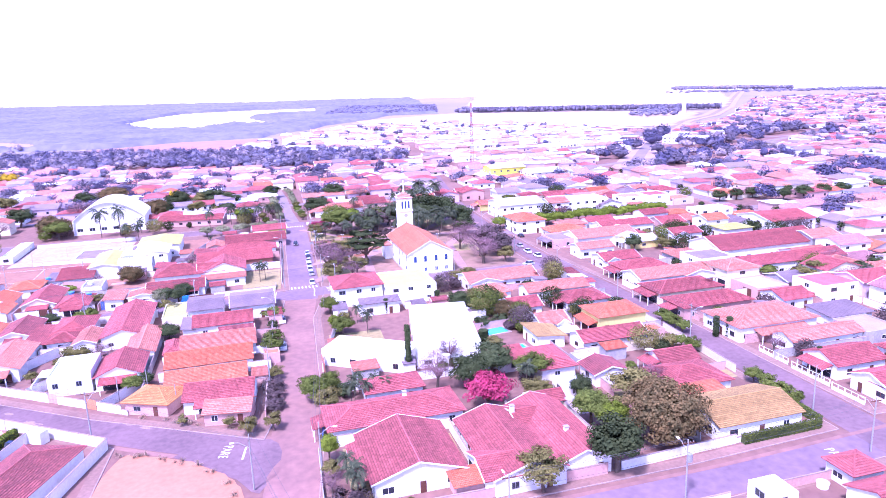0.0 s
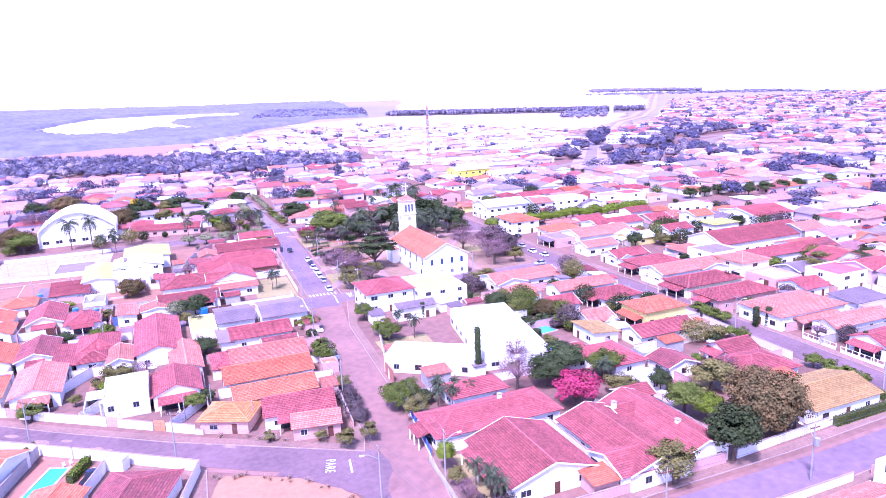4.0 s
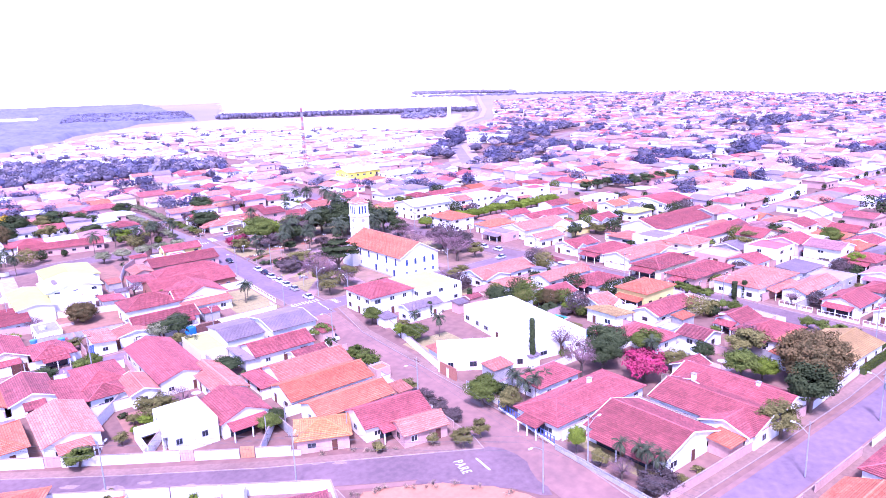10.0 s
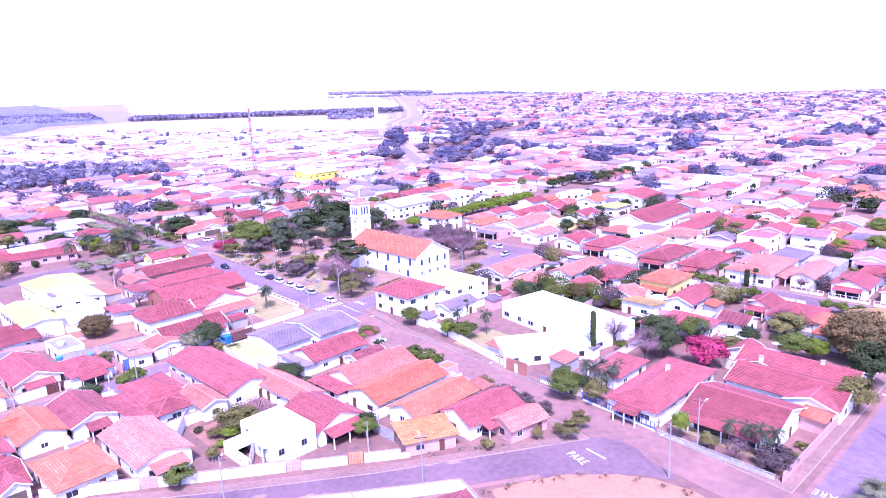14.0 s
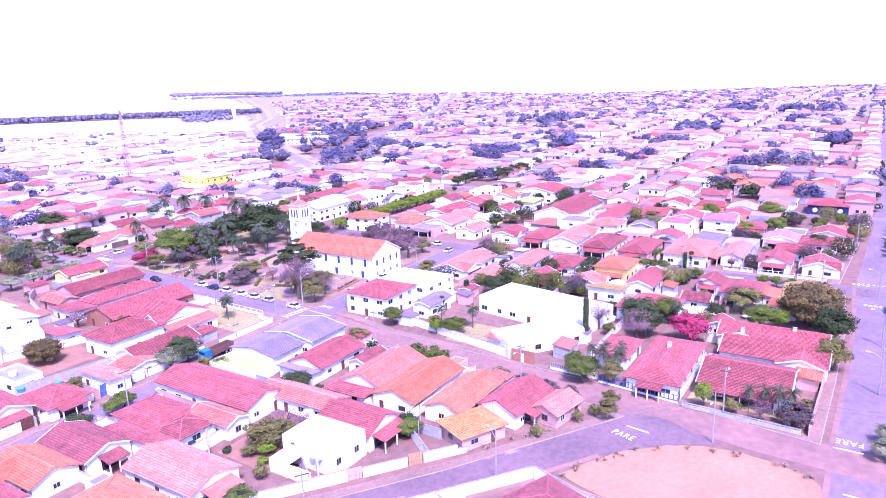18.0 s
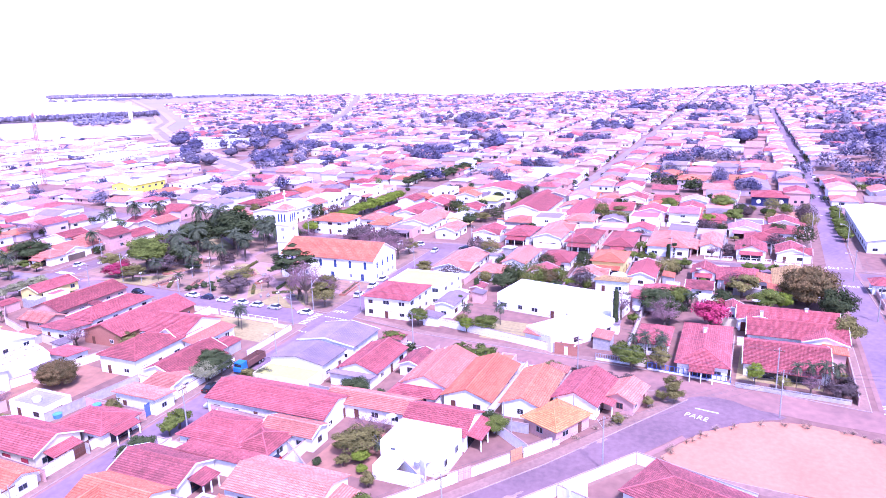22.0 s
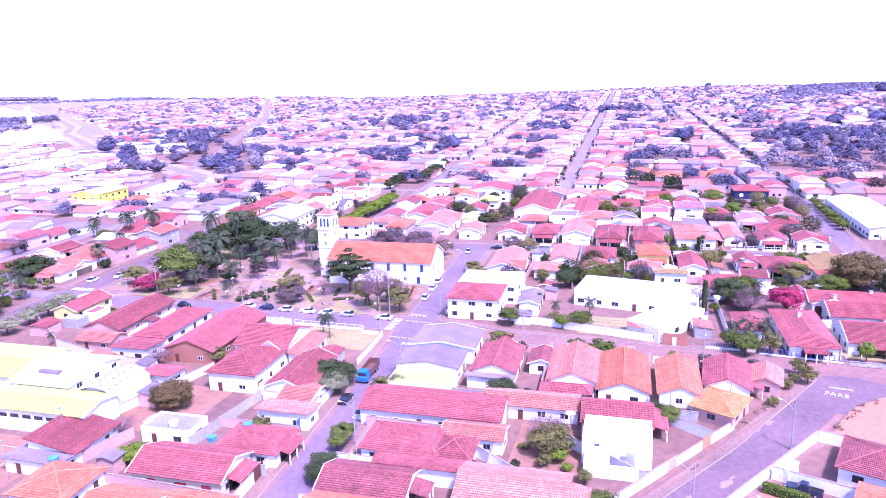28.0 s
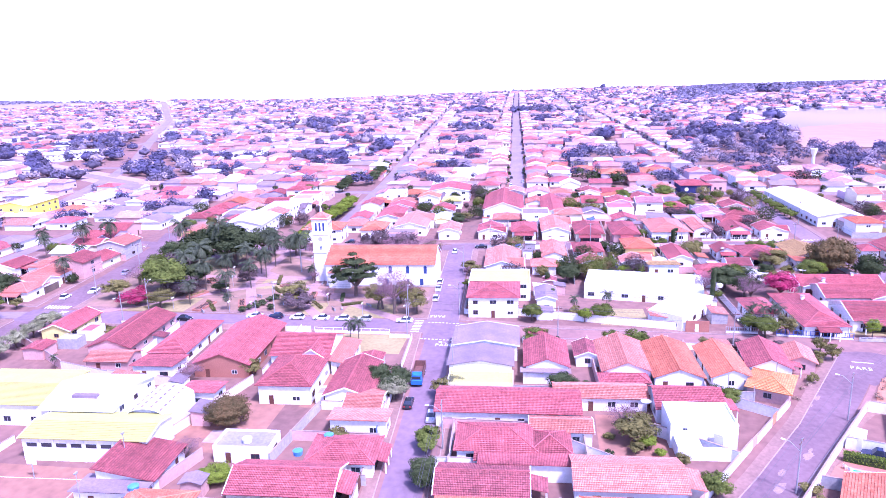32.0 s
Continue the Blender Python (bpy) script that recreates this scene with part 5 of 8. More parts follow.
for x, y, h in ((41.0, 278.0, 8.5), (29.5, 278.4, 8.0), (21.0, 282.4, 7.5), (54.0, 280.0, 9.5), (58.0, 276.0, 9.0), (45.4, 281.6, 8.0), (35.0, 288.4, 8.5), (38.0, 261.4, 4.2), (9.4, 276.6, 4.0), (27.0, 292.0, 9.0), (47.0, 287.0, 9.0), (61.0, 285.0, 10.0), (33.0, 302.0, 10.0), (42.0, 301.0, 10.5), (66.0, 285.0, 9.5), (13.0, 290.0, 6.5)):
    palm(x, y, h + 1.0)
palm(52.0, 298.5, 17.0, 2.6, True)
palm(48.0, 268.6, 14.0, 2.6, True)
palm(61.0, 317.0, 15.0, 2.6, True)
palm(67.0, 361.0, 12.5, 3.0)
palm(75.0, 355.0, 12.0, 3.0)
palm(31.0, 343.0, 9.0, 2.8)
palm(52.0, 352.0, 8.0, 2.6)
for x, y in ((8.4, 272.0), (10.0, 270.6), (12.0, 269.2), (14.0, 268.0), (19.6, 266.4), (17.4, 267.4), (10.8, 264.6), (22.0, 262.8)):
    plant("darkshrub", x, y, random.uniform(1.4, 2.0), random.uniform(1.1, 1.6))
hedge(33.0, 271.0, 42.0, 273.4, 0.7, 1.0, "olive")
hedge(15.0, 245.0, 17.6, 239.4, 0.6, 1.2, "olive")
hedge(18.4, 246.0, 25.0, 247.4, 0.6, 1.0, "dark")
hedge(7.8, 280.0, 16.0, 286.0, 0.6, 1.0, "olive")
hedge(25.0, 267.0, 30.0, 271.0, 0.6, 1.0, "olive")
hedge(12.0, 250.0, 20.0, 256.0, 0.5, 0.9, "olive")
for k, x, y, h, r in (("olive", 17.6, 259.6, 5.8, 4.4), ("brown2", 21.0, 296.0, 6.0, 4.6), ("dark", 31.0, 297.0, 7.0, 4.6), ("brown2", 34.0, 306.0, 8.0, 5.6), ("brown2", 42.0, 309.0, 8.0, 5.6), ("brown2", 37.0, 283.0, 4.4, 2.8), ("dark", 24.6, 286.0, 3.6, 2.8), ("olive", 18.4, 228.4, 6.4, 3.6), ("lilac", 36.0, 260.0, 4.6, 1.8), ("olive", 9.6, 297.0, 5.4, 3.6)):
    plant(k, x, y, h, r)
for x, y in ((-36.0, 317.0), (-29.0, 317.6), (-22.0, 318.0), (-15.0, 318.6), (-8.0, 319.2)):
    plant("pale", x, y, 4.6, 3.2)
plant("pale", -40.5, 217.6, 4.6, 3.0)
plant("pale", -36.0, 206.0, 3.2, 2.2)
plant("pale", -4.3, 82.1, 3.6, 2.4)
plant("pale", 1.7, 81.9, 3.6, 2.4)
plant("dark", 14.0, 354.0, 8.0, 6.0)
# the row of lime-green trees north of the church
for k in range(22):
    plant("bright", 86.0 + k * 3.6, 282.0 + 0.05 * k + random.uniform(-0.6, 0.6), random.uniform(4.2, 5.8), random.uniform(2.8, 4.0))
# street trees of the far avenues
for k in range(9):
    plant("round", 136 + 6.4 * k, 87.6 + 0.1 * k, 3.4, 2.6)
for k in range(6):
    plant("dark", 204 + 10 * k, 300.5 + k, 5.2, 3.8)
    plant("dark", 232 + 12 * k, 290.4 + k, 5.8, 4.0)
# gardens to the west and north-west
for x, y, k, h, r in ((-100, 338, "broad", 8, 5.5), (-104, 346, "bronze", 10, 6.2), (-97, 437, "bronze", 11, 8), (-110, 430, "dark", 9, 7), (-66, 384, "bronze", 9, 6), (-57, 405, "dark", 9, 7), (-45, 404, "olive", 8, 6), (-128, 380, "dark", 9, 6), (-152, 430, "olive", 9, 7), (-30, 398, "dark", 8, 6), (-128, 352, "lilac", 8, 5), (-133, 366, "dark", 7, 5), (-46, 385, "olive", 6, 5), (-30, 372, "dark", 6, 5), (-22, 360, "bright", 4.5, 6), (-20, 345, "olive", 4, 4), (-8, 352, "lilac", 6, 4), (20, 352, "lilac", 6, 5), (12, 362, "olive", 6, 5), (-60, 415, "yellow", 9, 4), (-190, 560, "yellow", 11, 6),
                      (-115, 300, "olive", 7, 5), (-120, 285, "lilac", 8, 6), (-40, 405, "dark", 9, 7), (-75, 400, "lilac", 8, 7), (-105, 395, "lilac", 9, 7), (26, 400, "dark", 8, 6), (40, 392, "lilac", 7, 6), (-8, 420, "dark", 7, 5), (-62, 385, "dark", 7, 5)):
    plant(k, x, y, h, r)
for x, y in ((-69, 319), (-66, 338), (-64, 320), (-14, 338), (-20, 333), (-27, 342), (-5, 338), (-36, 335), (-10, 346), (60, 372), (70, 380)):
    palm(x, y, random.uniform(7.0, 10.0), 2.6)
for x, y, k, h, r in ((143.3, 169.5, "olive", 7, 6), (150.8, 160.8, "lilac", 7, 6), (157.3, 165.3, "dark", 6, 5), (135.8, 161.1, "broad", 5, 4), (116.8, 224.5, "dark", 6, 3), (128.2, 223.7, "olive", 4, 4), (155.1, 125.5, "broad", 6, 4), (146.5, 134.2, "bright", 5, 3), (168.0, 152.4, "broad", 7, 4), (123.0, 156.0, "olive", 4, 2.6), (162.7, 182.8, "lilac", 6, 5), (170.2, 172.2, "dark", 6, 4), (180.9, 131.3, "broad", 7, 5), (115.0, 106.0, "olive", 4, 3), (135.8, 109.1, "dark", 5, 3)):
    plant(k, x, y, h, r)
palm(-82.0, 335.2, 13.0)
palm(-74.2, 335.6, 13.5)
for k in range(17):
    y = 340 + 6.0 * k
    x = np.interp(y, (335, 367, 417, 446), (1.2, -1.0, -2.6, -5.0))
    for side in (-5.2, 5.2):
        plant("pale" if k > 6 else random.choice(("round", "pale", "olive")), x + side, y + random.uniform(-1, 1), random.uniform(2.8, 3.8), random.uniform(1.7, 2.5))


# ---- the rest of the town ----
def near(p, line, reach):
    for a, b in zip(line, line[1:]):
        ax, ay, bx, by = *a, *b
        dx, dy = bx - ax, by - ay
        t = max(0.0, min(1.0, ((p[0] - ax) * dx + (p[1] - ay) * dy) / (dx * dx + dy * dy)))
        if (p[0] - ax - t * dx) ** 2 + (p[1] - ay - t * dy) ** 2 < reach * reach:
            return True
    return False


ROADS = [S1, A, WST, BST, CST, C2, DST, FST, GST, HWY, HWY2] + CROSS
taken = [(o.matrix_basis.translation.x, o.matrix_basis.translation.y) for o in scene.objects if o.parent is None and o.get("category") in ("house", "hall")]

taken += [(x, y) for x in (136, 147, 158, 169, 180) for y in (58, 70, 82)] + [(x, y) for x in (162, 172, 183) for y in (104, 111)] + [(260, y) for y in (216, 222, 229, 236, 242)]


def free(x, y, gap):
    return all(abs(x - a) > gap or abs(y - b) > gap for a, b in taken)


TILES = ("red", "red", "mauve", "pink", "pink", "dust", "orange", "fibre", "white", "fibre")
WALLS = ("white", "white", "white", "white", "cream", "cream", "pink", "grey", "yellow", "lilac")


def mid_fill(x0, y0, x1, y1, gap=10.5, chance=0.95):
    """Houses on the free lots of a block."""
    x = x0 + 6
    while x < x1 - 5:
        y = y0 + 6
        while y < y1 - 5:
            px, py = x + random.uniform(-1, 1), y + random.uniform(-1, 1)
            if free(px, py, gap) and not any(near((px, py), r, 10.5) for r in ROADS) and random.random() < chance:
                w, d = random.uniform(9.5, 12.5), random.uniform(9, 11.5)
                ob = house(px, py, w, d, random.choice((3.0, 3.2, 3.4, 3.6, 5.8)), random.choice(("gx", "gy", "hx", "hy", "gx", "flat")), 0, random.choice(TILES), random.choice(WALLS), sides="-x-y", pitch=6.0, porch=random.choice(("", "-x", "-y", "-x", "-y")))
                taken.append((px, py))
                if random.random() < 0.8:
                    a = random.uniform(-d / 2 + 0.6, d / 2 - 4.0)
                    # flat dark panel imitating the shade inside a garage
                    put("garage_door", Geo().box(-w / 2 - 0.05, a, 0, -w / 2 + 0.02, a + 3.2, 2.4), random.choice((WOOD, GLASS, WOOD, BARK)), ob)
                if random.random() < 0.7:
                    lot_wall(px - 6.2, py - 6, px - 6.0, py + 6, random.uniform(1.8, 2.4), random.choice(("white", "white", "cream", "grey", "pink")))
            elif random.random() < 0.25 and free(px, py, 7) and not any(near((px, py), r, 6) for r in ROADS):
                plant(random.choice(("olive", "dark", "broad", "lilac")), px, py, random.uniform(3.5, 6), random.uniform(2, 3.4))
            y += 12.0
        x += 12.5


mid_fill(118, 102, 192, 215)
mid_fill(92, 226, 196, 268)
mid_fill(90, 300, 200, 352)
mid_fill(10, 340, 82, 378)
mid_fill(-150, 358, -4, 380)
mid_fill(0, -10, 84, 66)
mid_fill(102, 40, 192, 86)
mid_fill(-112, 150, -70, 180)
mid_fill(-35, 280, -24, 318)

far_wall = {k: Geo() for k in ("white", "cream", "pink", "grey", "lilac")}
far_roof = {k: Geo() for k in ("red", "dark", "pink", "orange", "fibre", "white", "dust", "mauve")}
far_pane = Geo()


def far_house(x, y, w, d, h, tile, wall, hip, turn):
    c, s = math.cos(turn), math.sin(turn)
    z0 = float(hill(x, y))
    P = lambda a, b, z: (x + a * c - b * s, y + a * s + b * c, z + z0)
    g = far_wall[wall]
    X, Y = w / 2, d / 2
    top = h + 0.28 * Y
    for a, b in (((-X, -Y), (X, -Y)), ((X, -Y), (X, Y)), ((X, Y), (-X, Y)), ((-X, Y), (-X, -Y))):
        g.face([P(*a, 0), P(*b, 0), P(*b, h), P(*a, h)])
    r = far_roof[tile]
    X, Y = X + 0.5, Y + 0.5
    i = X - Y * 0.9 if hip and X > Y else X
    if tile == "white" and not hip:
        r.face([P(-X, -Y, h), P(X, -Y, h), P(X, Y, h + 0.3), P(-X, Y, h + 0.3)])
    else:
        r.face([P(-X, -Y, h - 0.1), P(X, -Y, h - 0.1), P(i, 0, top), P(-i, 0, top)], [(0, 0), (2 * X, 0), (X + i, Y), (X - i, Y)])
        r.face([P(X, Y, h - 0.1), P(-X, Y, h - 0.1), P(-i, 0, top), P(i, 0, top)], [(0, 0), (2 * X, 0), (X + i, Y), (X - i, Y)])
        for sgn in (-1, 1):
            (r if i < X else g).face([P(sgn * X, -Y, h - 0.1), P(sgn * X, Y, h - 0.1), P(sgn * i, 0, top)])
    for k in range(2):
        a = random.uniform(-X + 1.2, X - 1.8)
        far_pane.face([P(a, -d / 2 - 0.04, 1.0), P(a + 1.2, -d / 2 - 0.04, 1.0), P(a + 1.2, -d / 2 - 0.04, 2.1), P(a, -d / 2 - 0.04, 2.1)])
        b = random.uniform(-d / 2 + 0.6, d / 2 - 1.8)
        far_pane.face([P(-w / 2 - 0.04, b, 1.0), P(-w / 2 - 0.04, b + 1.2, 1.0), P(-w / 2 - 0.04, b + 1.2, 2.2), P(-w / 2 - 0.04, b, 2.2)])


def inside(x, y, pts):
    hit = False
    for (a, b), (c, d) in zip(pts, pts[1:] + pts[:1]):
        if (b > y) != (d > y) and x < (c - a) * (y - b) / (d - b) + a:
            hit = not hit
    return hit


TOWN = [(-420, 384), (106, 386), (112, 357), (199, 359), (199, -60), (285, -60), (300, 40), (430, 30), (560, -40), (700, -50), (800, -70), (810, -200), (760, -430), (1900, -800), (2000, 500), (1500, 1200), (1050, 1390), (660, 920), (540, 800), (440, 740), (300, 640), (150, 628), (96, 562), (-2, 566), (-71, 603), (-137, 645), (-252, 725), (-420, 700)]
SUBURB = [(-71, 750), (-38, 706), (36, 703), (110, 679), (150, 644), (300, 655), (420, 760), (400, 820), (265, 1105), (109, 1133), (-4, 954)]
WORKS = [(60, 560), (126, 489), (184, 452), (222, 443), (379, 701), (374, 760), (300, 655), (150, 640)]
MAST_LOT = [(120, 500), (150, 494), (158, 540), (136, 542)]
WOODS = [[(225, 415), (300, 425), (420, 540), (560, 650), (540, 700), (430, 640), (330, 570), (262, 545), (228, 500)],
         [(286, 96), (330, 92), (400, 70), (480, 82), (556, 62), (560, -44), (392, 8), (380, -62), (430, -95), (330, -110), (278, -40), (262, 40)], [(420, 330), (470, 320), (480, 370), (430, 380)], [(560, 240), (640, 250), (630, 300), (565, 290)], [(600, 430), (760, 440), (740, 520), (610, 500)], [(830, 180), (930, 170), (940, 230), (850, 250)], [(320, 130), (352, 128), (356, 160), (322, 158)]]
leaf_far = {k: [] for k in ("woods", "scrub", "dark", "green", "bluish", "deep", "dusk", "olive")}


bm = bmesh.new()
bmesh.ops.create_icosphere(bm, subdivisions=1, radius=1.0)
ROUGH = np.array([v.co[:] for v in bm.verts])
ROUGH_F = np.array([[v.index for v in f.verts] for f in bm.faces])
bm.free()
crown_far = {k: [] for k in leaf_far}


# crowns past 300 m take leaf colours tinted with painted haze
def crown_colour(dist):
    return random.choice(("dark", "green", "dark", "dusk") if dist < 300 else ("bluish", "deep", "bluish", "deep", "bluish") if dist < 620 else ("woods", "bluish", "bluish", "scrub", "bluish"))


def far_tree(x, y, r, h, col, z=0.0):
    """A far crown: a few lobes of uneven outline with loose tufts over them."""
    dist = math.hypot(x + 60, y - 100)
    z += float(hill(x, y))
    if dist > 450:
        v = ROUGH * (1 + rng.normal(size=len(ROUGH)) * 0.22)[:, None] * 0.72
        crown_far[col].append((np.column_stack([x + v[:, 0] * r, y + v[:, 1] * r, z + h * 0.48 + v[:, 2] * h * 0.44]), ROUGH_F))
    n = 260 if dist < 450 else 130 if dist < 700 else 70 if dist < 1000 else 26
    d = rng.normal(size=(n, 3))
    d /= np.linalg.norm(d, axis=1)[:, None]
    d *= (0.62 + 0.42 * rng.random(n))[:, None]
    d[:, 2] = np.where(d[:, 2] < -0.5, -d[:, 2], d[:, 2])
    lump = 0.8 + 0.35 * np.sin(d[:, 0] * 4 + x) * np.cos(d[:, 1] * 4 + y)
    size = r * (0.17 if dist < 450 else 0.2 if dist < 700 else 0.26 if dist < 1000 else 0.4)
    leaf_far[col].append(np.column_stack([x + d[:, 0] * r * lump, y + d[:, 1] * r * lump, z + h * 0.54 + d[:, 2] * h * 0.46 * lump, np.full(n, max(0.45, size)), d * 0.8 + np.array((0.0, 0.0, 0.7))]))


def forest(pts, space, r0, r1, h0, h1, cols, holes=(), grow=1.0):
    """Crowns set loosely over an outline, wider apart with distance from the town."""
    xs, ys = [p[0] for p in pts], [p[1] for p in pts]
    y = min(ys)
    while y < max(ys):
        s = space * (1 + grow * max(0, y - 600) / 900)
        x = min(xs)
        while x < max(xs):
            px, py = x + random.uniform(-0.45, 0.45) * s, y + random.uniform(-0.45, 0.45) * s
            if inside(px, py, pts) and not any(inside(px, py, q) for q in holes):
                k = s / space
                far_tree(px, py, random.uniform(r0, r1) * k, random.uniform(h0, h1), random.choice(cols))
            x += s
        y += s


# roofs of the outer town: mostly tiles with haze in their colour
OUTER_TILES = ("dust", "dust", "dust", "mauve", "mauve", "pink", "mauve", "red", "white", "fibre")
FRONTED = [C2[1:], GST[1:], BST[6:]] + CROSS
# houses shoulder to shoulder along the far streets, with small clipped trees at the kerb
for street in FRONTED:
    for a, b in zip(street, street[1:]):
        ln = math.dist(a, b)
        ux, uy = (b[0] - a[0]) / ln, (b[1] - a[1]) / ln
        q = 7.0
        while q < ln - 5:
            w = random.uniform(10.5, 15.0)
            for side in (-1, 1):
                off = side * (random.uniform(11.2, 12.4) if street[-1] == C2[-1] else random.uniform(9.4, 10.4))
                x, y = a[0] + ux * q - uy * off, a[1] + uy * q + ux * off
                if inside(x, y, TOWN) and not any(inside(x, y, p) for p in WOODS) and free(x, y, 9) and not any(near((x, y), r, 10.5) for r in ROADS if r[-1] != street[-1]):
                    dist = math.hypot(x + 50, y - 100)
                    if random.random() < 0.9:
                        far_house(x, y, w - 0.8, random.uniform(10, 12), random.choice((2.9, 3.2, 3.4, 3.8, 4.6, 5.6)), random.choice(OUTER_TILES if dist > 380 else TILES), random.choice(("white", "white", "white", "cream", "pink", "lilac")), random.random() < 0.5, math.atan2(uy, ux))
                    if random.random() < 0.55:
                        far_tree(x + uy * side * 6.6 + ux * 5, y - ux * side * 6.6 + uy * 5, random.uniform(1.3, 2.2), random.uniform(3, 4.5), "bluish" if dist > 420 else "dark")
            q += w
for i in range(-30, 140):
    for j in range(-42, 105):
        x, y = i * 14.2, 20 + j * 14.4
        turn = radians(random.choice((2.5, 2.5, 92.5)) + random.uniform(-2, 2))
        y += 0.045 * (x - 200)
        x += random.uniform(-2.5, 2.5)
        y += random.uniform(-2.5, 2.5)
        dist = math.hypot(x + 50, y - 100)
        in_town = inside(x, y, TOWN)
        if any(inside(x, y, w) for w in WOODS):
            if random.random() < 0.6 and not near((x, y), HWY, 13) and not near((x, y), HWY2, 10):
                for q in range(2):
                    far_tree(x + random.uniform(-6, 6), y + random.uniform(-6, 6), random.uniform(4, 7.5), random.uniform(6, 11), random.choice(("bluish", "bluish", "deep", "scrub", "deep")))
            continue
        if not (in_town or inside(x, y, SUBURB)):
            continue
        if any(near((x, y), r, 7.6) for r in ROADS) or any(near((x, y), r, 16.5) for r in FRONTED) or near((x, y), HWY, 17) or near((x, y), HWY2, 14) or not free(x, y, 9) or inside(x, y, MAST_LOT):
            continue
        # every sixth line of lots is a street
        if dist > 420 and (i % 9 == 0 or j % 7 == 0):
            if random.random() < 0.35:
                far_tree(x, y, random.uniform(2.5, 4), random.uniform(4, 7), random.choice(("bluish", "deep")))
            continue
        k = random.random()
        works = inside(x, y, WORKS)
        if k < (0.9 if works else 0.72 if dist > 420 else 0.78):
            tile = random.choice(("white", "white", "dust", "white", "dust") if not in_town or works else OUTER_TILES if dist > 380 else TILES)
            far_house(x, y, random.uniform(12, 17.5), random.uniform(10.5, 14.5), random.choice((2.6, 2.8, 3.0, 3.2, 3.6, 5.0)), tile, random.choice(("white", "white", "white", "cream", "pink", "lilac")), random.random() < 0.5, turn)
            if random.random() < (0.12 if works or not in_town else 0.5):
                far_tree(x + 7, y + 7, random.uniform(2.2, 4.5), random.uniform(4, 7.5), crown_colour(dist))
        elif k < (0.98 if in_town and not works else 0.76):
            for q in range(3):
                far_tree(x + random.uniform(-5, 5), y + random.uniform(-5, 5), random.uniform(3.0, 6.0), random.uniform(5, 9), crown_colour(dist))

for k, g in far_wall.items():
    tagged(put("far_house_walls", g, W[k]), "painted walls of the distant town houses", "houses", kind="stuff")
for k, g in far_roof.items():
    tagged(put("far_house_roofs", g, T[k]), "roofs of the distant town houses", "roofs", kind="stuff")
tagged(put("far_house_windows", far_pane, GLASS), "dark windows of the distant town houses", "windows", kind="stuff")

# the larger crowns that stand out among the houses
for x, y, r, h in ((394, 319, 11, 13), (384, 322, 8, 11), (378, 343, 7, 9), (306, 349, 6, 8), (316, 343, 6, 8), (326, 338, 7, 9), (280, 256, 6, 9), (288, 250, 5, 8), (329, 250, 5, 7), (301, 170, 6, 8), (312, 172, 7, 10), (320, 168, 5, 8), (466, 139, 8, 11), (478, 136, 8, 12), (492, 140, 7, 9), (668, 192, 12, 10), (873, 293, 18, 11), (850, 280, 14, 10), (465, 64, 8, 10), (436, 47, 9, 11), (490, 43, 9, 10), (466, 6, 10, 11),
                   (360, 640, 9, 10), (385, 662, 10, 12), (332, 590, 9, 11), (345, 600, 8, 10), (284, 476, 7, 9), (292, 470, 7, 9), (247, 427, 6, 7), (270, 450, 8, 9), (300, 560, 8, 9), (448, 592, 8, 8), (510, 570, 9, 10), (540, 590, 8, 8), (224, 124, 6, 8), (1780, 48, 9, 20), (1220, -206, 20, 18), (482, 39, 9, 11), (456, 72, 8, 10), (654, -55, 11, 12), (629, -8, 10, 11), (494, 0, 9, 11), (290, 325, 7, 10), (520, 366, 8, 9)):
    for q in range(5):
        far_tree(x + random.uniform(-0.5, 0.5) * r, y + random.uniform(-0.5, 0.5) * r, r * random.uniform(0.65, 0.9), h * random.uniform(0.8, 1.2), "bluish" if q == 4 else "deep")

# woods and plantations at the edge of the country, each a band of crowns
for x0, y0, x1, y1, depth, n, col in ((1200, 1900, 1900, 1500, 120, 300, "woods"), (1500, 1000, 2000, 200, 160, 300, "woods"), (1400, -200, 2300, -520, 200, 300, "woods"), (1900, 200, 2300, -300, 200, 300, "woods"), (2000, 900, 2300, 200, 200, 300, "woods"), (1500, 1700, 2000, 900, 200, 300, "woods"),
                                      (-700, 1000, -330, 960, 120, 120, "scrub"), (560, 1000, 700, 1180, 60, 60, "woods"), (1000, 20, 1350, -190, 60, 130, "woods")):
    for q in range(n):
        t = random.random()
        far_tree(x0 + (x1 - x0) * t + random.uniform(-depth, depth) * 0.5, y0 + (y1 - y0) * t + random.uniform(-depth, depth) * 0.5, random.uniform(4, 9), random.uniform(5, 10), col)
PALE = [(-290, 1500), (-259, 1690), (-217, 1855), (-88, 1950), (115, 1933), (99, 1715), (21, 1705), (-53, 1597), (9, 1290), (-70, 1386), (-110, 1299), (-128, 1240), (-205, 1297)]
ROSE = [(-430, 1060), (-300, 985), (-305, 1060), (-430, 1190)]
REDF = [(-300, 850), (-187, 925), (-120, 972), (-7, 950), (-64, 812), (-79, 765), (-165, 826)]
HILLS = [(-1300, 860), (-330, 960), (-190, 935), (-127, 980), (-14, 990), (3, 1060), (55, 1110), (85, 1208), (172, 1313), (230, 1440), (330, 1420), (400, 1900), (520, 2700), (-1300, 2800)]


def within(x, y, pts):
    """Which of the points x, y lie inside an outline."""
    hit = np.zeros(x.shape, bool)
    for (a, b), (c, d) in zip(pts, pts[1:] + pts[:1]):
        if b != d:
            hit ^= ((b > y) != (d > y)) & (x < (c - a) * (y - b) / (d - b) + a)
    return hit


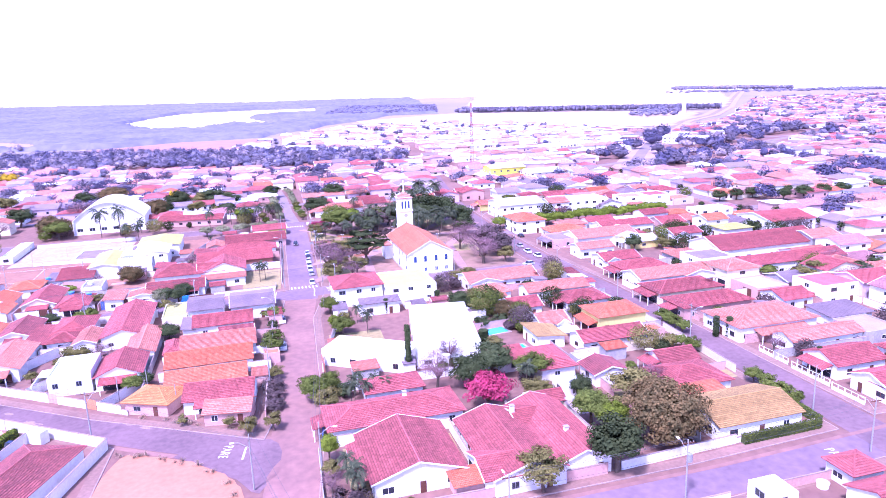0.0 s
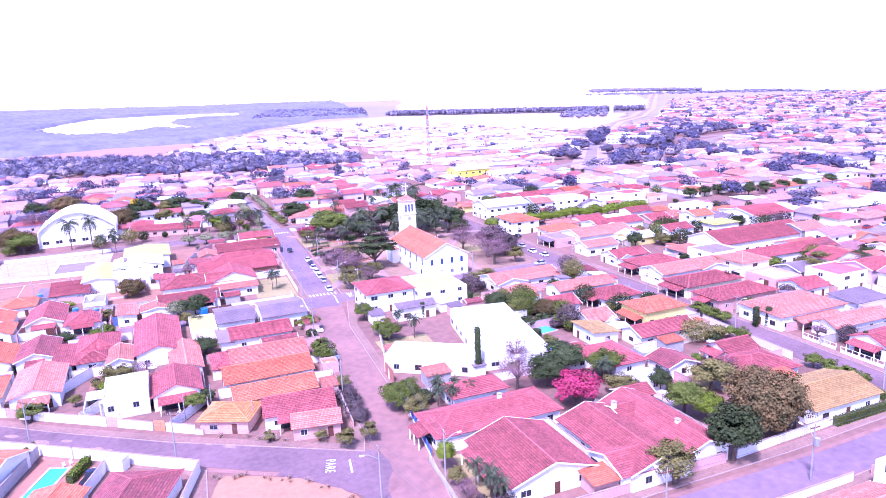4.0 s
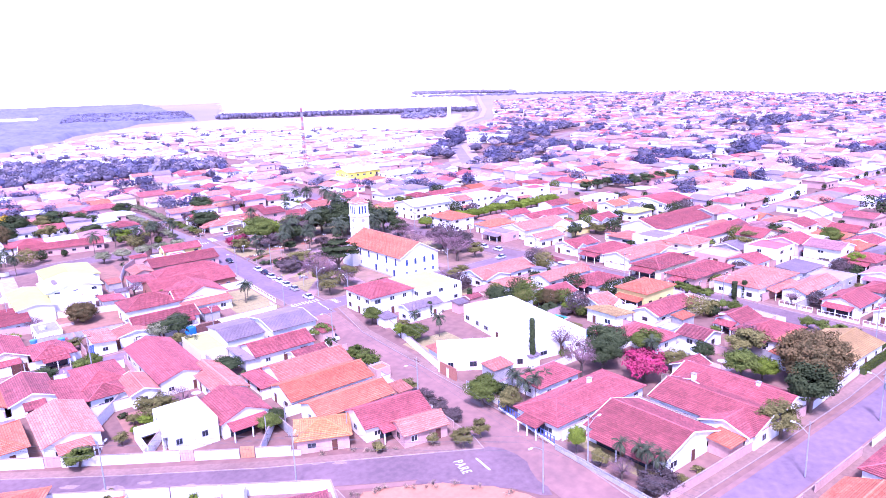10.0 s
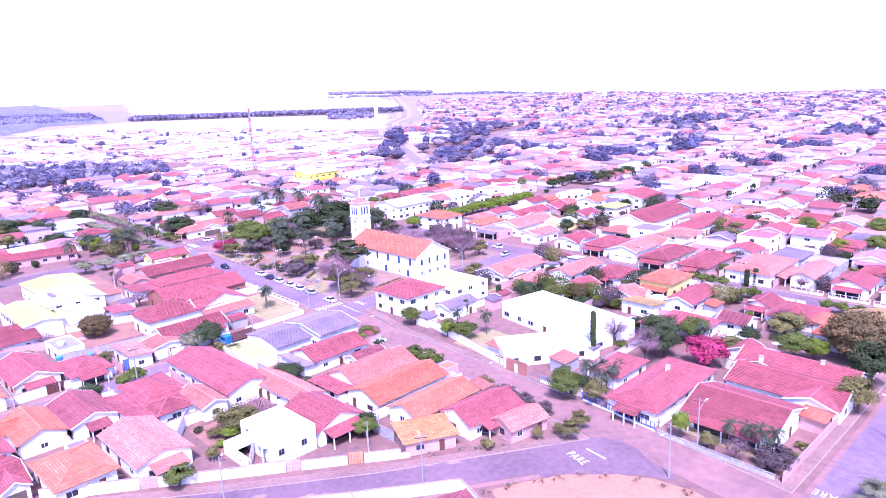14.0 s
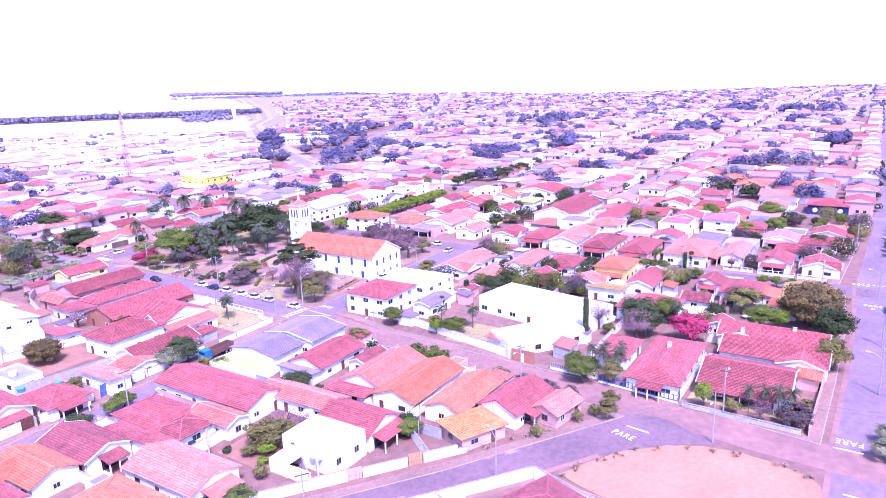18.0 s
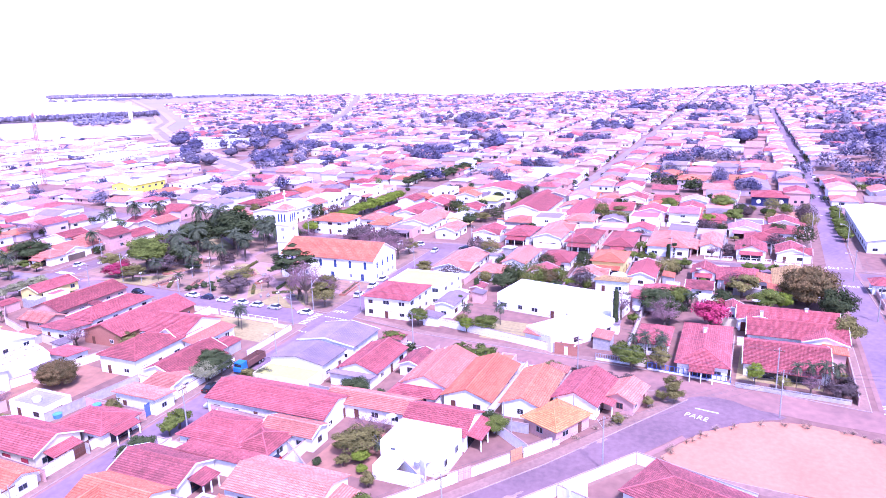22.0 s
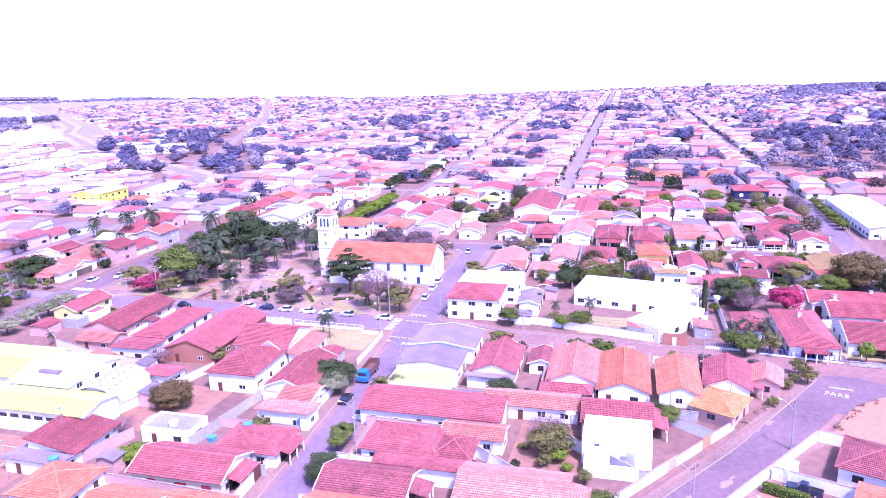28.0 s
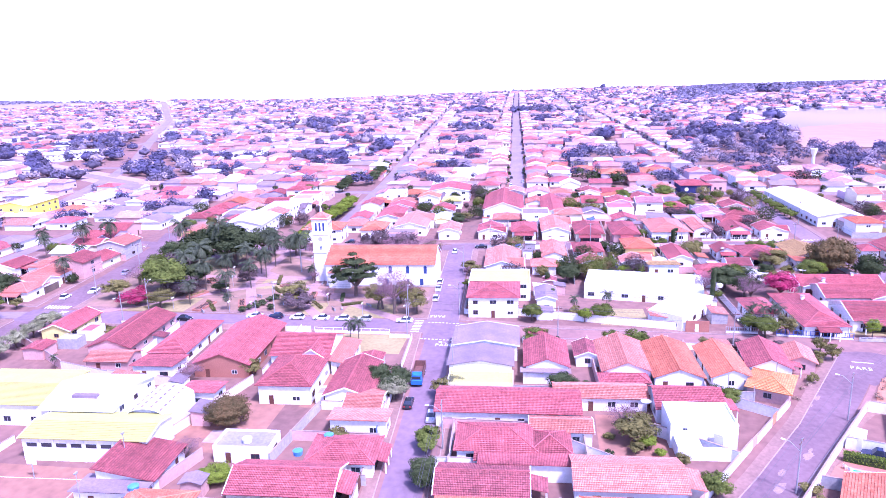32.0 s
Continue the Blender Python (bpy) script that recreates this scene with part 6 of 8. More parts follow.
def sheet(name, outline, step, material, label, category, holes=(), rough=0.0, high=0.6, kind="structure"):
    """A cover laid over the rolling ground inside an outline: a field, or with rough > 0 the lumpy canopy of a wood."""
    xs, ys = [p[0] for p in outline], [p[1] for p in outline]
    gx, gy = np.meshgrid(np.arange(min(xs), max(xs) + step, step), np.arange(min(ys), max(ys) + step, step), indexing="ij")
    cx, cy = (gx[:-1, :-1] + gx[1:, 1:]) / 2, (gy[:-1, :-1] + gy[1:, 1:]) / 2
    keep = within(cx, cy, outline)
    for q in holes:
        keep &= ~within(cx, cy, q)
    z = hill(gx, gy)
    cover = np.full(gx.shape, high)
    if rough:
        lump = rng.random(gx.shape)
        wide = rng.random((gx.shape[0] // 5 + 2, gx.shape[1] // 5 + 2))
        wide = np.kron(wide, np.ones((5, 5)))[:gx.shape[0], :gx.shape[1]]
        cover = cover + rough * (lump - 0.5) + rough * 0.7 * (wide - 0.5)
        gx = gx + (rng.random(gx.shape) - 0.5) * step * 0.7
        gy = gy + (rng.random(gy.shape) - 0.5) * step * 0.7
    pad = np.pad(keep, 1)
    whole = pad[:-1, :-1] & pad[1:, :-1] & pad[:-1, 1:] & pad[1:, 1:]
    z = z + np.where(whole, cover, -0.5 if rough else cover)
    v = np.stack([gx, gy, z], axis=-1).reshape(-1, 3)
    idx = np.arange(gx.size).reshape(gx.shape)
    f = np.stack([idx[:-1, :-1][keep], idx[1:, :-1][keep], idx[1:, 1:][keep], idx[:-1, 1:][keep]], axis=-1)
    used, inv = np.unique(f, return_inverse=True)
    me = bpy.data.meshes.new(name)
    me.from_pydata(v[used].tolist(), [], inv.reshape(f.shape).tolist())
    me.materials.append(material)
    me.polygons.foreach_set("use_smooth", [True] * len(me.polygons))
    return tagged(new(name, me), label, category, kind=kind)


# lilac-blue of the canopy is distance haze put into its colour
CANOPY = mat("haze_tinted_canopy", (0.20, 0.187, 0.275), (0.13, 0.123, 0.19), grain=0.07, stain=0.009, coords="World", rough=1.0, spec=0.05)
sheet("hill_woods", HILLS, 6.5, CANOPY, "low hill woodland with haze tinted into its canopy", "woods", (PALE, ROSE), 3.4, 5.0, "stuff")
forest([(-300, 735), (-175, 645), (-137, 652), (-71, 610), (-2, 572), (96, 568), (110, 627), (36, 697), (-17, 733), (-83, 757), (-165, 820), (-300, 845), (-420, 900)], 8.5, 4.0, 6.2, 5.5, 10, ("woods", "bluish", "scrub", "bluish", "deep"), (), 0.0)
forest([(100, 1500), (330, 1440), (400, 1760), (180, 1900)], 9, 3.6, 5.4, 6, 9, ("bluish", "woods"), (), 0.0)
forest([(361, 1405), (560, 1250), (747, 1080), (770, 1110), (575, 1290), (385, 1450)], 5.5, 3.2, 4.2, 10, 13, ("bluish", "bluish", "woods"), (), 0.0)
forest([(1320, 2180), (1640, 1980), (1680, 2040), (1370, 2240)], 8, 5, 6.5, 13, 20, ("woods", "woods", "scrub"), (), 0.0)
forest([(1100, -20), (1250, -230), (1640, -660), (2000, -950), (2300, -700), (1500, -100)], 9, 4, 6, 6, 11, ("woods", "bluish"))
# trees in the back yards of the nearer blocks
for x0, y0, x1, y1, n in ((122, 98, 194, 270, 170), (106, 290, 200, 352, 60), (10, 338, 104, 378, 30), (-150, 330, -6, 380, 60), (10, 0, 90, 64, 20), (104, 40, 190, 84, 30), (40, 124, 82, 206, 50), (95, 104, 120, 212, 26)):
    for q in range(n):
        x, y = random.uniform(x0, x1), random.uniform(y0, y1)
        r = random.uniform(1.5, 4.4) if q % 3 else random.uniform(1.2, 2.2)
        if all(abs(x - a) > c / 2 + r * 0.5 or abs(y - b) > e / 2 + r * 0.5 for a, b, c, e in BODIES) and not any(near((x, y), road, 6) for road in ROADS):
            m, h = int(300 + 300 * r), r * random.uniform(1.2, 1.8)
            d = rng.normal(size=(m, 3))
            d /= np.linalg.norm(d, axis=1)[:, None]
            d *= (0.55 + 0.5 * rng.random(m))[:, None]
            leaf_far[random.choice(("dark", "green", "dark", "dusk", "dusk", "olive"))].append(np.column_stack([x + d[:, 0] * r, y + d[:, 1] * r, 0.2 + h * 0.62 + d[:, 2] * h * 0.5, np.full(m, 0.34), d]))
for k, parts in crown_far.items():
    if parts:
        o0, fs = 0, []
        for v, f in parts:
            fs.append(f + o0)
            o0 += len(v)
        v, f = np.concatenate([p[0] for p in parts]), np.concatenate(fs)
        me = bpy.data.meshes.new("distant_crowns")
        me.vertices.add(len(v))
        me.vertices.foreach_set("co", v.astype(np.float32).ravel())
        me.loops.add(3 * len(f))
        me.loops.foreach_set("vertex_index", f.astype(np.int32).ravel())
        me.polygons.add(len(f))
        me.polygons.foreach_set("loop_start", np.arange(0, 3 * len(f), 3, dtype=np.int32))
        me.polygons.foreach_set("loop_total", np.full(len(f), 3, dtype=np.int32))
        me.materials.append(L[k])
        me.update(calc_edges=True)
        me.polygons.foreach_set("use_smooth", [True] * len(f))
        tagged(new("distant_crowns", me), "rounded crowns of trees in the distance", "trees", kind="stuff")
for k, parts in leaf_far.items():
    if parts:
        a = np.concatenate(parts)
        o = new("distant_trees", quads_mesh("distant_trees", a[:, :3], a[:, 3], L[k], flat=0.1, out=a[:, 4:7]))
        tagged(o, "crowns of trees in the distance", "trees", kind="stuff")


# open fields, a sheet each on the rolling ground
def field(name, pts, a, b, label, step=22):
    m = mat(name + "_soil", a, b, grain=0.05, stain=0.004, coords="World", rough=1.0)
    return sheet(name, pts, step, m, label, "field")


field("field_stubble", [(130, 1215), (265, 1115), (400, 830), (470, 790), (620, 960), (690, 1050), (560, 1240), (360, 1395), (150, 1290)], (0.46, 0.33, 0.27), (0.38, 0.27, 0.22), "pale stubble field beyond the houses", 14)
field("field_pale", PALE, (0.66, 0.56, 0.44), (0.55, 0.45, 0.35), "pale bare field among woods", 12)
field("field_far", [(790, 1140), (1000, 1420), (1500, 2200), (700, 2400), (400, 1470), (585, 1300)], (0.60, 0.50, 0.42), (0.52, 0.42, 0.35), "wide pale field towards the horizon")
field("field_rose", ROSE, (0.40, 0.26, 0.22), (0.33, 0.21, 0.18), "pinkish fallow field among woods", 10)
field("field_red", REDF, (0.36, 0.19, 0.16), (0.29, 0.15, 0.13), "ploughed red field at the town's edge", 8)
field("field_east", [(392, 4), (470, -24), (555, -50), (600, -130), (540, -150), (425, -85), (385, -60)], (0.36, 0.21, 0.17), (0.29, 0.17, 0.14), "bare pinkish field east of the town", 6)

# lattice mast
RUST = mat("faded_red_steel", (0.40, 0.16, 0.16), (0.30, 0.12, 0.125), rough=0.6)
mast = base("radio_mast", 146, 534, 0, 10, "faded red and white lattice radio mast", "mast")
HM = 46.0
for k in range(13):
    z0, z1 = HM * k / 13, HM * (k + 1) / 13
    w0, w1 = 1.15 - 0.75 * k / 13, 1.15 - 0.75 * (k + 1) / 13
    q = Geo()
    c0 = [(-w0, -w0, z0), (w0, -w0, z0), (w0, w0, z0), (-w0, w0, z0)]
    c1 = [(-w1, -w1, z1), (w1, -w1, z1), (w1, w1, z1), (-w1, w1, z1)]
    for i in range(4):
        j = (i + 1) % 4
        q.beam(c0[i], c1[i], 0.14, n=4)
        q.beam(c0[i], c1[j], 0.07, n=4)
        q.beam(c0[j], c1[i], 0.07, n=4)
        q.beam(c1[i], c1[j], 0.07, n=4)
    put("lattice_section", q, CONC if k % 2 else RUST, mast)
put("antenna", Geo().beam((0, 0, HM), (0, 0, HM + 5), 0.12, 0.05), STEEL, mast)
for k in range(3):
    put("dish", Geo().beam((0.6, -0.8, HM - 3 - 4 * k), (0.9, -1.3, HM - 3 - 4 * k), 0.5, 0.7, 10), W["white"], mast)
wt = base("water_tower", 647, 1034, 0, 0, "tall white cylindrical water tower", "tower")
put("shaft", Geo().beam((0, 0, 0), (0, 0, 24), 3.2, 3.2, 14), W["white"], wt)
put("tank", Geo().beam((0, 0, 24), (0, 0, 31), 4.4, 4.4, 16), W["white"], wt)
wt = base("water_tower", 275, 32, 0, 0, "white goblet-shaped water tower", "tower")
put("shaft", Geo().beam((0, 0, 0), (0, 0, 9), 0.9, 0.9, 12), W["white"], wt)
put("tank", Geo().beam((0, 0, 9), (0, 0, 13), 1.0, 2.0, 14), W["white"], wt)

# white glowing ring added behind everything, standing in for haze and sky
haze = bpy.data.materials.new("glowing_haze_ring")
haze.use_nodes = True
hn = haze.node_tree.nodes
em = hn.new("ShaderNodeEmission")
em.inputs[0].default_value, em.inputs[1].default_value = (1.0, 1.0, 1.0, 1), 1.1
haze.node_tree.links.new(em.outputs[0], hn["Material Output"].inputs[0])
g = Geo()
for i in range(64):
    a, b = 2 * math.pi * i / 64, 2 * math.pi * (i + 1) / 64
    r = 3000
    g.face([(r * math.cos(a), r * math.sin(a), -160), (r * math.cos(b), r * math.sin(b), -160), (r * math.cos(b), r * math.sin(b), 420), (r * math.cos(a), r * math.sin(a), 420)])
tagged(put("backdrop", g, haze), "added glowing ring standing in for hazy sky", "sky", kind="structure")


# ---- walls, fences and gates ----
def gate(x0, y0, x1, y1, h=2.0, material=None, name="gate", label="solid metal driveway gate"):
    p, q = Vector((x0, y0, 0)), Vector((x1, y1, 0))
    ln = (q - p).length
    ob = base(name, *((p + q) / 2).xy, 0.13, math.degrees(math.atan2(y1 - y0, x1 - x0)), label, "gate", "gates")
    n = max(3, int(ln / 0.45))
    for i in range(n):
        a = -ln / 2 + ln * i / n
        put("slat", Geo().box(a + 0.02, -0.03, 0.05, a + ln / n - 0.02, 0.03, h), material or WOOD, ob)
    put("rail", Geo().box(-ln / 2, -0.06, h * 0.45, ln / 2, -0.035, h * 0.52), STEEL, ob)
    return ob


def fence(x0, y0, x1, y1, h=1.6, material=None, step=0.8, label="metal railing fence on a low wall", foot=0.5, wall="white"):
    p, q = Vector((x0, y0, 0)), Vector((x1, y1, 0))
    ln = (q - p).length
    ob = base("fence", *((p + q) / 2).xy, 0.13, math.degrees(math.atan2(y1 - y0, x1 - x0)), label, "fence", "fences")
    put("footing", Geo().box(-ln / 2, -0.1, 0, ln / 2, 0.1, foot), W[wall], ob)
    n = max(2, int(ln / step))
    for i in range(n + 1):
        a = -ln / 2 + ln * i / n
        put("post", Geo().box(a - 0.07, -0.07, foot, a + 0.07, 0.07, h), material or W["white"], ob)
    for z in (foot + 0.15, h - 0.12):
        put("rail", Geo().box(-ln / 2, -0.04, z, ln / 2, 0.04, z + 0.08), material or W["white"], ob)
    return ob


def slant(s, out=0.0):
    """A point along the inner edge of the pavement of the slanting street."""
    return (-27 - 0.832 * s + 0.555 * out, 134.6 + 0.555 * s + 0.832 * out)


def slant_wall(a, b, h, wall="white"):
    return lot_wall(*slant(a), *slant(b), h, wall)


slant_wall(11.5, 13.0, 1.2)
slant_wall(13.1, 19.2, 2.0)
gate(*slant(19.4), *slant(21.8), 2.2, W["orange"], label="ochre driveway gate in a white wall")
slant_wall(22.0, 29.6, 1.9)
gate(*slant(29.7), *slant(32.0), 2.1, W["pink"], label="salmon driveway gate in a white wall")
slant_wall(32.1, 38.0, 2.2)
slant_wall(38.1, 52.0, 2.0)
gate(*slant(52.1), *slant(55.0), 2.1, W["pink"], label="salmon driveway gate in a white wall")
slant_wall(55.1, 70.0, 2.2)
cp = base("carport", -51.9, 159.4, 0.14, -33.7, "white open carport with a flat roof slab beside the house", "carport")
put("roof_slab", Geo().box(-1.7, -3.4, 2.8, 1.7, 3.4, 3.1), W["white"], cp)
put("side_wall", Geo().box(-1.7, -3.4, 0, -1.5, 3.4, 2.79), W["white"], cp)
put("back_wall", Geo().box(-1.49, 3.2, 0, 1.7, 3.4, 2.79), W["grey"], cp)
lot_wall(-33.2, 142.6, -27.6, 152.4, 2.2, "grey")
lot_wall(*slant(18.3), *slant(18.3, 12.0), 2.2)
lot_wall(*slant(38.0), *slant(38.0, 20.0), 2.4)
lot_wall(*slant(52.0), *slant(52.0, 24.0), 2.4)
# the walled corner house by the sand
lot_wall(-37.6, 127.6, -42.6, 109.4, 2.3)
lot_wall(-37.6, 127.8, -58.0, 141.6, 2.2)
lot_wall(-58.2, 141.7, -86.0, 160.0, 2.2)
lot_wall(-51.6, 136.8, -56.2, 122.0, 2.3)
lot_wall(-64.0, 145.0, -67.6, 131.0, 2.2, "grey")
for x, y, k, h, r in ((-50, 169, "shrub", 1.2, 1.2), (-57, 172, "olive", 2.2, 1.4), (-48, 168, "shrub", 1.0, 1.0), (-57.5, 168, "bright", 1.4, 1.0), (-44.5, 171.5, "lilac", 2.4, 1.6), (-52, 176, "shrub", 1.0, 1.2), (-58, 176.5, "darkshrub", 1.0, 1.0)):
    plant(k, x, y, h, r)
house(-50.6, 134.4, 3.6, 1.8, 2.6, "flat", 0, "white", "white", turn=-33, wins=False, name="gatehouse", label="small white porch roof over a garden gate")
hedge(-57.6, 132.4, -55.4, 138.6, 1.5, 1.3, "bright")
# dividing walls of the lots
for x0, y0, x1, y1 in ((-34.6, 176.6, -8.0, 177.8), (-33.6, 166.2, -9.4, 166.6), (-33.0, 155.8, -9.4, 156.0), (-31.0, 146.4, -10.4, 146.2), (-35.2, 147.0, -36.4, 200.0), (-40.0, 181.6, -63.0, 180.2), (-51.4, 181.0, -51.4, 206.0), (-63.6, 181.0, -64.2, 206.4), (-76.6, 181.0, -77.0, 206.2),
                       (22.1, 98.9, 21.5, 116.1), (34.1, 99.1, 33.3, 120.1), (1.1, 116.1, 21.7, 116.7), (44.3, 99.5, 43.3, 119.5), (1.7, 138.1, 39.7, 139.9), (55.3, 119.5, 52.0, 163.0), (53.0, 149.4, 84.0, 151.2), (53.0, 164.6, 84.0, 166.6), (37.0, 164.0, 53.0, 165.0), (39.0, 179.0, 84.0, 181.0), (60.3, 98.5, 59.7, 119.5), (42.2, 194.0, 82.0, 195.2), (55.7, 139.1, 83.0, 140.2), (59.7, 122.9, 83.0, 124.0),
                       (-61.0, 256.0, -36.0, 249.6), (-66.6, 233.6, -46.6, 231.2), (-18.0, 320.4, -33.0, 297.4), (-33.0, 297.4, -37.0, 283.0), (-37.0, 283.0, -40.0, 262.0), (-58.0, 216.4, -58.4, 233.0), (-71.0, 215.6, -71.4, 234.0), (-46.4, 217.8, -46.4, 231.0), (-6.0, 249.4, -34.0, 248.2), (-6.0, 266.8, -30.0, 266.0), (-6.0, 283.0, -30.0, 282.0), (-80.0, 214.6, -80.0, 250.0), (-80.0, 250.0, -66.0, 246.0),
                       (107.0, 110.8, 121.0, 111.2), (96.0, 125.6, 122.0, 126.0), (96.0, 135.2, 123.0, 135.6), (96.0, 151.4, 123.0, 152.0), (96.0, 165.6, 123.0, 166.0), (96.0, 178.6, 125.0, 179.0), (96.0, 191.0, 123.0, 191.6), (96.0, 203.0, 119.0, 203.4)):
    lot_wall(x0, y0, x1, y1, random.uniform(1.9, 2.5), random.choice(("white", "white", "cream", "pink", "grey")))
# street fronts
for a, b, h, w in ((132, 138.5, 1.4, "pink"), (139, 145.6, 1.8, "white"), (147, 155.4, 1.8, "white"), (156.4, 166, 2.0, "white"), (167, 176.4, 1.8, "white"), (178, 184, 1.6, "pink"), (185, 193, 1.8, "white"), (220.8, 226, 1.2, "white")):
    lot_wall(-10.6 + (a - 130) * 0.03, a, -10.6 + (b - 130) * 0.03, b, h, w)
fence(-5.8, 226.4, -5.7, 246.0, 1.5, step=2.4, label="white front fence with square posts")
lot_wall(-5.7, 247.0, -5.5, 262.0, 1.8)
lot_wall(-5.5, 263.0, -5.3, 281.0, 1.7, "pink")
lot_wall(-5.3, 284.0, -5.2, 300.0, 1.7)
for a, b, h, w in ((-52, -62, 2.2, "white"), (-64, -66.5, 2.4, "white"), (-69, -77, 2.2, "white"), (-40, -50, 2.4, "white")):
    lot_wall(a, 206.4 + 0.055 * (a + 5), b, 206.4 + 0.055 * (b + 5), h, w)
gate(-66.6, 203.1, -68.9, 203.0, 2.1, WOOD)
for a, b, h, w in ((-8, -26, 1.6, "white"), (-30.5, -46, 1.8, "white"), (-47, -50, 2.6, "white"), (-59, -70, 2.0, "white"), (-73.5, -82, 2.2, "white")):
    lot_wall(a, 220.4 + 0.06 * (a + 5), b, 220.4 + 0.06 * (b + 5), h, w)
gate(-50.1, 217.7, -53.2, 217.5, 2.6, WOOD, label="maroon garage door in a white wall")
gate(-54.2, 217.4, -57.4, 217.2, 2.6, W["blue"], label="dark blue garage door in a white wall")
gate(-70.2, 216.5, -73.4, 216.3, 2.2, WOOD, label="maroon metal gate in a white wall")
fence(-1.0, 115.9, 0.6, 132.5, 1.7, W["blue"], 0.9, "blue painted metal fence along the pavement", 0.35)
fence(-2.0, 94.7, -1.7, 114.9, 1.1, W["grey"], 1.6, "low grey wall with a railing", 0.7, "grey")
lot_wall(1.5, 133.1, 1.6, 135.5, 2.0, "cream")
put("gate_wall", Geo().box(-0.1, -2.8, 0, 0.1, 2.8, 2.8), W["brick"], base("entrance_wall", 1.8, 150.6, 0.13, 2, "curved terracotta entrance wall of the school", "wall"))
fence(1.5, 136.5, 1.6, 143.9, 1.6, STEEL, 0.5)
lot_wall(1.6, 150.3, 10.7, 196.6, 2.2)
lot_wall(10.7, 196.8, 10.7, 209.2, 1.6)
lot_wall(10.9, 209.4, 37.1, 210.4, 1.8)
fence(23.1, 94.1, 29.3, 94.4, 1.4, step=0.7, label="white lattice wall along the pavement")
lot_wall(-1.9, 93.5, 22.9, 94.0, 1.7, "pink")
lot_wall(32.3, 94.5, 41.7, 94.9, 2.0, "pink")
lot_wall(44.1, 95.1, 66.0, 97.0, 1.8)
lot_wall(66.2, 97.1, 83.4, 98.8, 1.1)
for a, b in ((102.0, 109.5), (110.5, 120.5), (122, 130.6)):
    fence(96.6, a, 96.2, b, 1.5, step=1.3, label="white balustrade fence along the pavement")
fence(97.4, 136.0, 97.3, 150.0, 1.8, W["blue"], 0.9, "dark metal front fence")
for a, b in ((152, 164), (166, 177), (180, 188)):
    lot_wall(95.4 - (a - 150) * 0.06, a, 95.4 - (b - 150) * 0.06, b, 1.9, random.choice(("white", "pink")))
for a, b in ((122, 138), (140, 150), (152, 164), (167, 179), (182, 192), (196, 209)):
    lot_wall(84.0 - max(0, a - 150) * 0.07, a, 84.0 - max(0, b - 150) * 0.07, b, 1.9, random.choice(("white", "cream", "white")))
for a, b in ((1, 15), (19, 35), (39, 55), (59, 80)):
    lot_wall(a, 80.8 + a * 0.04, b, 80.8 + b * 0.04, 1.6, random.choice(("white", "pink", "cream")))

# ---- outbuildings and paved yards in the gaps ----
SHEDS = []
KEEP = [(-86, 304, 46, 42), (-46, 235, 22, 16), (-89, 279, 38, 46), (13, 173, 20, 22), (-12, 234, 13, 22), (-54, 172, 14, 12), (-38, 153, 9, 6), (-45, 300, 30, 34), (27, 129.5, 26, 14), (51, 101, 16, 14), (40, 93, 16, 9)]


def room(x, y, w, d, m=0.5):
    for a, b, c, e in BODIES + KEEP + SHEDS:
        if abs(x - a) < (w + c) / 2 + m and abs(y - b) < (d + e) / 2 + m:
            return False
    return True


CONCRETE = mat("yard_concrete", (0.44, 0.33, 0.32), (0.30, 0.22, 0.21), grain=0.8, stain=0.2, coords="World", rough=0.95)
for (x0, y0, x1, y1), n in (((-34, 130, -8, 206), 90), ((-92, 182, -37, 203), 90), ((-90, 221, -7, 316), 160), ((4, 100, 82, 206), 300), ((97, 103, 131, 214), 90)):
    for k in range(n):
        x, y = random.uniform(x0, x1), random.uniform(y0, y1)
        w, d = random.uniform(2.5, 6), random.uniform(2.5, 6)
        if y > 135 - 0.65 * (x + 27) or x > 5:
            if room(x, y, w, d):
                SHEDS.append((x, y, w, d))
                q = random.random()
                if q < 0.62:
                    house(x, y, w, d, random.uniform(2.4, 2.9), random.choice(("sx", "sy", "sx", "flat", "gx")), 0.5, random.choice(("red", "red", "pink", "orange", "fibre", "white", "dark")), random.choice(("white", "white", "pink", "grey")), 0.25, wins=False, name="outbuilding", label="small outbuilding in a back yard", group="outbuildings")
                elif q < 0.8:
                    tagged(put("paved_yard", Geo().box(x - w / 2, y - d / 2, 0, x + w / 2, y + d / 2, 0.16), random.choice((CONCRETE, GRASS, CONCRETE))), "paved back yard", "yard", kind="structure")
                else:
                    plant(random.choice(("shrub", "olive", "darkshrub", "broad")), x, y, random.uniform(1.4, 3.4), min(w, d) * 0.5)
# larger yards
def yard(x0, y0, x1, y1, m, label):
    tagged(put("yard", Geo().box(x0, y0, 0, x1, y1, 0.15), m), label, "yard", kind="structure")
TERRACE = mat("terracotta_terrace", (0.40, 0.17, 0.11), (0.31, 0.13, 0.09), grain=1.5, stain=0.2, coords="World")
poly("pool_terrace", [(-66.0, 132.0), (-64.4, 128.0), (-57.2, 127.6), (-53.2, 135.6), (-57.8, 140.6), (-63.2, 144.0)], 0.155, TERRACE, "terracotta tiled terrace round the pool", "terrace")
yard(-18.0, 221.5, -6.2, 247.0, GRASS, "dry grass of an empty corner lot")
yard(4.7, 161.5, 17.7, 173.5, GRASS, "small school lawn")
yard(-104.6, 286.6, -65.0, 321.0, CONCRETE, "pale paved terrace round the drained pool")
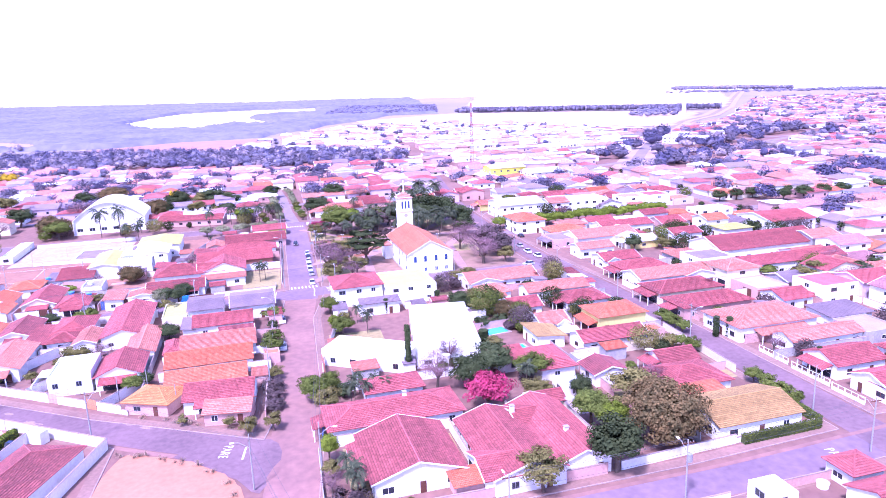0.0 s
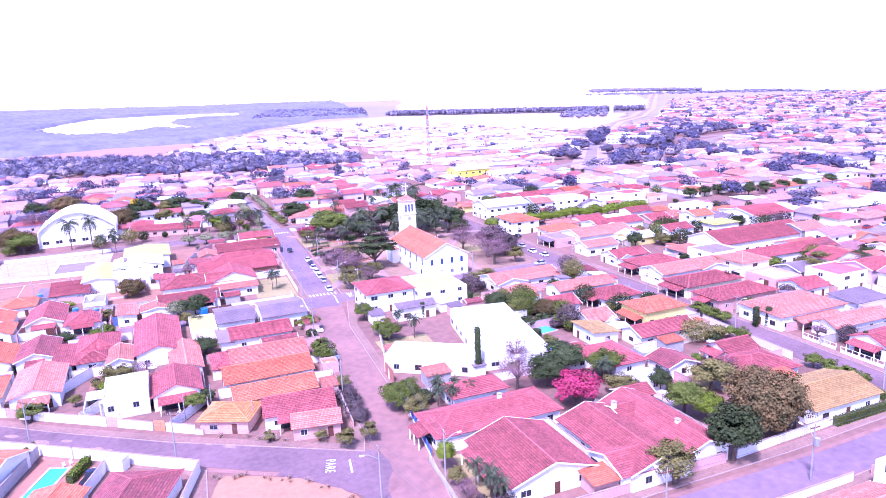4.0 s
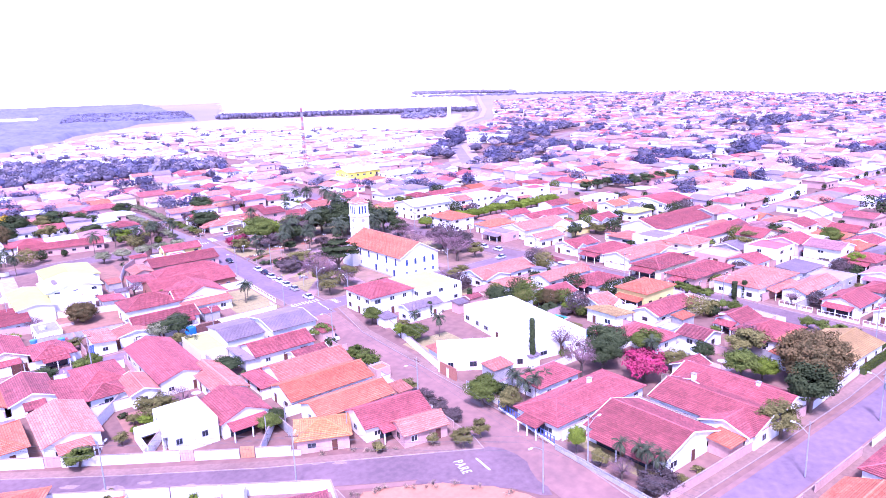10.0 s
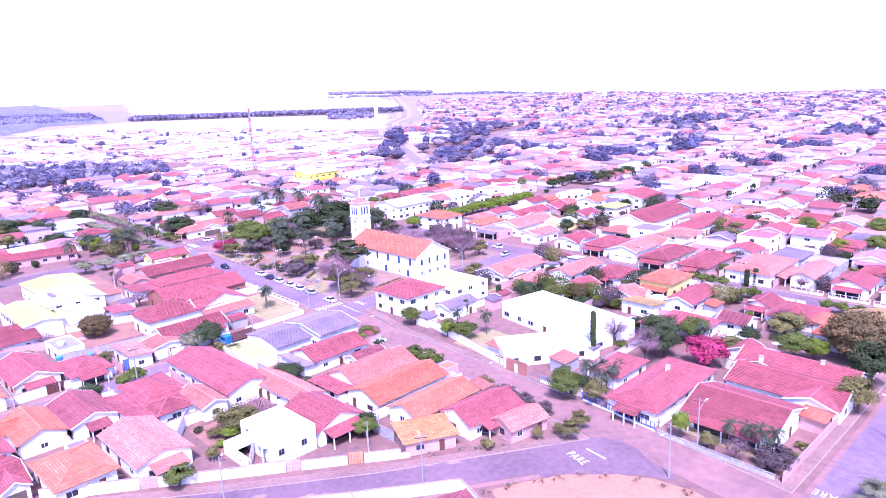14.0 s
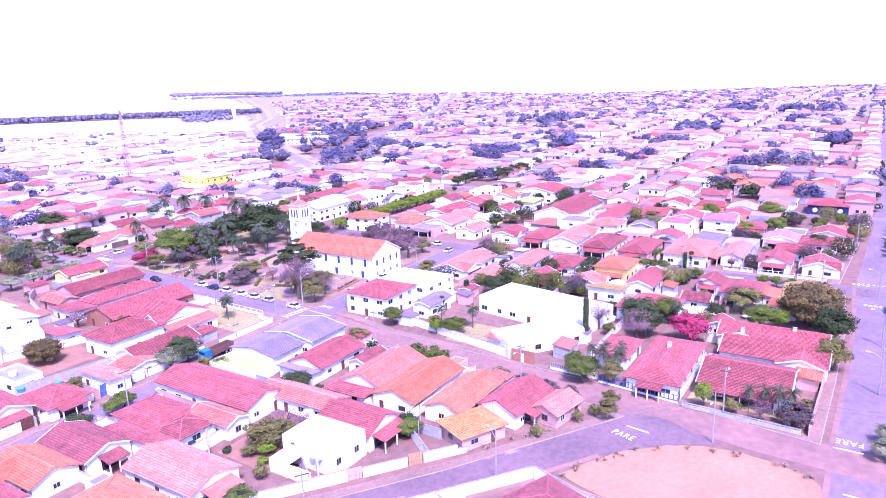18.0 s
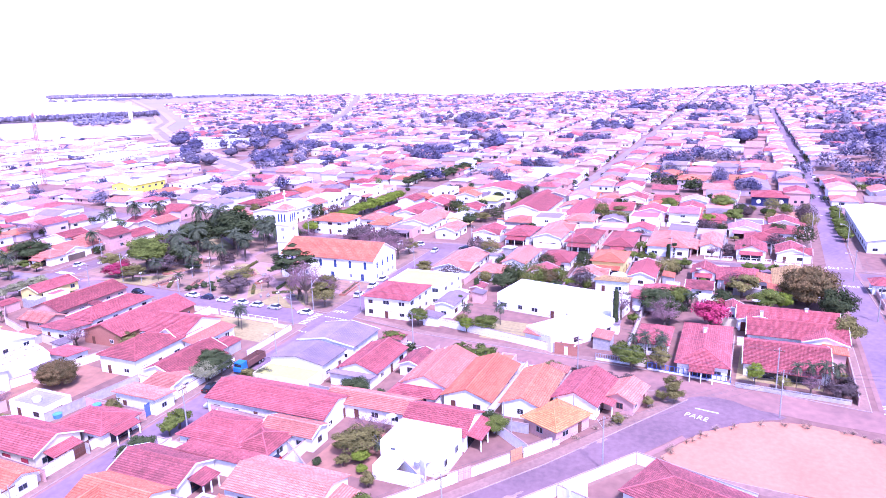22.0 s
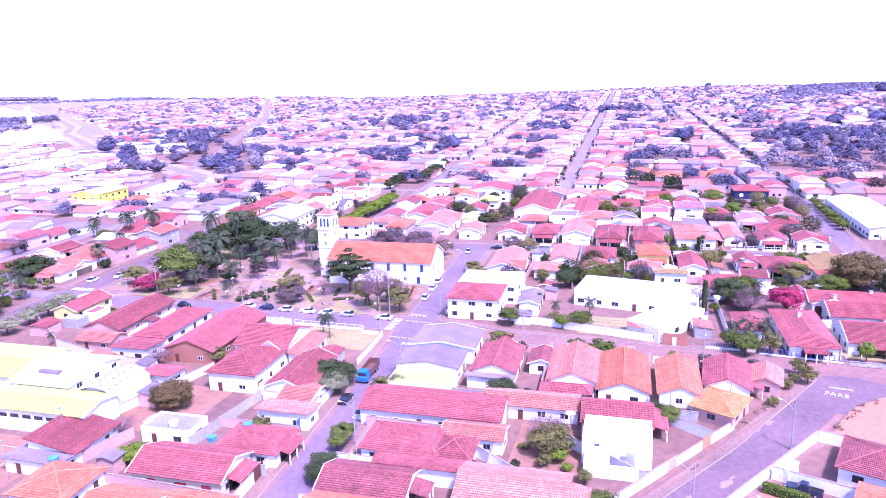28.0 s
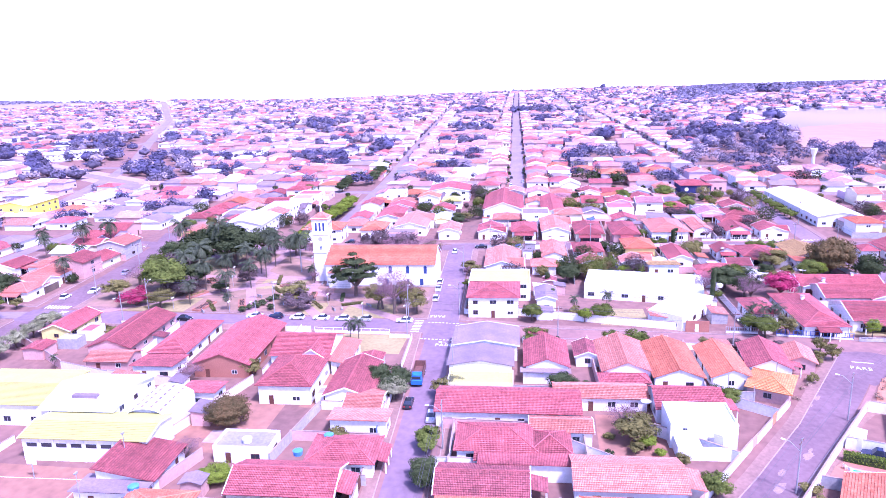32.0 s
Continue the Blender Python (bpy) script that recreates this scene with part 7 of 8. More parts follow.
yard(-108.0, 256.0, -71.0, 284.0, RED_YARD, "bare earth beside the warehouses")
yard(-48.0, 283.0, -34.0, 312.0, RED_YARD, "bare reddish yard")
yard(-46.0, 233.0, -30.0, 236.0, RED_YARD, "earth yard")
yard(-64.0, 239.0, -44.0, 255.0, RED_YARD, "red earth yard with a single tree")
yard(-59.0, 165.0, -43.5, 178.0, RED_YARD, "red earth garden bed")
yard(2.3, 99.1, 21.3, 115.1, GRASS, "front garden lawn")

# ---- swimming pools ----
POOL = mat("pool_water", (0.05, 0.42, 0.52), (0.04, 0.34, 0.46), rough=0.08, grain=0.8, spec=0.6)
for x, y, w, d, turn in ((44.8, 162.2, 6.0, 4.0, 10), (-61.4, 134.4, 9.0, 3.0, 71), (44.4, 149.6, 8.0, 3.0, 5)):
    p = base("swimming_pool", x, y, 0.14, turn, "turquoise garden swimming pool with pale stone edge", "pool")
    put("edge", Geo().box(-w / 2 - 0.5, -d / 2 - 0.5, 0, w / 2 + 0.5, -d / 2, 0.12).box(-w / 2 - 0.5, d / 2, 0, w / 2 + 0.5, d / 2 + 0.5, 0.12).box(-w / 2 - 0.5, -d / 2, 0, -w / 2, d / 2, 0.12).box(w / 2, -d / 2, 0, w / 2 + 0.5, d / 2, 0.12), CONCRETE, p)
    put("water", Geo().box(-w / 2, -d / 2, 0, w / 2, d / 2, 0.06), POOL, p)

p = base("club_pool", -76.4, 299.2, 0.15, 0, "large drained swimming pool with a pale kerb", "pool")
put("edge", Geo().box(-7.2, -9.2, 0, 7.2, -8.2, 0.3).box(-7.2, 8.2, 0, 7.2, 9.2, 0.3).box(-7.2, -8.2, 0, -6.2, 8.2, 0.3).box(6.2, -8.2, 0, 7.2, 8.2, 0.3), W["white"], p)
put("basin", Geo().box(-6.2, -8.2, 0, 6.2, 8.2, 0.05), T["fibre"], p)

# ---- church details ----
BLUE_GLASS = mat("blue_glass", (0.05, 0.09, 0.24), (0.03, 0.05, 0.15), rough=0.2, spec=0.6)


def arched(parent, x, y, z, face, w=1.0, h=2.2, name="arched_window", pane=None):
    n = 8
    p, f = Geo(), Geo()
    arc = [(math.cos(math.pi * i / n) * w / 2, h - w / 2 + math.sin(math.pi * i / n) * w / 2) for i in range(n + 1)]
    p.face([(-w / 2, -0.03, 0), (w / 2, -0.03, 0)] + [(a, -0.03, b) for a, b in arc])
    out = [(a * 1.22, b + 0.12 * (b > h - w / 2)) for a, b in arc]
    for i in range(n):
        f.face([(arc[i][0], -0.08, arc[i][1]), (arc[i + 1][0], -0.08, arc[i + 1][1]), (out[i + 1][0], -0.08, out[i + 1][1]), (out[i][0], -0.08, out[i][1])])
        f.face([(out[i][0], -0.08, out[i][1]), (out[i + 1][0], -0.08, out[i + 1][1]), (out[i + 1][0], 0.02, out[i + 1][1]), (out[i][0], 0.02, out[i][1])])
    for s in (-1, 1):
        f.box(min(s * w / 2, s * w * 0.61), -0.08, 0, max(s * w / 2, s * w * 0.61), 0.02, h - w / 2)
    f.box(-w * 0.65, -0.14, -0.12, w * 0.65, 0.02, 0)
    o = new(name, f.mesh(name, W["white"]))
    o.parent = parent
    o.matrix_basis = pose(x, y, z, 0, 0, {"-y": 0, "+x": 90, "+y": 180, "-x": 270}[face])
    put("pane", p, pane or BLUE_GLASS, o)
    return o


HW = CW / 2
for k in range(6):
    y = -14.0 + 5.4 * k
    for q, f in ((-HW, "-x"), (HW, "+x")):
        arched(church, q, y, 4.2, f, 1.0, 2.4)
        if k in (0, 2, 5):
            door(church, q, y + 1.2, f, 1.1, 2.6, BLUE_GLASS)
        elif k in (1, 4):
            window(church, q, y, 1.2, f, 0.8, 1.2, pane_mat=BLUE_GLASS)
for x in (-5.2, -1.8, 1.8, 5.2):
    arched(church, x, -CD / 2, 4.4, "-y", 0.9, 2.0)
    window(church, x, -CD / 2, 1.2, "-y", 0.8, 1.2, pane_mat=BLUE_GLASS)
for f, (x, y) in (("-x", (-2.5, 19.54)), ("+x", (2.5, 19.54)), ("-y", (0, 17.04)), ("+y", (0, 22.04))):
    for k in (-1, 0, 1):
        dx, dy = (0, 1.2 * k) if "x" in f else (1.2 * k, 0)
        arched(church, x + dx, y + dy, 16.4, f, 0.66, 2.8, "belfry_opening")
    g = Geo()
    for i in range(16):
        a, b = 2 * math.pi * i / 16, 2 * math.pi * (i + 1) / 16
        g.face([(0, -0.06, 0), (0.7 * math.cos(b), -0.06, 0.7 * math.sin(b)), (0.7 * math.cos(a), -0.06, 0.7 * math.sin(a))])
        g.face([(0.7 * math.cos(a), -0.06, 0.7 * math.sin(a)), (0.7 * math.cos(b), -0.06, 0.7 * math.sin(b)), (0.7 * math.cos(b), 0.02, 0.7 * math.sin(b)), (0.7 * math.cos(a), 0.02, 0.7 * math.sin(a))])
    o = put("clock_face", g, STEEL, church, "round grey clock face")
    o.matrix_basis = pose(x, y, 13.9, 0, 0, {"-y": 0, "+x": 90, "+y": 180, "-x": 270}[f])
    window(church, x, y, 10.4, f, 0.6, 1.2, pane_mat=BLUE_GLASS)
for z in (9.6, 15.4, 20.2):
    put("cornice", Geo().box(-2.75, 16.79, z, 2.75, 22.29, z + 0.35), W["white"], church)
put("cross", Geo().beam((0, 19.54, 22.2), (0, 19.54, 23.4), 0.4, 0.26, 10).box(-0.15, 19.39, 23.4, 0.15, 19.69, 26.6).box(-0.9, 19.39, 25.3, 0.9, 19.69, 25.62), W["white"], church)
put("annexe", Geo().box(-HW - 2.6, 9.0, 0, -HW - 0.02, 15.6, 5.0), W["white"], church, "low side chapel")
put("annexe_roof", Geo().box(-HW - 2.9, 8.7, 5.01, -HW, 15.9, 5.2), T["pink"], church)
put("plinth", Geo().box(-HW - 0.3, -CD / 2 - 0.3, 0, HW + 0.3, CD / 2 + 0.3, 0.5), W["grey"], church)

# ---- the square: paths, benches, lamps ----
PATH = mat("square_path", (0.36, 0.22, 0.20), (0.27, 0.16, 0.15), grain=0.8, stain=0.15, coords="World", rough=0.95)
for k, pts in enumerate(([(3.0, 247.0), (19.0, 259.0), (39.0, 259.0)], [(4.0, 225.0), (25.0, 253.0), (47.0, 281.0), (78.0, 325.0)], [(4.0, 315.0), (25.0, 287.0), (43.0, 261.0)], [(41.0, 263.0), (41.0, 323.0)], [(54.0, 225.0), (58.0, 261.0), (80.0, 299.0)], [(3.6, 267.0), (35.0, 281.0), (80.0, 283.0)], [(23.0, 221.0), (25.0, 259.0)])):
    strip("square_path_%d" % k, pts, 3.0, 0.15 + 0.002 * k, PATH, "trodden reddish path across the church square", "path")
for k, (x0, y0, x1, y1) in enumerate(((6.0, 229.0, 17.0, 243.0), (29.0, 263.0, 39.0, 277.0), (7.0, 249.0, 17.0, 255.0), (54.0, 249.0, 76.0, 261.0), (7.0, 289.0, 19.0, 309.0), (51.0, 297.0, 72.0, 321.0))):
    tagged(put("lawn_%d" % k, Geo().box(x0, y0, 0, x1, y1, 0.148), GRASS), "patchy dry lawn in the square", "lawn", kind="structure")


def planter(x, y, w, d, turn):
    """A bed behind a low brick kerb, filled with clipped plants."""
    ob = base("planter", x, y, 0.14, turn, "low brick-edged flower bed with dry shrubs", "planter", "planters in the square")
    X, Y = w / 2, d / 2
    for a in ((-X, -Y, X, -Y + 0.25), (-X, Y - 0.25, X, Y), (-X, -Y + 0.25, -X + 0.25, Y - 0.25), (X - 0.25, -Y + 0.25, X, Y - 0.25)):
        put("brick_kerb", Geo().box(a[0], a[1], 0, a[2], a[3], 0.5), W["brick"], ob)
    put("soil", Geo().box(-X + 0.25, -Y + 0.25, 0, X - 0.25, Y - 0.25, 0.32), RED_YARD, ob)
    n = int(60 * w * d / 4)
    c = np.column_stack([(rng.random(n) - 0.5) * (w - 0.9), (rng.random(n) - 0.5) * (d - 0.9), 0.35 + 0.55 * rng.random(n)])
    o = new("plants", quads_mesh("plants", c, 0.2 * (0.7 + 0.6 * rng.random(n)), L[random.choice(("olive", "dusk", "dark"))]))
    o.parent = ob


for x, y, w, d, turn in ((11.4, 284.8, 8.0, 2.4, -12), (21.6, 292.2, 7.0, 2.2, -24), (23.4, 256.2, 5.0, 2.0, 10), (30.4, 266.4, 7.0, 2.4, 52), (26.2, 224.6, 12.0, 1.8, 10), (14.6, 274.8, 6.0, 2.2, 24), (35.6, 294.0, 6.0, 2.4, 40)):
    planter(x, y, w, d, turn)


def bench(x, y, turn):
    ob = base("park_bench", x, y, 0.15, turn, "pale concrete park bench in the square", "bench", "benches")
    put("seat", Geo().box(-0.9, -0.22, 0.4, 0.9, 0.22, 0.48), CONC, ob)
    put("backrest", Geo().box(-0.9, 0.2, 0.55, 0.9, 0.28, 0.9), CONC, ob)
    for s in (-0.7, 0.7):
        put("leg", Geo().box(s - 0.08, -0.2, 0, s + 0.08, 0.28, 0.4), CONC, ob)
    return ob


b0 = bench(12, 244, 20)
for x, y, t in ((11.0, 246.0, 40), (19.0, 255.0, 60), (23.0, 263.0, 10), (15.0, 237.0, 60), (29.0, 259.5, 0), (35.0, 257.0, 180), (5.0, 259.0, 90), (21.0, 272.0, 70), (7.0, 283.0, 40), (45.0, 259.0, 0), (17.0, 225.0, 120), (56.0, 261.0, 30)):
    copy_thing(b0, pose(x, y, 0.15, 0, 0, t))


def globe_lamp(x, y):
    ob = base("park_lamp", x, y, 0.15, 0, "slim park lamp with white glass globes", "lamp", "park lamps")
    put("post", Geo().beam((0, 0, 0), (0, 0, 3.2), 0.07, 0.05), STEEL, ob)
    for s in (-0.4, 0.4):
        g = Geo()
        for i in range(6):
            z0, z1 = -0.22 * math.cos(math.pi * i / 6), -0.22 * math.cos(math.pi * (i + 1) / 6)
            r0, r1 = 0.22 * math.sin(math.pi * i / 6) + 0.001, 0.22 * math.sin(math.pi * (i + 1) / 6) + 0.001
            for k in range(8):
                a, b = math.pi * k / 4, math.pi * (k + 1) / 4
                g.face([(s + r0 * math.cos(a), r0 * math.sin(a), 3.3 + z0), (s + r0 * math.cos(b), r0 * math.sin(b), 3.3 + z0), (s + r1 * math.cos(b), r1 * math.sin(b), 3.3 + z1), (s + r1 * math.cos(a), r1 * math.sin(a), 3.3 + z1)])
        put("globe", g, W["white"], ob)
    put("bracket", Geo().box(-0.42, -0.03, 3.05, 0.42, 0.03, 3.12), STEEL, ob)
    return ob


l0 = globe_lamp(14, 262)
for x, y in ((8.0, 237.0), (15.0, 249.0), (25.0, 269.0), (7.0, 275.0), (19.0, 281.0), (31.0, 285.0), (9.0, 293.0), (41.0, 289.0), (55.0, 267.0), (62.0, 255.0), (21.0, 237.0)):
    copy_thing(l0, pose(x, y, 0.15))

# ---- poles and lines ----
def utility_pole(x, y, turn, lamp=True, trafo=False):
    ob = base("utility_pole", x, y, 0.1, turn, "concrete utility pole with crossarm and street lamp" if lamp else "concrete utility pole with crossarm", "pole", "utility poles")
    put("pole", Geo().beam((0, 0, 0), (0, 0, 9.4), 0.14, 0.09, 8), CONC, ob)
    put("crossarm", Geo().box(-1.0, -0.06, 8.75, 1.0, 0.06, 8.9), WOOD, ob)
    for s in (-0.9, -0.35, 0.5, 0.9):
        put("insulator", Geo().beam((s, 0, 8.9), (s, 0, 9.12), 0.05, 0.04, 6), CONC, ob)
    if lamp:
        arm = put("lamp_arm", Geo().beam((0, 0, 7.2), (0, -1.6, 8.3), 0.05).beam((0, -1.6, 8.3), (0, -2.3, 8.35), 0.05), STEEL, ob)
        put("lamp_head", Geo().box(-0.13, -2.9, 8.27, 0.13, -2.2, 8.42), W["white"], arm)
    if trafo:
        put("transformer", Geo().beam((0, 0.55, 6.2), (0, 0.55, 7.4), 0.42, 0.42, 12), STEEL, ob)
    return ob


def power_line(p, q):
    """The wires of one span, sagging a little."""
    p, q = Vector(p), Vector(q)
    d = (q - p).normalized()
    sd = Vector((-d.y, d.x, 0))
    ob = base("power_line", *p.xy, 0, 0, "thin overhead power wires between poles", "wire", "power lines")
    for off, z in ((-0.9, 9.2), (0.5, 9.2), (0.9, 9.2), (0.0, 7.4)):
        g = Geo()
        pts = [(p.lerp(q, t / 8) - p) + sd * off + Vector((0, 0, z - 4 * 0.5 * (t / 8) * (1 - t / 8))) for t in range(9)]
        for a, b in zip(pts, pts[1:]):
            g.beam(a, b, 0.018, n=3)
        put("wire", g, WIRE, ob)
    return ob


def line(pts, turn, trafo=()):
    for i, (x, y) in enumerate(pts):
        utility_pole(x, y, turn, trafo=i in trafo)
    for (a, b), (c, d) in zip(pts, pts[1:]):
        power_line((a, b, 0), (c, d, 0))


line([(0.0, 60), (-12.2, 106.8), (-9.6, 145), (-8.2, 184.6), (-5.0, 222), (-4.6, 262), (-4.4, 300)], 270)
line([(-41.2, 132.4), (-66.0, 149.2), (-92, 167)], 147)
power_line((-12.2, 106.8, 0), (-41.2, 132.4, 0))
line([(22, 84.6), (49.4, 85.6), (84.6, 88.4), (126, 87.4), (165, 88)], 180, (1,))
line([(-92, 203.5), (-58.6, 205.0), (-30, 207.0), (10.0, 210.6), (48, 214)], 180)
line([(85.4, 102), (85.0, 140), (83.2, 172), (80.6, 208), (77.4, 240), (76.0, 276)], 90)
line([(-1.6, 107.6), (6.8, 224.0), (7.4, 262), (7.8, 300)], 90)
line([(20, 324.5), (48, 327), (74, 330)], 0)
line([(140, 98), (180, 97.6), (230, 99), (280, 101)], 0)
for x, y in ((-34.6, 152.0), (-39.6, 148.6), (-27.5, 141.0)):
    put("post", Geo().beam((0, 0, 0), (0, 0, 5.2), 0.1, 0.08), CONC, base("service_post", x, y, 0.13, 0, "short concrete service post in a front yard", "post", "posts"))

# ---- vehicles ----
CARPAINT = {k: mat("car_paint_" + k, c, tuple(v * 0.9 for v in c), rough=0.25, grain=0.5, spec=0.6) for k, c in
            (("white", (0.80, 0.80, 0.80)), ("silver", (0.45, 0.45, 0.47)), ("navy", (0.02, 0.025, 0.06)), ("black", (0.02, 0.02, 0.022)), ("red", (0.35, 0.02, 0.02)), ("blue", (0.03, 0.16, 0.50)))}
RUBBER = mat("tyre_rubber", (0.02, 0.02, 0.02), (0.012, 0.012, 0.012), rough=0.9)
LIGHT = mat("lamp_lens", (0.7, 0.7, 0.68), (0.6, 0.6, 0.58), rough=0.1)
TAIL = mat("tail_lens", (0.4, 0.02, 0.02), (0.3, 0.015, 0.015), rough=0.15)


def prism(g, prof, w0, w1, zs):
    """A body drawn out across its width from a side outline; narrower by w1 above zs."""
    def half(z):
        return w0 if z < zs else w1
    a = [(x, -half(z), z) for x, z in prof]
    b = [(x, half(z), z) for x, z in prof]
    g.face(a[::-1])
    g.face(b)
    for i in range(len(prof)):
        j = (i + 1) % len(prof)
        g.face([a[i], a[j], b[j], b[i]])
    return g


def wheel(parent, x, y, r=0.31):
    o = put("wheel", Geo().beam((x, y - 0.1, r), (x, y + 0.1, r), r, r, 12), RUBBER, parent)
    s = 1 if y > 0 else -1
    put("rim", Geo().beam((x, y + s * 0.1, r), (x, y + s * 0.115, r), r * 0.6, r * 0.55, 10), STEEL, o)


def car(colour, kind="hatch"):
    ob = base("pickup_truck" if kind == "pickup" else "car", 0, 0, 0, 0, f"{colour} parked {'pickup truck' if kind == 'pickup' else 'small hatchback' if kind == 'hatch' else 'saloon'} on the street", "car", "parked cars")
    ln = {"hatch": 1.95, "saloon": 2.2, "pickup": 2.6}[kind]
    paint = CARPAINT[colour]
    put("body", prism(Geo(), [(-ln, 0.25), (ln, 0.25), (ln + 0.03, 0.55), (ln - 0.1, 0.72), (ln * 0.5, 0.88), (-ln + 0.1, 0.92), (-ln - 0.02, 0.6)], 0.86, 0.82, 0.8), paint, ob)
    if kind == "pickup":
        c = [(ln * 0.42, 0.9), (ln * 0.2, 1.6), (-0.45, 1.62), (-0.65, 0.9)]
        put("cargo_bed", Geo().box(-ln + 0.15, -0.7, 0.921, -0.8, 0.7, 0.95), RUBBER, ob)
    elif kind == "hatch":
        c = [(ln * 0.5, 0.88), (ln * 0.12, 1.42), (-ln * 0.62, 1.45), (-ln * 0.95, 0.92)]
    else:
        c = [(ln * 0.45, 0.88), (ln * 0.12, 1.4), (-ln * 0.42, 1.4), (-ln * 0.72, 0.92)]
    put("window_band", prism(Geo(), c, 0.78, 0.62, 1.2), GLASS, ob)
    (x1, z1), (x2, z2) = c[1], c[2]
    put("roof", Geo().box(x2 + 0.04, -0.6, min(z1, z2) - 0.02, x1 - 0.04, 0.6, max(z1, z2) + 0.045), paint, ob)
    for x in (-ln * 0.62, ln * 0.64):
        for y in (-0.78, 0.78):
            wheel(ob, x, y)
    for y in (-0.6, 0.6):
        put("headlight", Geo().box(ln - 0.06, y - 0.17, 0.56, ln + 0.04, y + 0.17, 0.7), LIGHT, ob)
        put("tail_light", Geo().box(-ln - 0.03, y - 0.13, 0.62, -ln + 0.05, y + 0.13, 0.82), TAIL, ob)
    return ob


cars = {}


def park(colour, kind, x, y, turn, z=0.03):
    if (colour, kind) not in cars:
        ob = cars[colour, kind] = car(colour, kind)
        ob.matrix_basis = pose(x, y, z, 0, 0, turn)
        return ob
    return copy_thing(cars[colour, kind], pose(x, y, z, 0, 0, turn))


for c, k, x, y, t in (("white", "saloon", 4.2, 266.4, 91), ("navy", "hatch", 4.2, 260.4, 91), ("white", "hatch", 4.0, 254.2, 91), ("white", "saloon", 4.0, 247.4, 91), ("white", "hatch", 3.9, 241.6, 91), ("silver", "hatch", 4.0, 235.4, 91),
                      ("white", "saloon", 3.6, 224.4, 91), ("white", "hatch", 22.4, 219.0, 4), ("white", "saloon", 31.6, 219.7, 4), ("white", "hatch", 38.6, 220.2, 4), ("black", "saloon", -42.8, 214.2, 3), ("silver", "hatch", -48.0, 208.8, 183),
                      ("white", "hatch", 16.5, 332.6, 5), ("white", "saloon", 22.8, 327.4, 186), ("silver", "hatch", 43.0, 329.2, 5), ("black", "saloon", 82.7, 211.6, 92), ("silver", "hatch", 75.5, 220.4, 184), ("white", "hatch", 82.5, 230.4, 92),
                      ("white", "saloon", 81.5, 237.6, 92), ("silver", "hatch", 81.9, 247.0, 92), ("black", "hatch", 0.6, 285.0, 271), ("silver", "saloon", -6.6, 168.0, 270), ("white", "hatch", -6.4, 188.2, 270), ("white", "hatch", 90, 150.4, 90),
                      ("black", "hatch", 88.1, 263.0, 92), ("white", "hatch", 101.0, 275.0, 92), ("red", "hatch", 212.0, 207.6, 3), ("white", "saloon", 222.0, 208.0, 3), ("silver", "hatch", 234.0, 201.8, 3), ("black", "saloon", 250.0, 209.2, 3),
                      ("white", "hatch", 313.0, 99.8, 3), ("white", "saloon", 290.0, 93.4, 3), ("red", "hatch", -60.4, 184.6, 95), ("white", "hatch", -56.4, 186.8, 180), ("silver", "hatch", -50.4, 158.6, -30)):
    park(c, k, x, y, t)
park("navy", "pickup", -54.4, 132.6, 72, 0.16)
for x, y in ((-59.2, 138.9), (-58.2, 139.3)):
    b = base("garden_chair", x, y, 0.16, 30, "white plastic garden chair by the pool", "chair", "garden chairs")
    put("seat", Geo().box(-0.25, -0.25, 0.4, 0.25, 0.25, 0.45), W["white"], b)
    put("backrest", Geo().box(-0.25, 0.2, 0.46, 0.25, 0.26, 0.9), W["white"], b)
    for lx in (-0.22, 0.22):
        for ly in (-0.22, 0.22):
            put("leg", Geo().box(lx - 0.02, ly - 0.02, 0, lx + 0.02, ly + 0.02, 0.39), W["white"], b)
park("silver", "hatch", -51.9, 158.6, 56, 0.16)

truck = base("dump_truck", -30.6, 214.4, 0.03, 184, "blue dump truck with a rusty open bed at the kerb", "truck")
put("cab", prism(Geo(), [(2.2, 0.6), (4.3, 0.6), (4.35, 1.5), (4.1, 1.7), (3.9, 2.6), (2.2, 2.7)], 1.15, 1.02, 1.8), CARPAINT["blue"], truck, "bright blue cab")
put("windscreen", Geo().box(4.02, -0.9, 1.75, 4.12, 0.9, 2.4), GLASS, truck)
put("chassis", Geo().box(-4.2, -0.5, 0.6, 2.3, 0.5, 0.95), RUBBER, truck)
RUST = mat("rusty_steel", (0.22, 0.09, 0.07), (0.12, 0.06, 0.05), grain=3.0, rough=0.8)
put("bed_floor", Geo().box(-4.4, -1.2, 0.96, 2.0, 1.2, 1.1), RUST, truck)
for y in (-1.2, 1.12):
    put("side_panel", Geo().box(-4.4, y, 1.101, 2.0, y + 0.08, 2.3), RUST, truck)
for x in (-4.4, 1.92):
    put("end_panel", Geo().box(x, -1.11, 1.101, x + 0.08, 1.11, 2.4), RUST, truck)
for x in (-3.3, -2.1, 3.2):
    for y in (-1.0, 1.0):
        wheel(truck, x, y, 0.5)

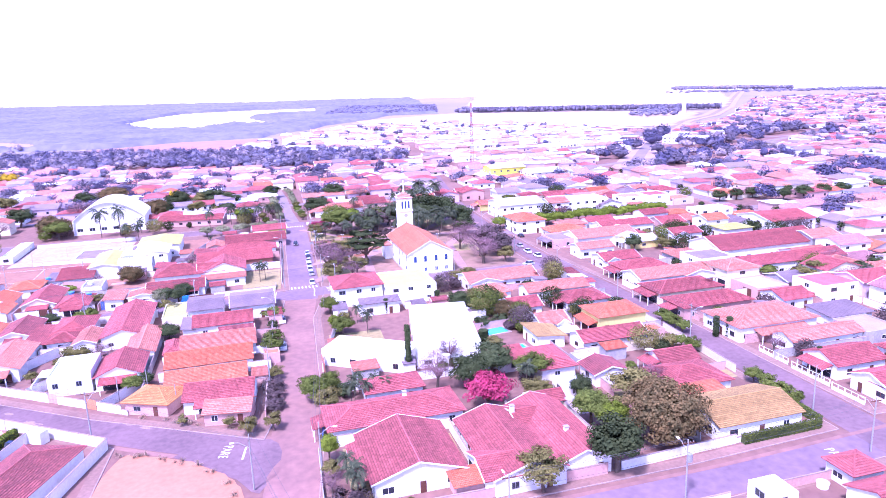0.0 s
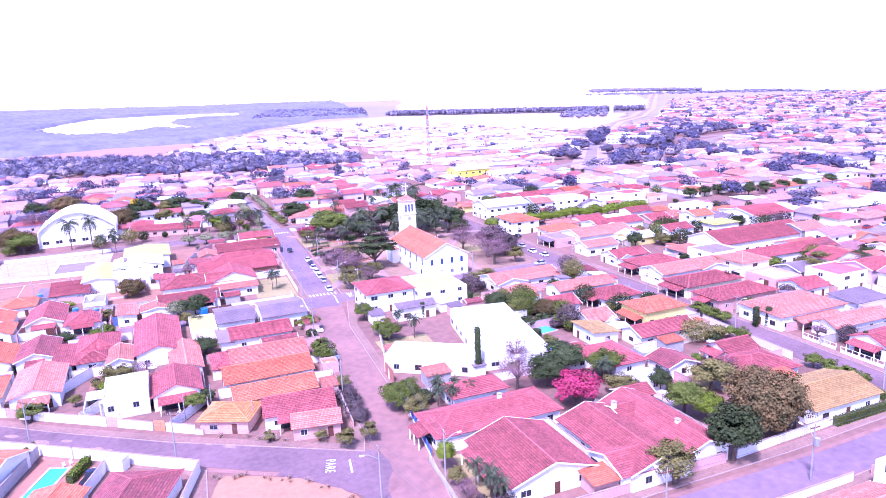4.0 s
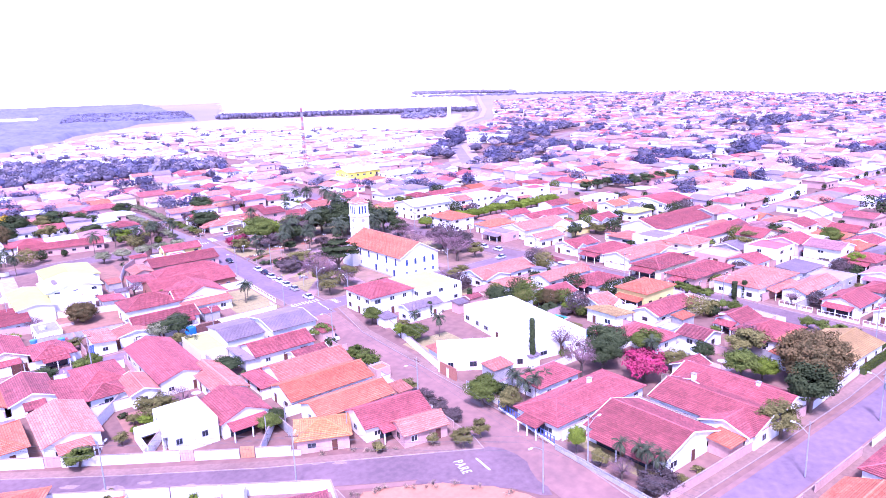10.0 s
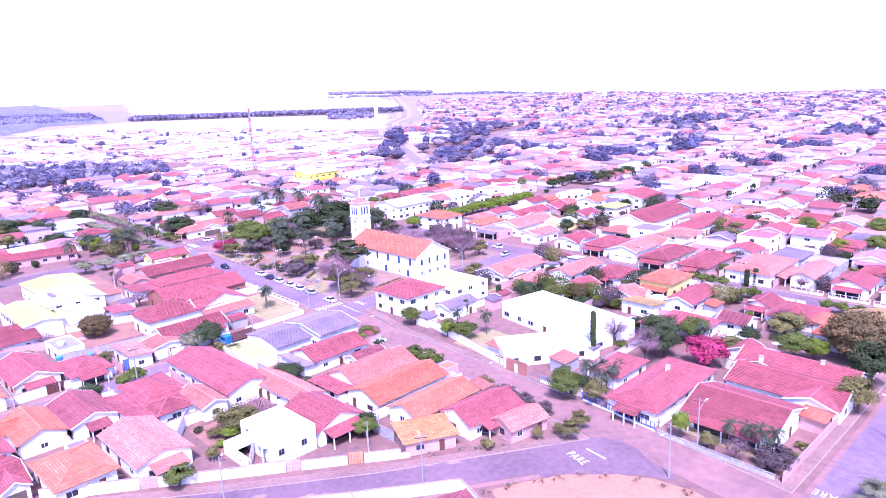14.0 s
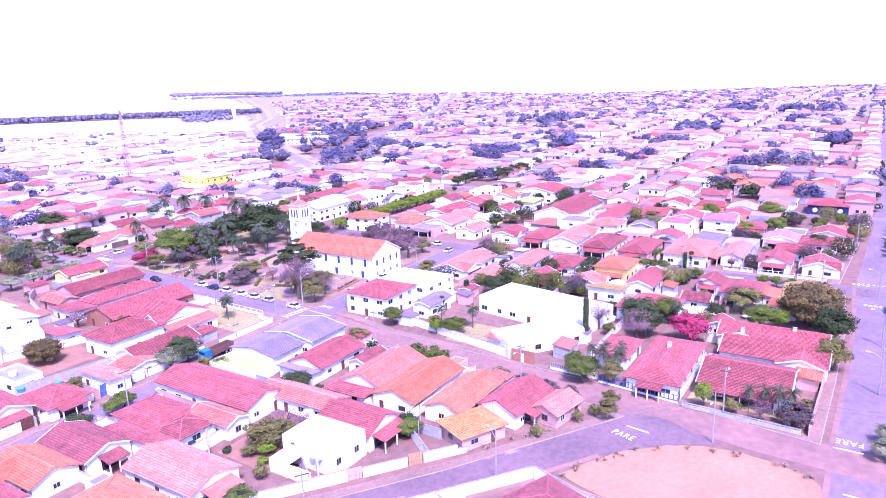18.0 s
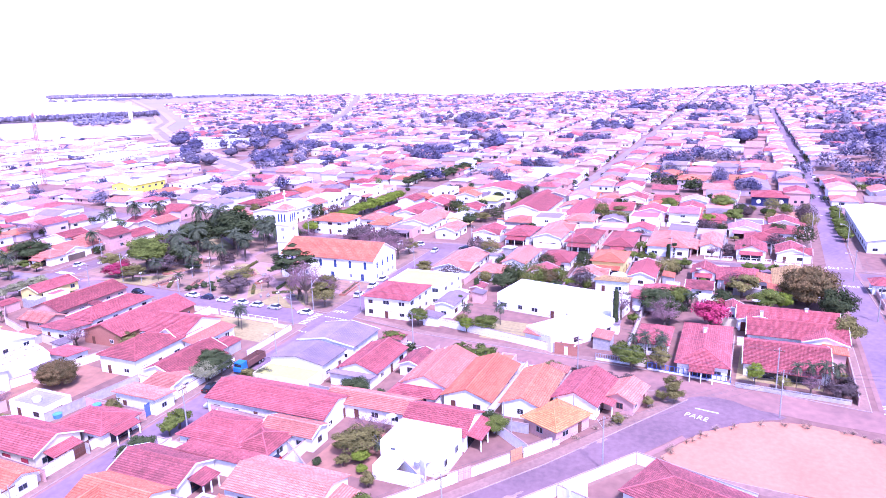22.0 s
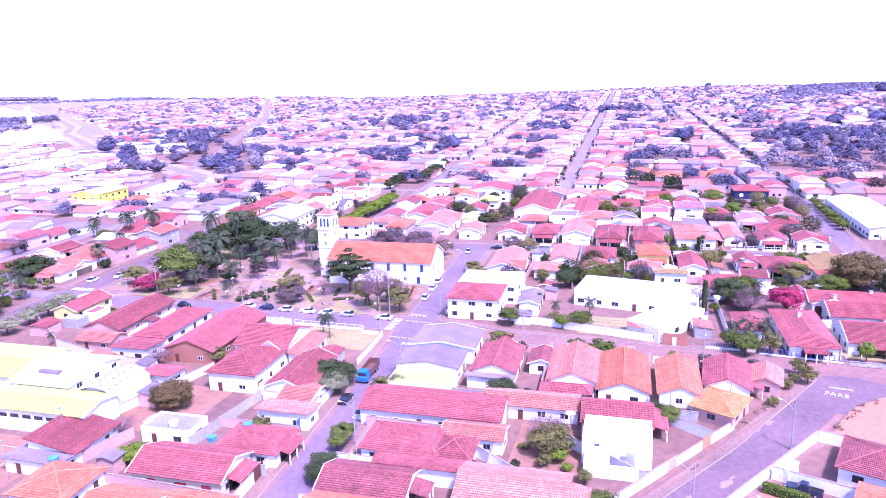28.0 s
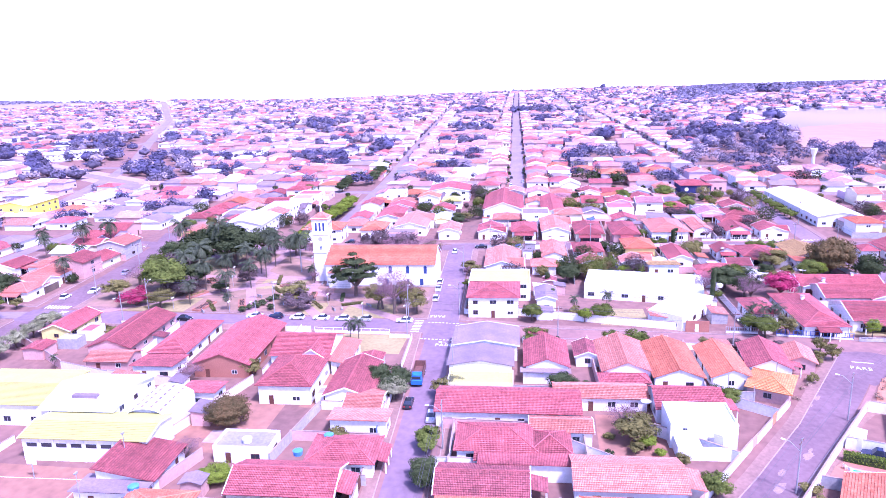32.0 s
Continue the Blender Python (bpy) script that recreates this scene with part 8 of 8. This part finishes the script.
# ---- road markings ----
def sign(word, x, y, turn, size=1.9):
    cu = bpy.data.curves.new("word", "FONT")
    cu.body, cu.size, cu.align_x, cu.align_y, cu.extrude, cu.space_character = word, size, "CENTER", "CENTER", 0.003, 1.15
    tmp = bpy.data.objects.new("word", cu)
    me = bpy.data.meshes.new_from_object(tmp)
    me.materials.append(PAINT)
    ob = new("road_lettering", me)
    ob.matrix_basis = pose(x, y, 0.045, 0, 0, turn) @ Matrix.Diagonal((0.9, 1.25, 1, 1))
    bpy.data.objects.remove(tmp)
    return tagged(ob, "white stop word painted on the asphalt", "road marking", "road lettering")


def bar(x, y, ln, w, turn):
    ob = put("road_line", Geo().box(-ln / 2, -w / 2, 0, ln / 2, w / 2, 0.008), PAINT)
    ob.matrix_basis = pose(x, y, 0.042, 0, 0, turn)
    return tagged(ob, "worn white line painted on the asphalt", "road marking", "road lines")


sign("PARE", -17.3, 120.6, -103)
bar(-14.1, 119.1, 4.2, 0.35, -97)
sign("PARE", -0.6, 87.4, 92)
bar(-3.4, 87.4, 4.4, 0.35, 92)
sign("PARE", -20.0, 83.8, -88)
bar(-17.4, 84.6, 4.4, 0.35, 92)
sign("PARE", -11.4, 211.8, -87)
sign("PARE", 8.6, 216.4, 93)
sign("PARE", 79.0, 89.2, -88)
sign("PARE", 98.0, 93.4, 92)
for x in (-8.2, 3.4):
    for k in range(9):
        bar(x + 0.06 * k, 209.8 + 0.5 + k * 0.95, 0.5, 0.42, 92)
for k in range(8):
    bar(-3.0 + k * 1.1, 220.6, 2.2, 0.45, 92)
    bar(-2.6 + k * 1.1, 324.4, 2.2, 0.45, 92)
    bar(8.4, 325.6 + k * 1.0, 2.6, 0.45, 4)
for k in range(6):
    bar(99 + 0.1 * k, 88.0 + k * 1.2, 0.5, 0.4, 92)

# ---- roof clutter: tanks, dishes, solar panels ----
TANK = mat("tank_plastic", (0.10, 0.28, 0.55), (0.08, 0.22, 0.45), rough=0.4)
for x, y, z, m in ((-62.0, 224.4, 3.0, TANK), (-67.6, 228.0, 3.0, TANK), (-64.6, 238.2, 3.0, W["white"]), (-80.0, 250.0, 2.9, TANK), (27.0, 140.0, 3.9, W["white"]), (64.0, 76.0, 4.9, W["white"])):
    t = base("water_tank", x, y, z, 0, "round domestic water tank on a roof", "tank", "water tanks")
    put("tank", Geo().beam((0, 0, 0), (0, 0, 0.8), 0.75, 0.85, 14), m, t)
    put("lid", Geo().beam((0, 0, 0.8), (0, 0, 0.95), 0.88, 0.5, 14), m, t)
for x, y, z in ((14.7, 122.5, 4.9), (31.7, 111.5, 4.6), (37.7, 101.9, 4.4)):
    t = base("chimney", x, y, z, 2, "small white rendered chimney on a tiled roof", "chimney", "chimneys")
    put("shaft", Geo().box(-0.35, -0.35, -0.6, 0.35, 0.35, 0.9), W["white"], t)
    put("cap", Geo().box(-0.45, -0.45, 0.901, 0.45, 0.45, 1.0), CONC, t)
for x, y in ((68.5, 129.5), (43.3, 113.1), (-13.6, 172.8), (-45.6, 169.0)):
    t = base("satellite_dish", x, y, 3.6, random.uniform(0, 360), "grey mesh satellite dish on a short post", "dish", "dishes")
    put("post", Geo().beam((0, 0, -3.4), (0, 0, 0.4), 0.05), STEEL, t)
    g = Geo()
    for i in range(12):
        a, b = 2 * math.pi * i / 12, 2 * math.pi * (i + 1) / 12
        g.face([(0, 0, 0.4), (math.cos(a), math.sin(a), 0.8), (math.cos(b), math.sin(b), 0.8)])
    put("dish", g, W["grey"], t)
for x, y, z, w, d in ((112.0, 170.4, 4.9, 6.0, 3.2), (70.0, 197.4, 4.5, 3.0, 2.0)):
    t = base("solar_panels", x, y, z, 2.5, "dark blue solar panels lying on a tiled roof", "solar panel")
    n = int(w)
    for i in range(n):
        p = put("panel", Geo().box(-w / 2 + i + 0.03, -d / 2, 0, -w / 2 + i + 0.97, d / 2, 0.05), T["solar"], t)
        p.matrix_basis = pose(0, 0, 0, -18, 0, 0)

# ---- sports court beside the warehouses ----
for x, y, ln, t in ((-89, 262, 30, 2.5), (-89.8, 280, 30, 2.5), (-104, 271, 18, 92.5), (-89.4, 271, 18, 92.5), (-74.6, 271, 18, 92.5)):
    o = put("court_line", Geo().box(-ln / 2, -0.06, 0, ln / 2, 0.06, 0.01), PAINT)
    o.matrix_basis = pose(x, y, 0.152, 0, 0, t)
    tagged(o, "faded white line of a sports court", "court line", "court lines")
for x, y in ((-74.8, 271.6), (-104, 270.4)):
    b = base("basketball_hoop", x, y, 0.15, 0, "white basketball backboard on a steel post", "hoop", "basketball hoops")
    put("post", Geo().beam((0, 0, 0), (0, 0, 3.2), 0.09), STEEL, b)
    put("backboard", Geo().box(-0.05, -0.9, 2.7, 0.05, 0.9, 3.8), W["white"], b)
for x in (-71, -83, -95, -107):
    for y in (257, 285):
        p = base("floodlight_pole", x, y, 0.15, 0, "slim pole at the edge of the sports court", "pole", "court poles")
        put("pole", Geo().beam((0, 0, 0), (0, 0, 7), 0.08, 0.06), STEEL, p)
        put("lamp", Geo().box(-0.3, -0.15, 7.0, 0.3, 0.15, 7.25), STEEL, p)
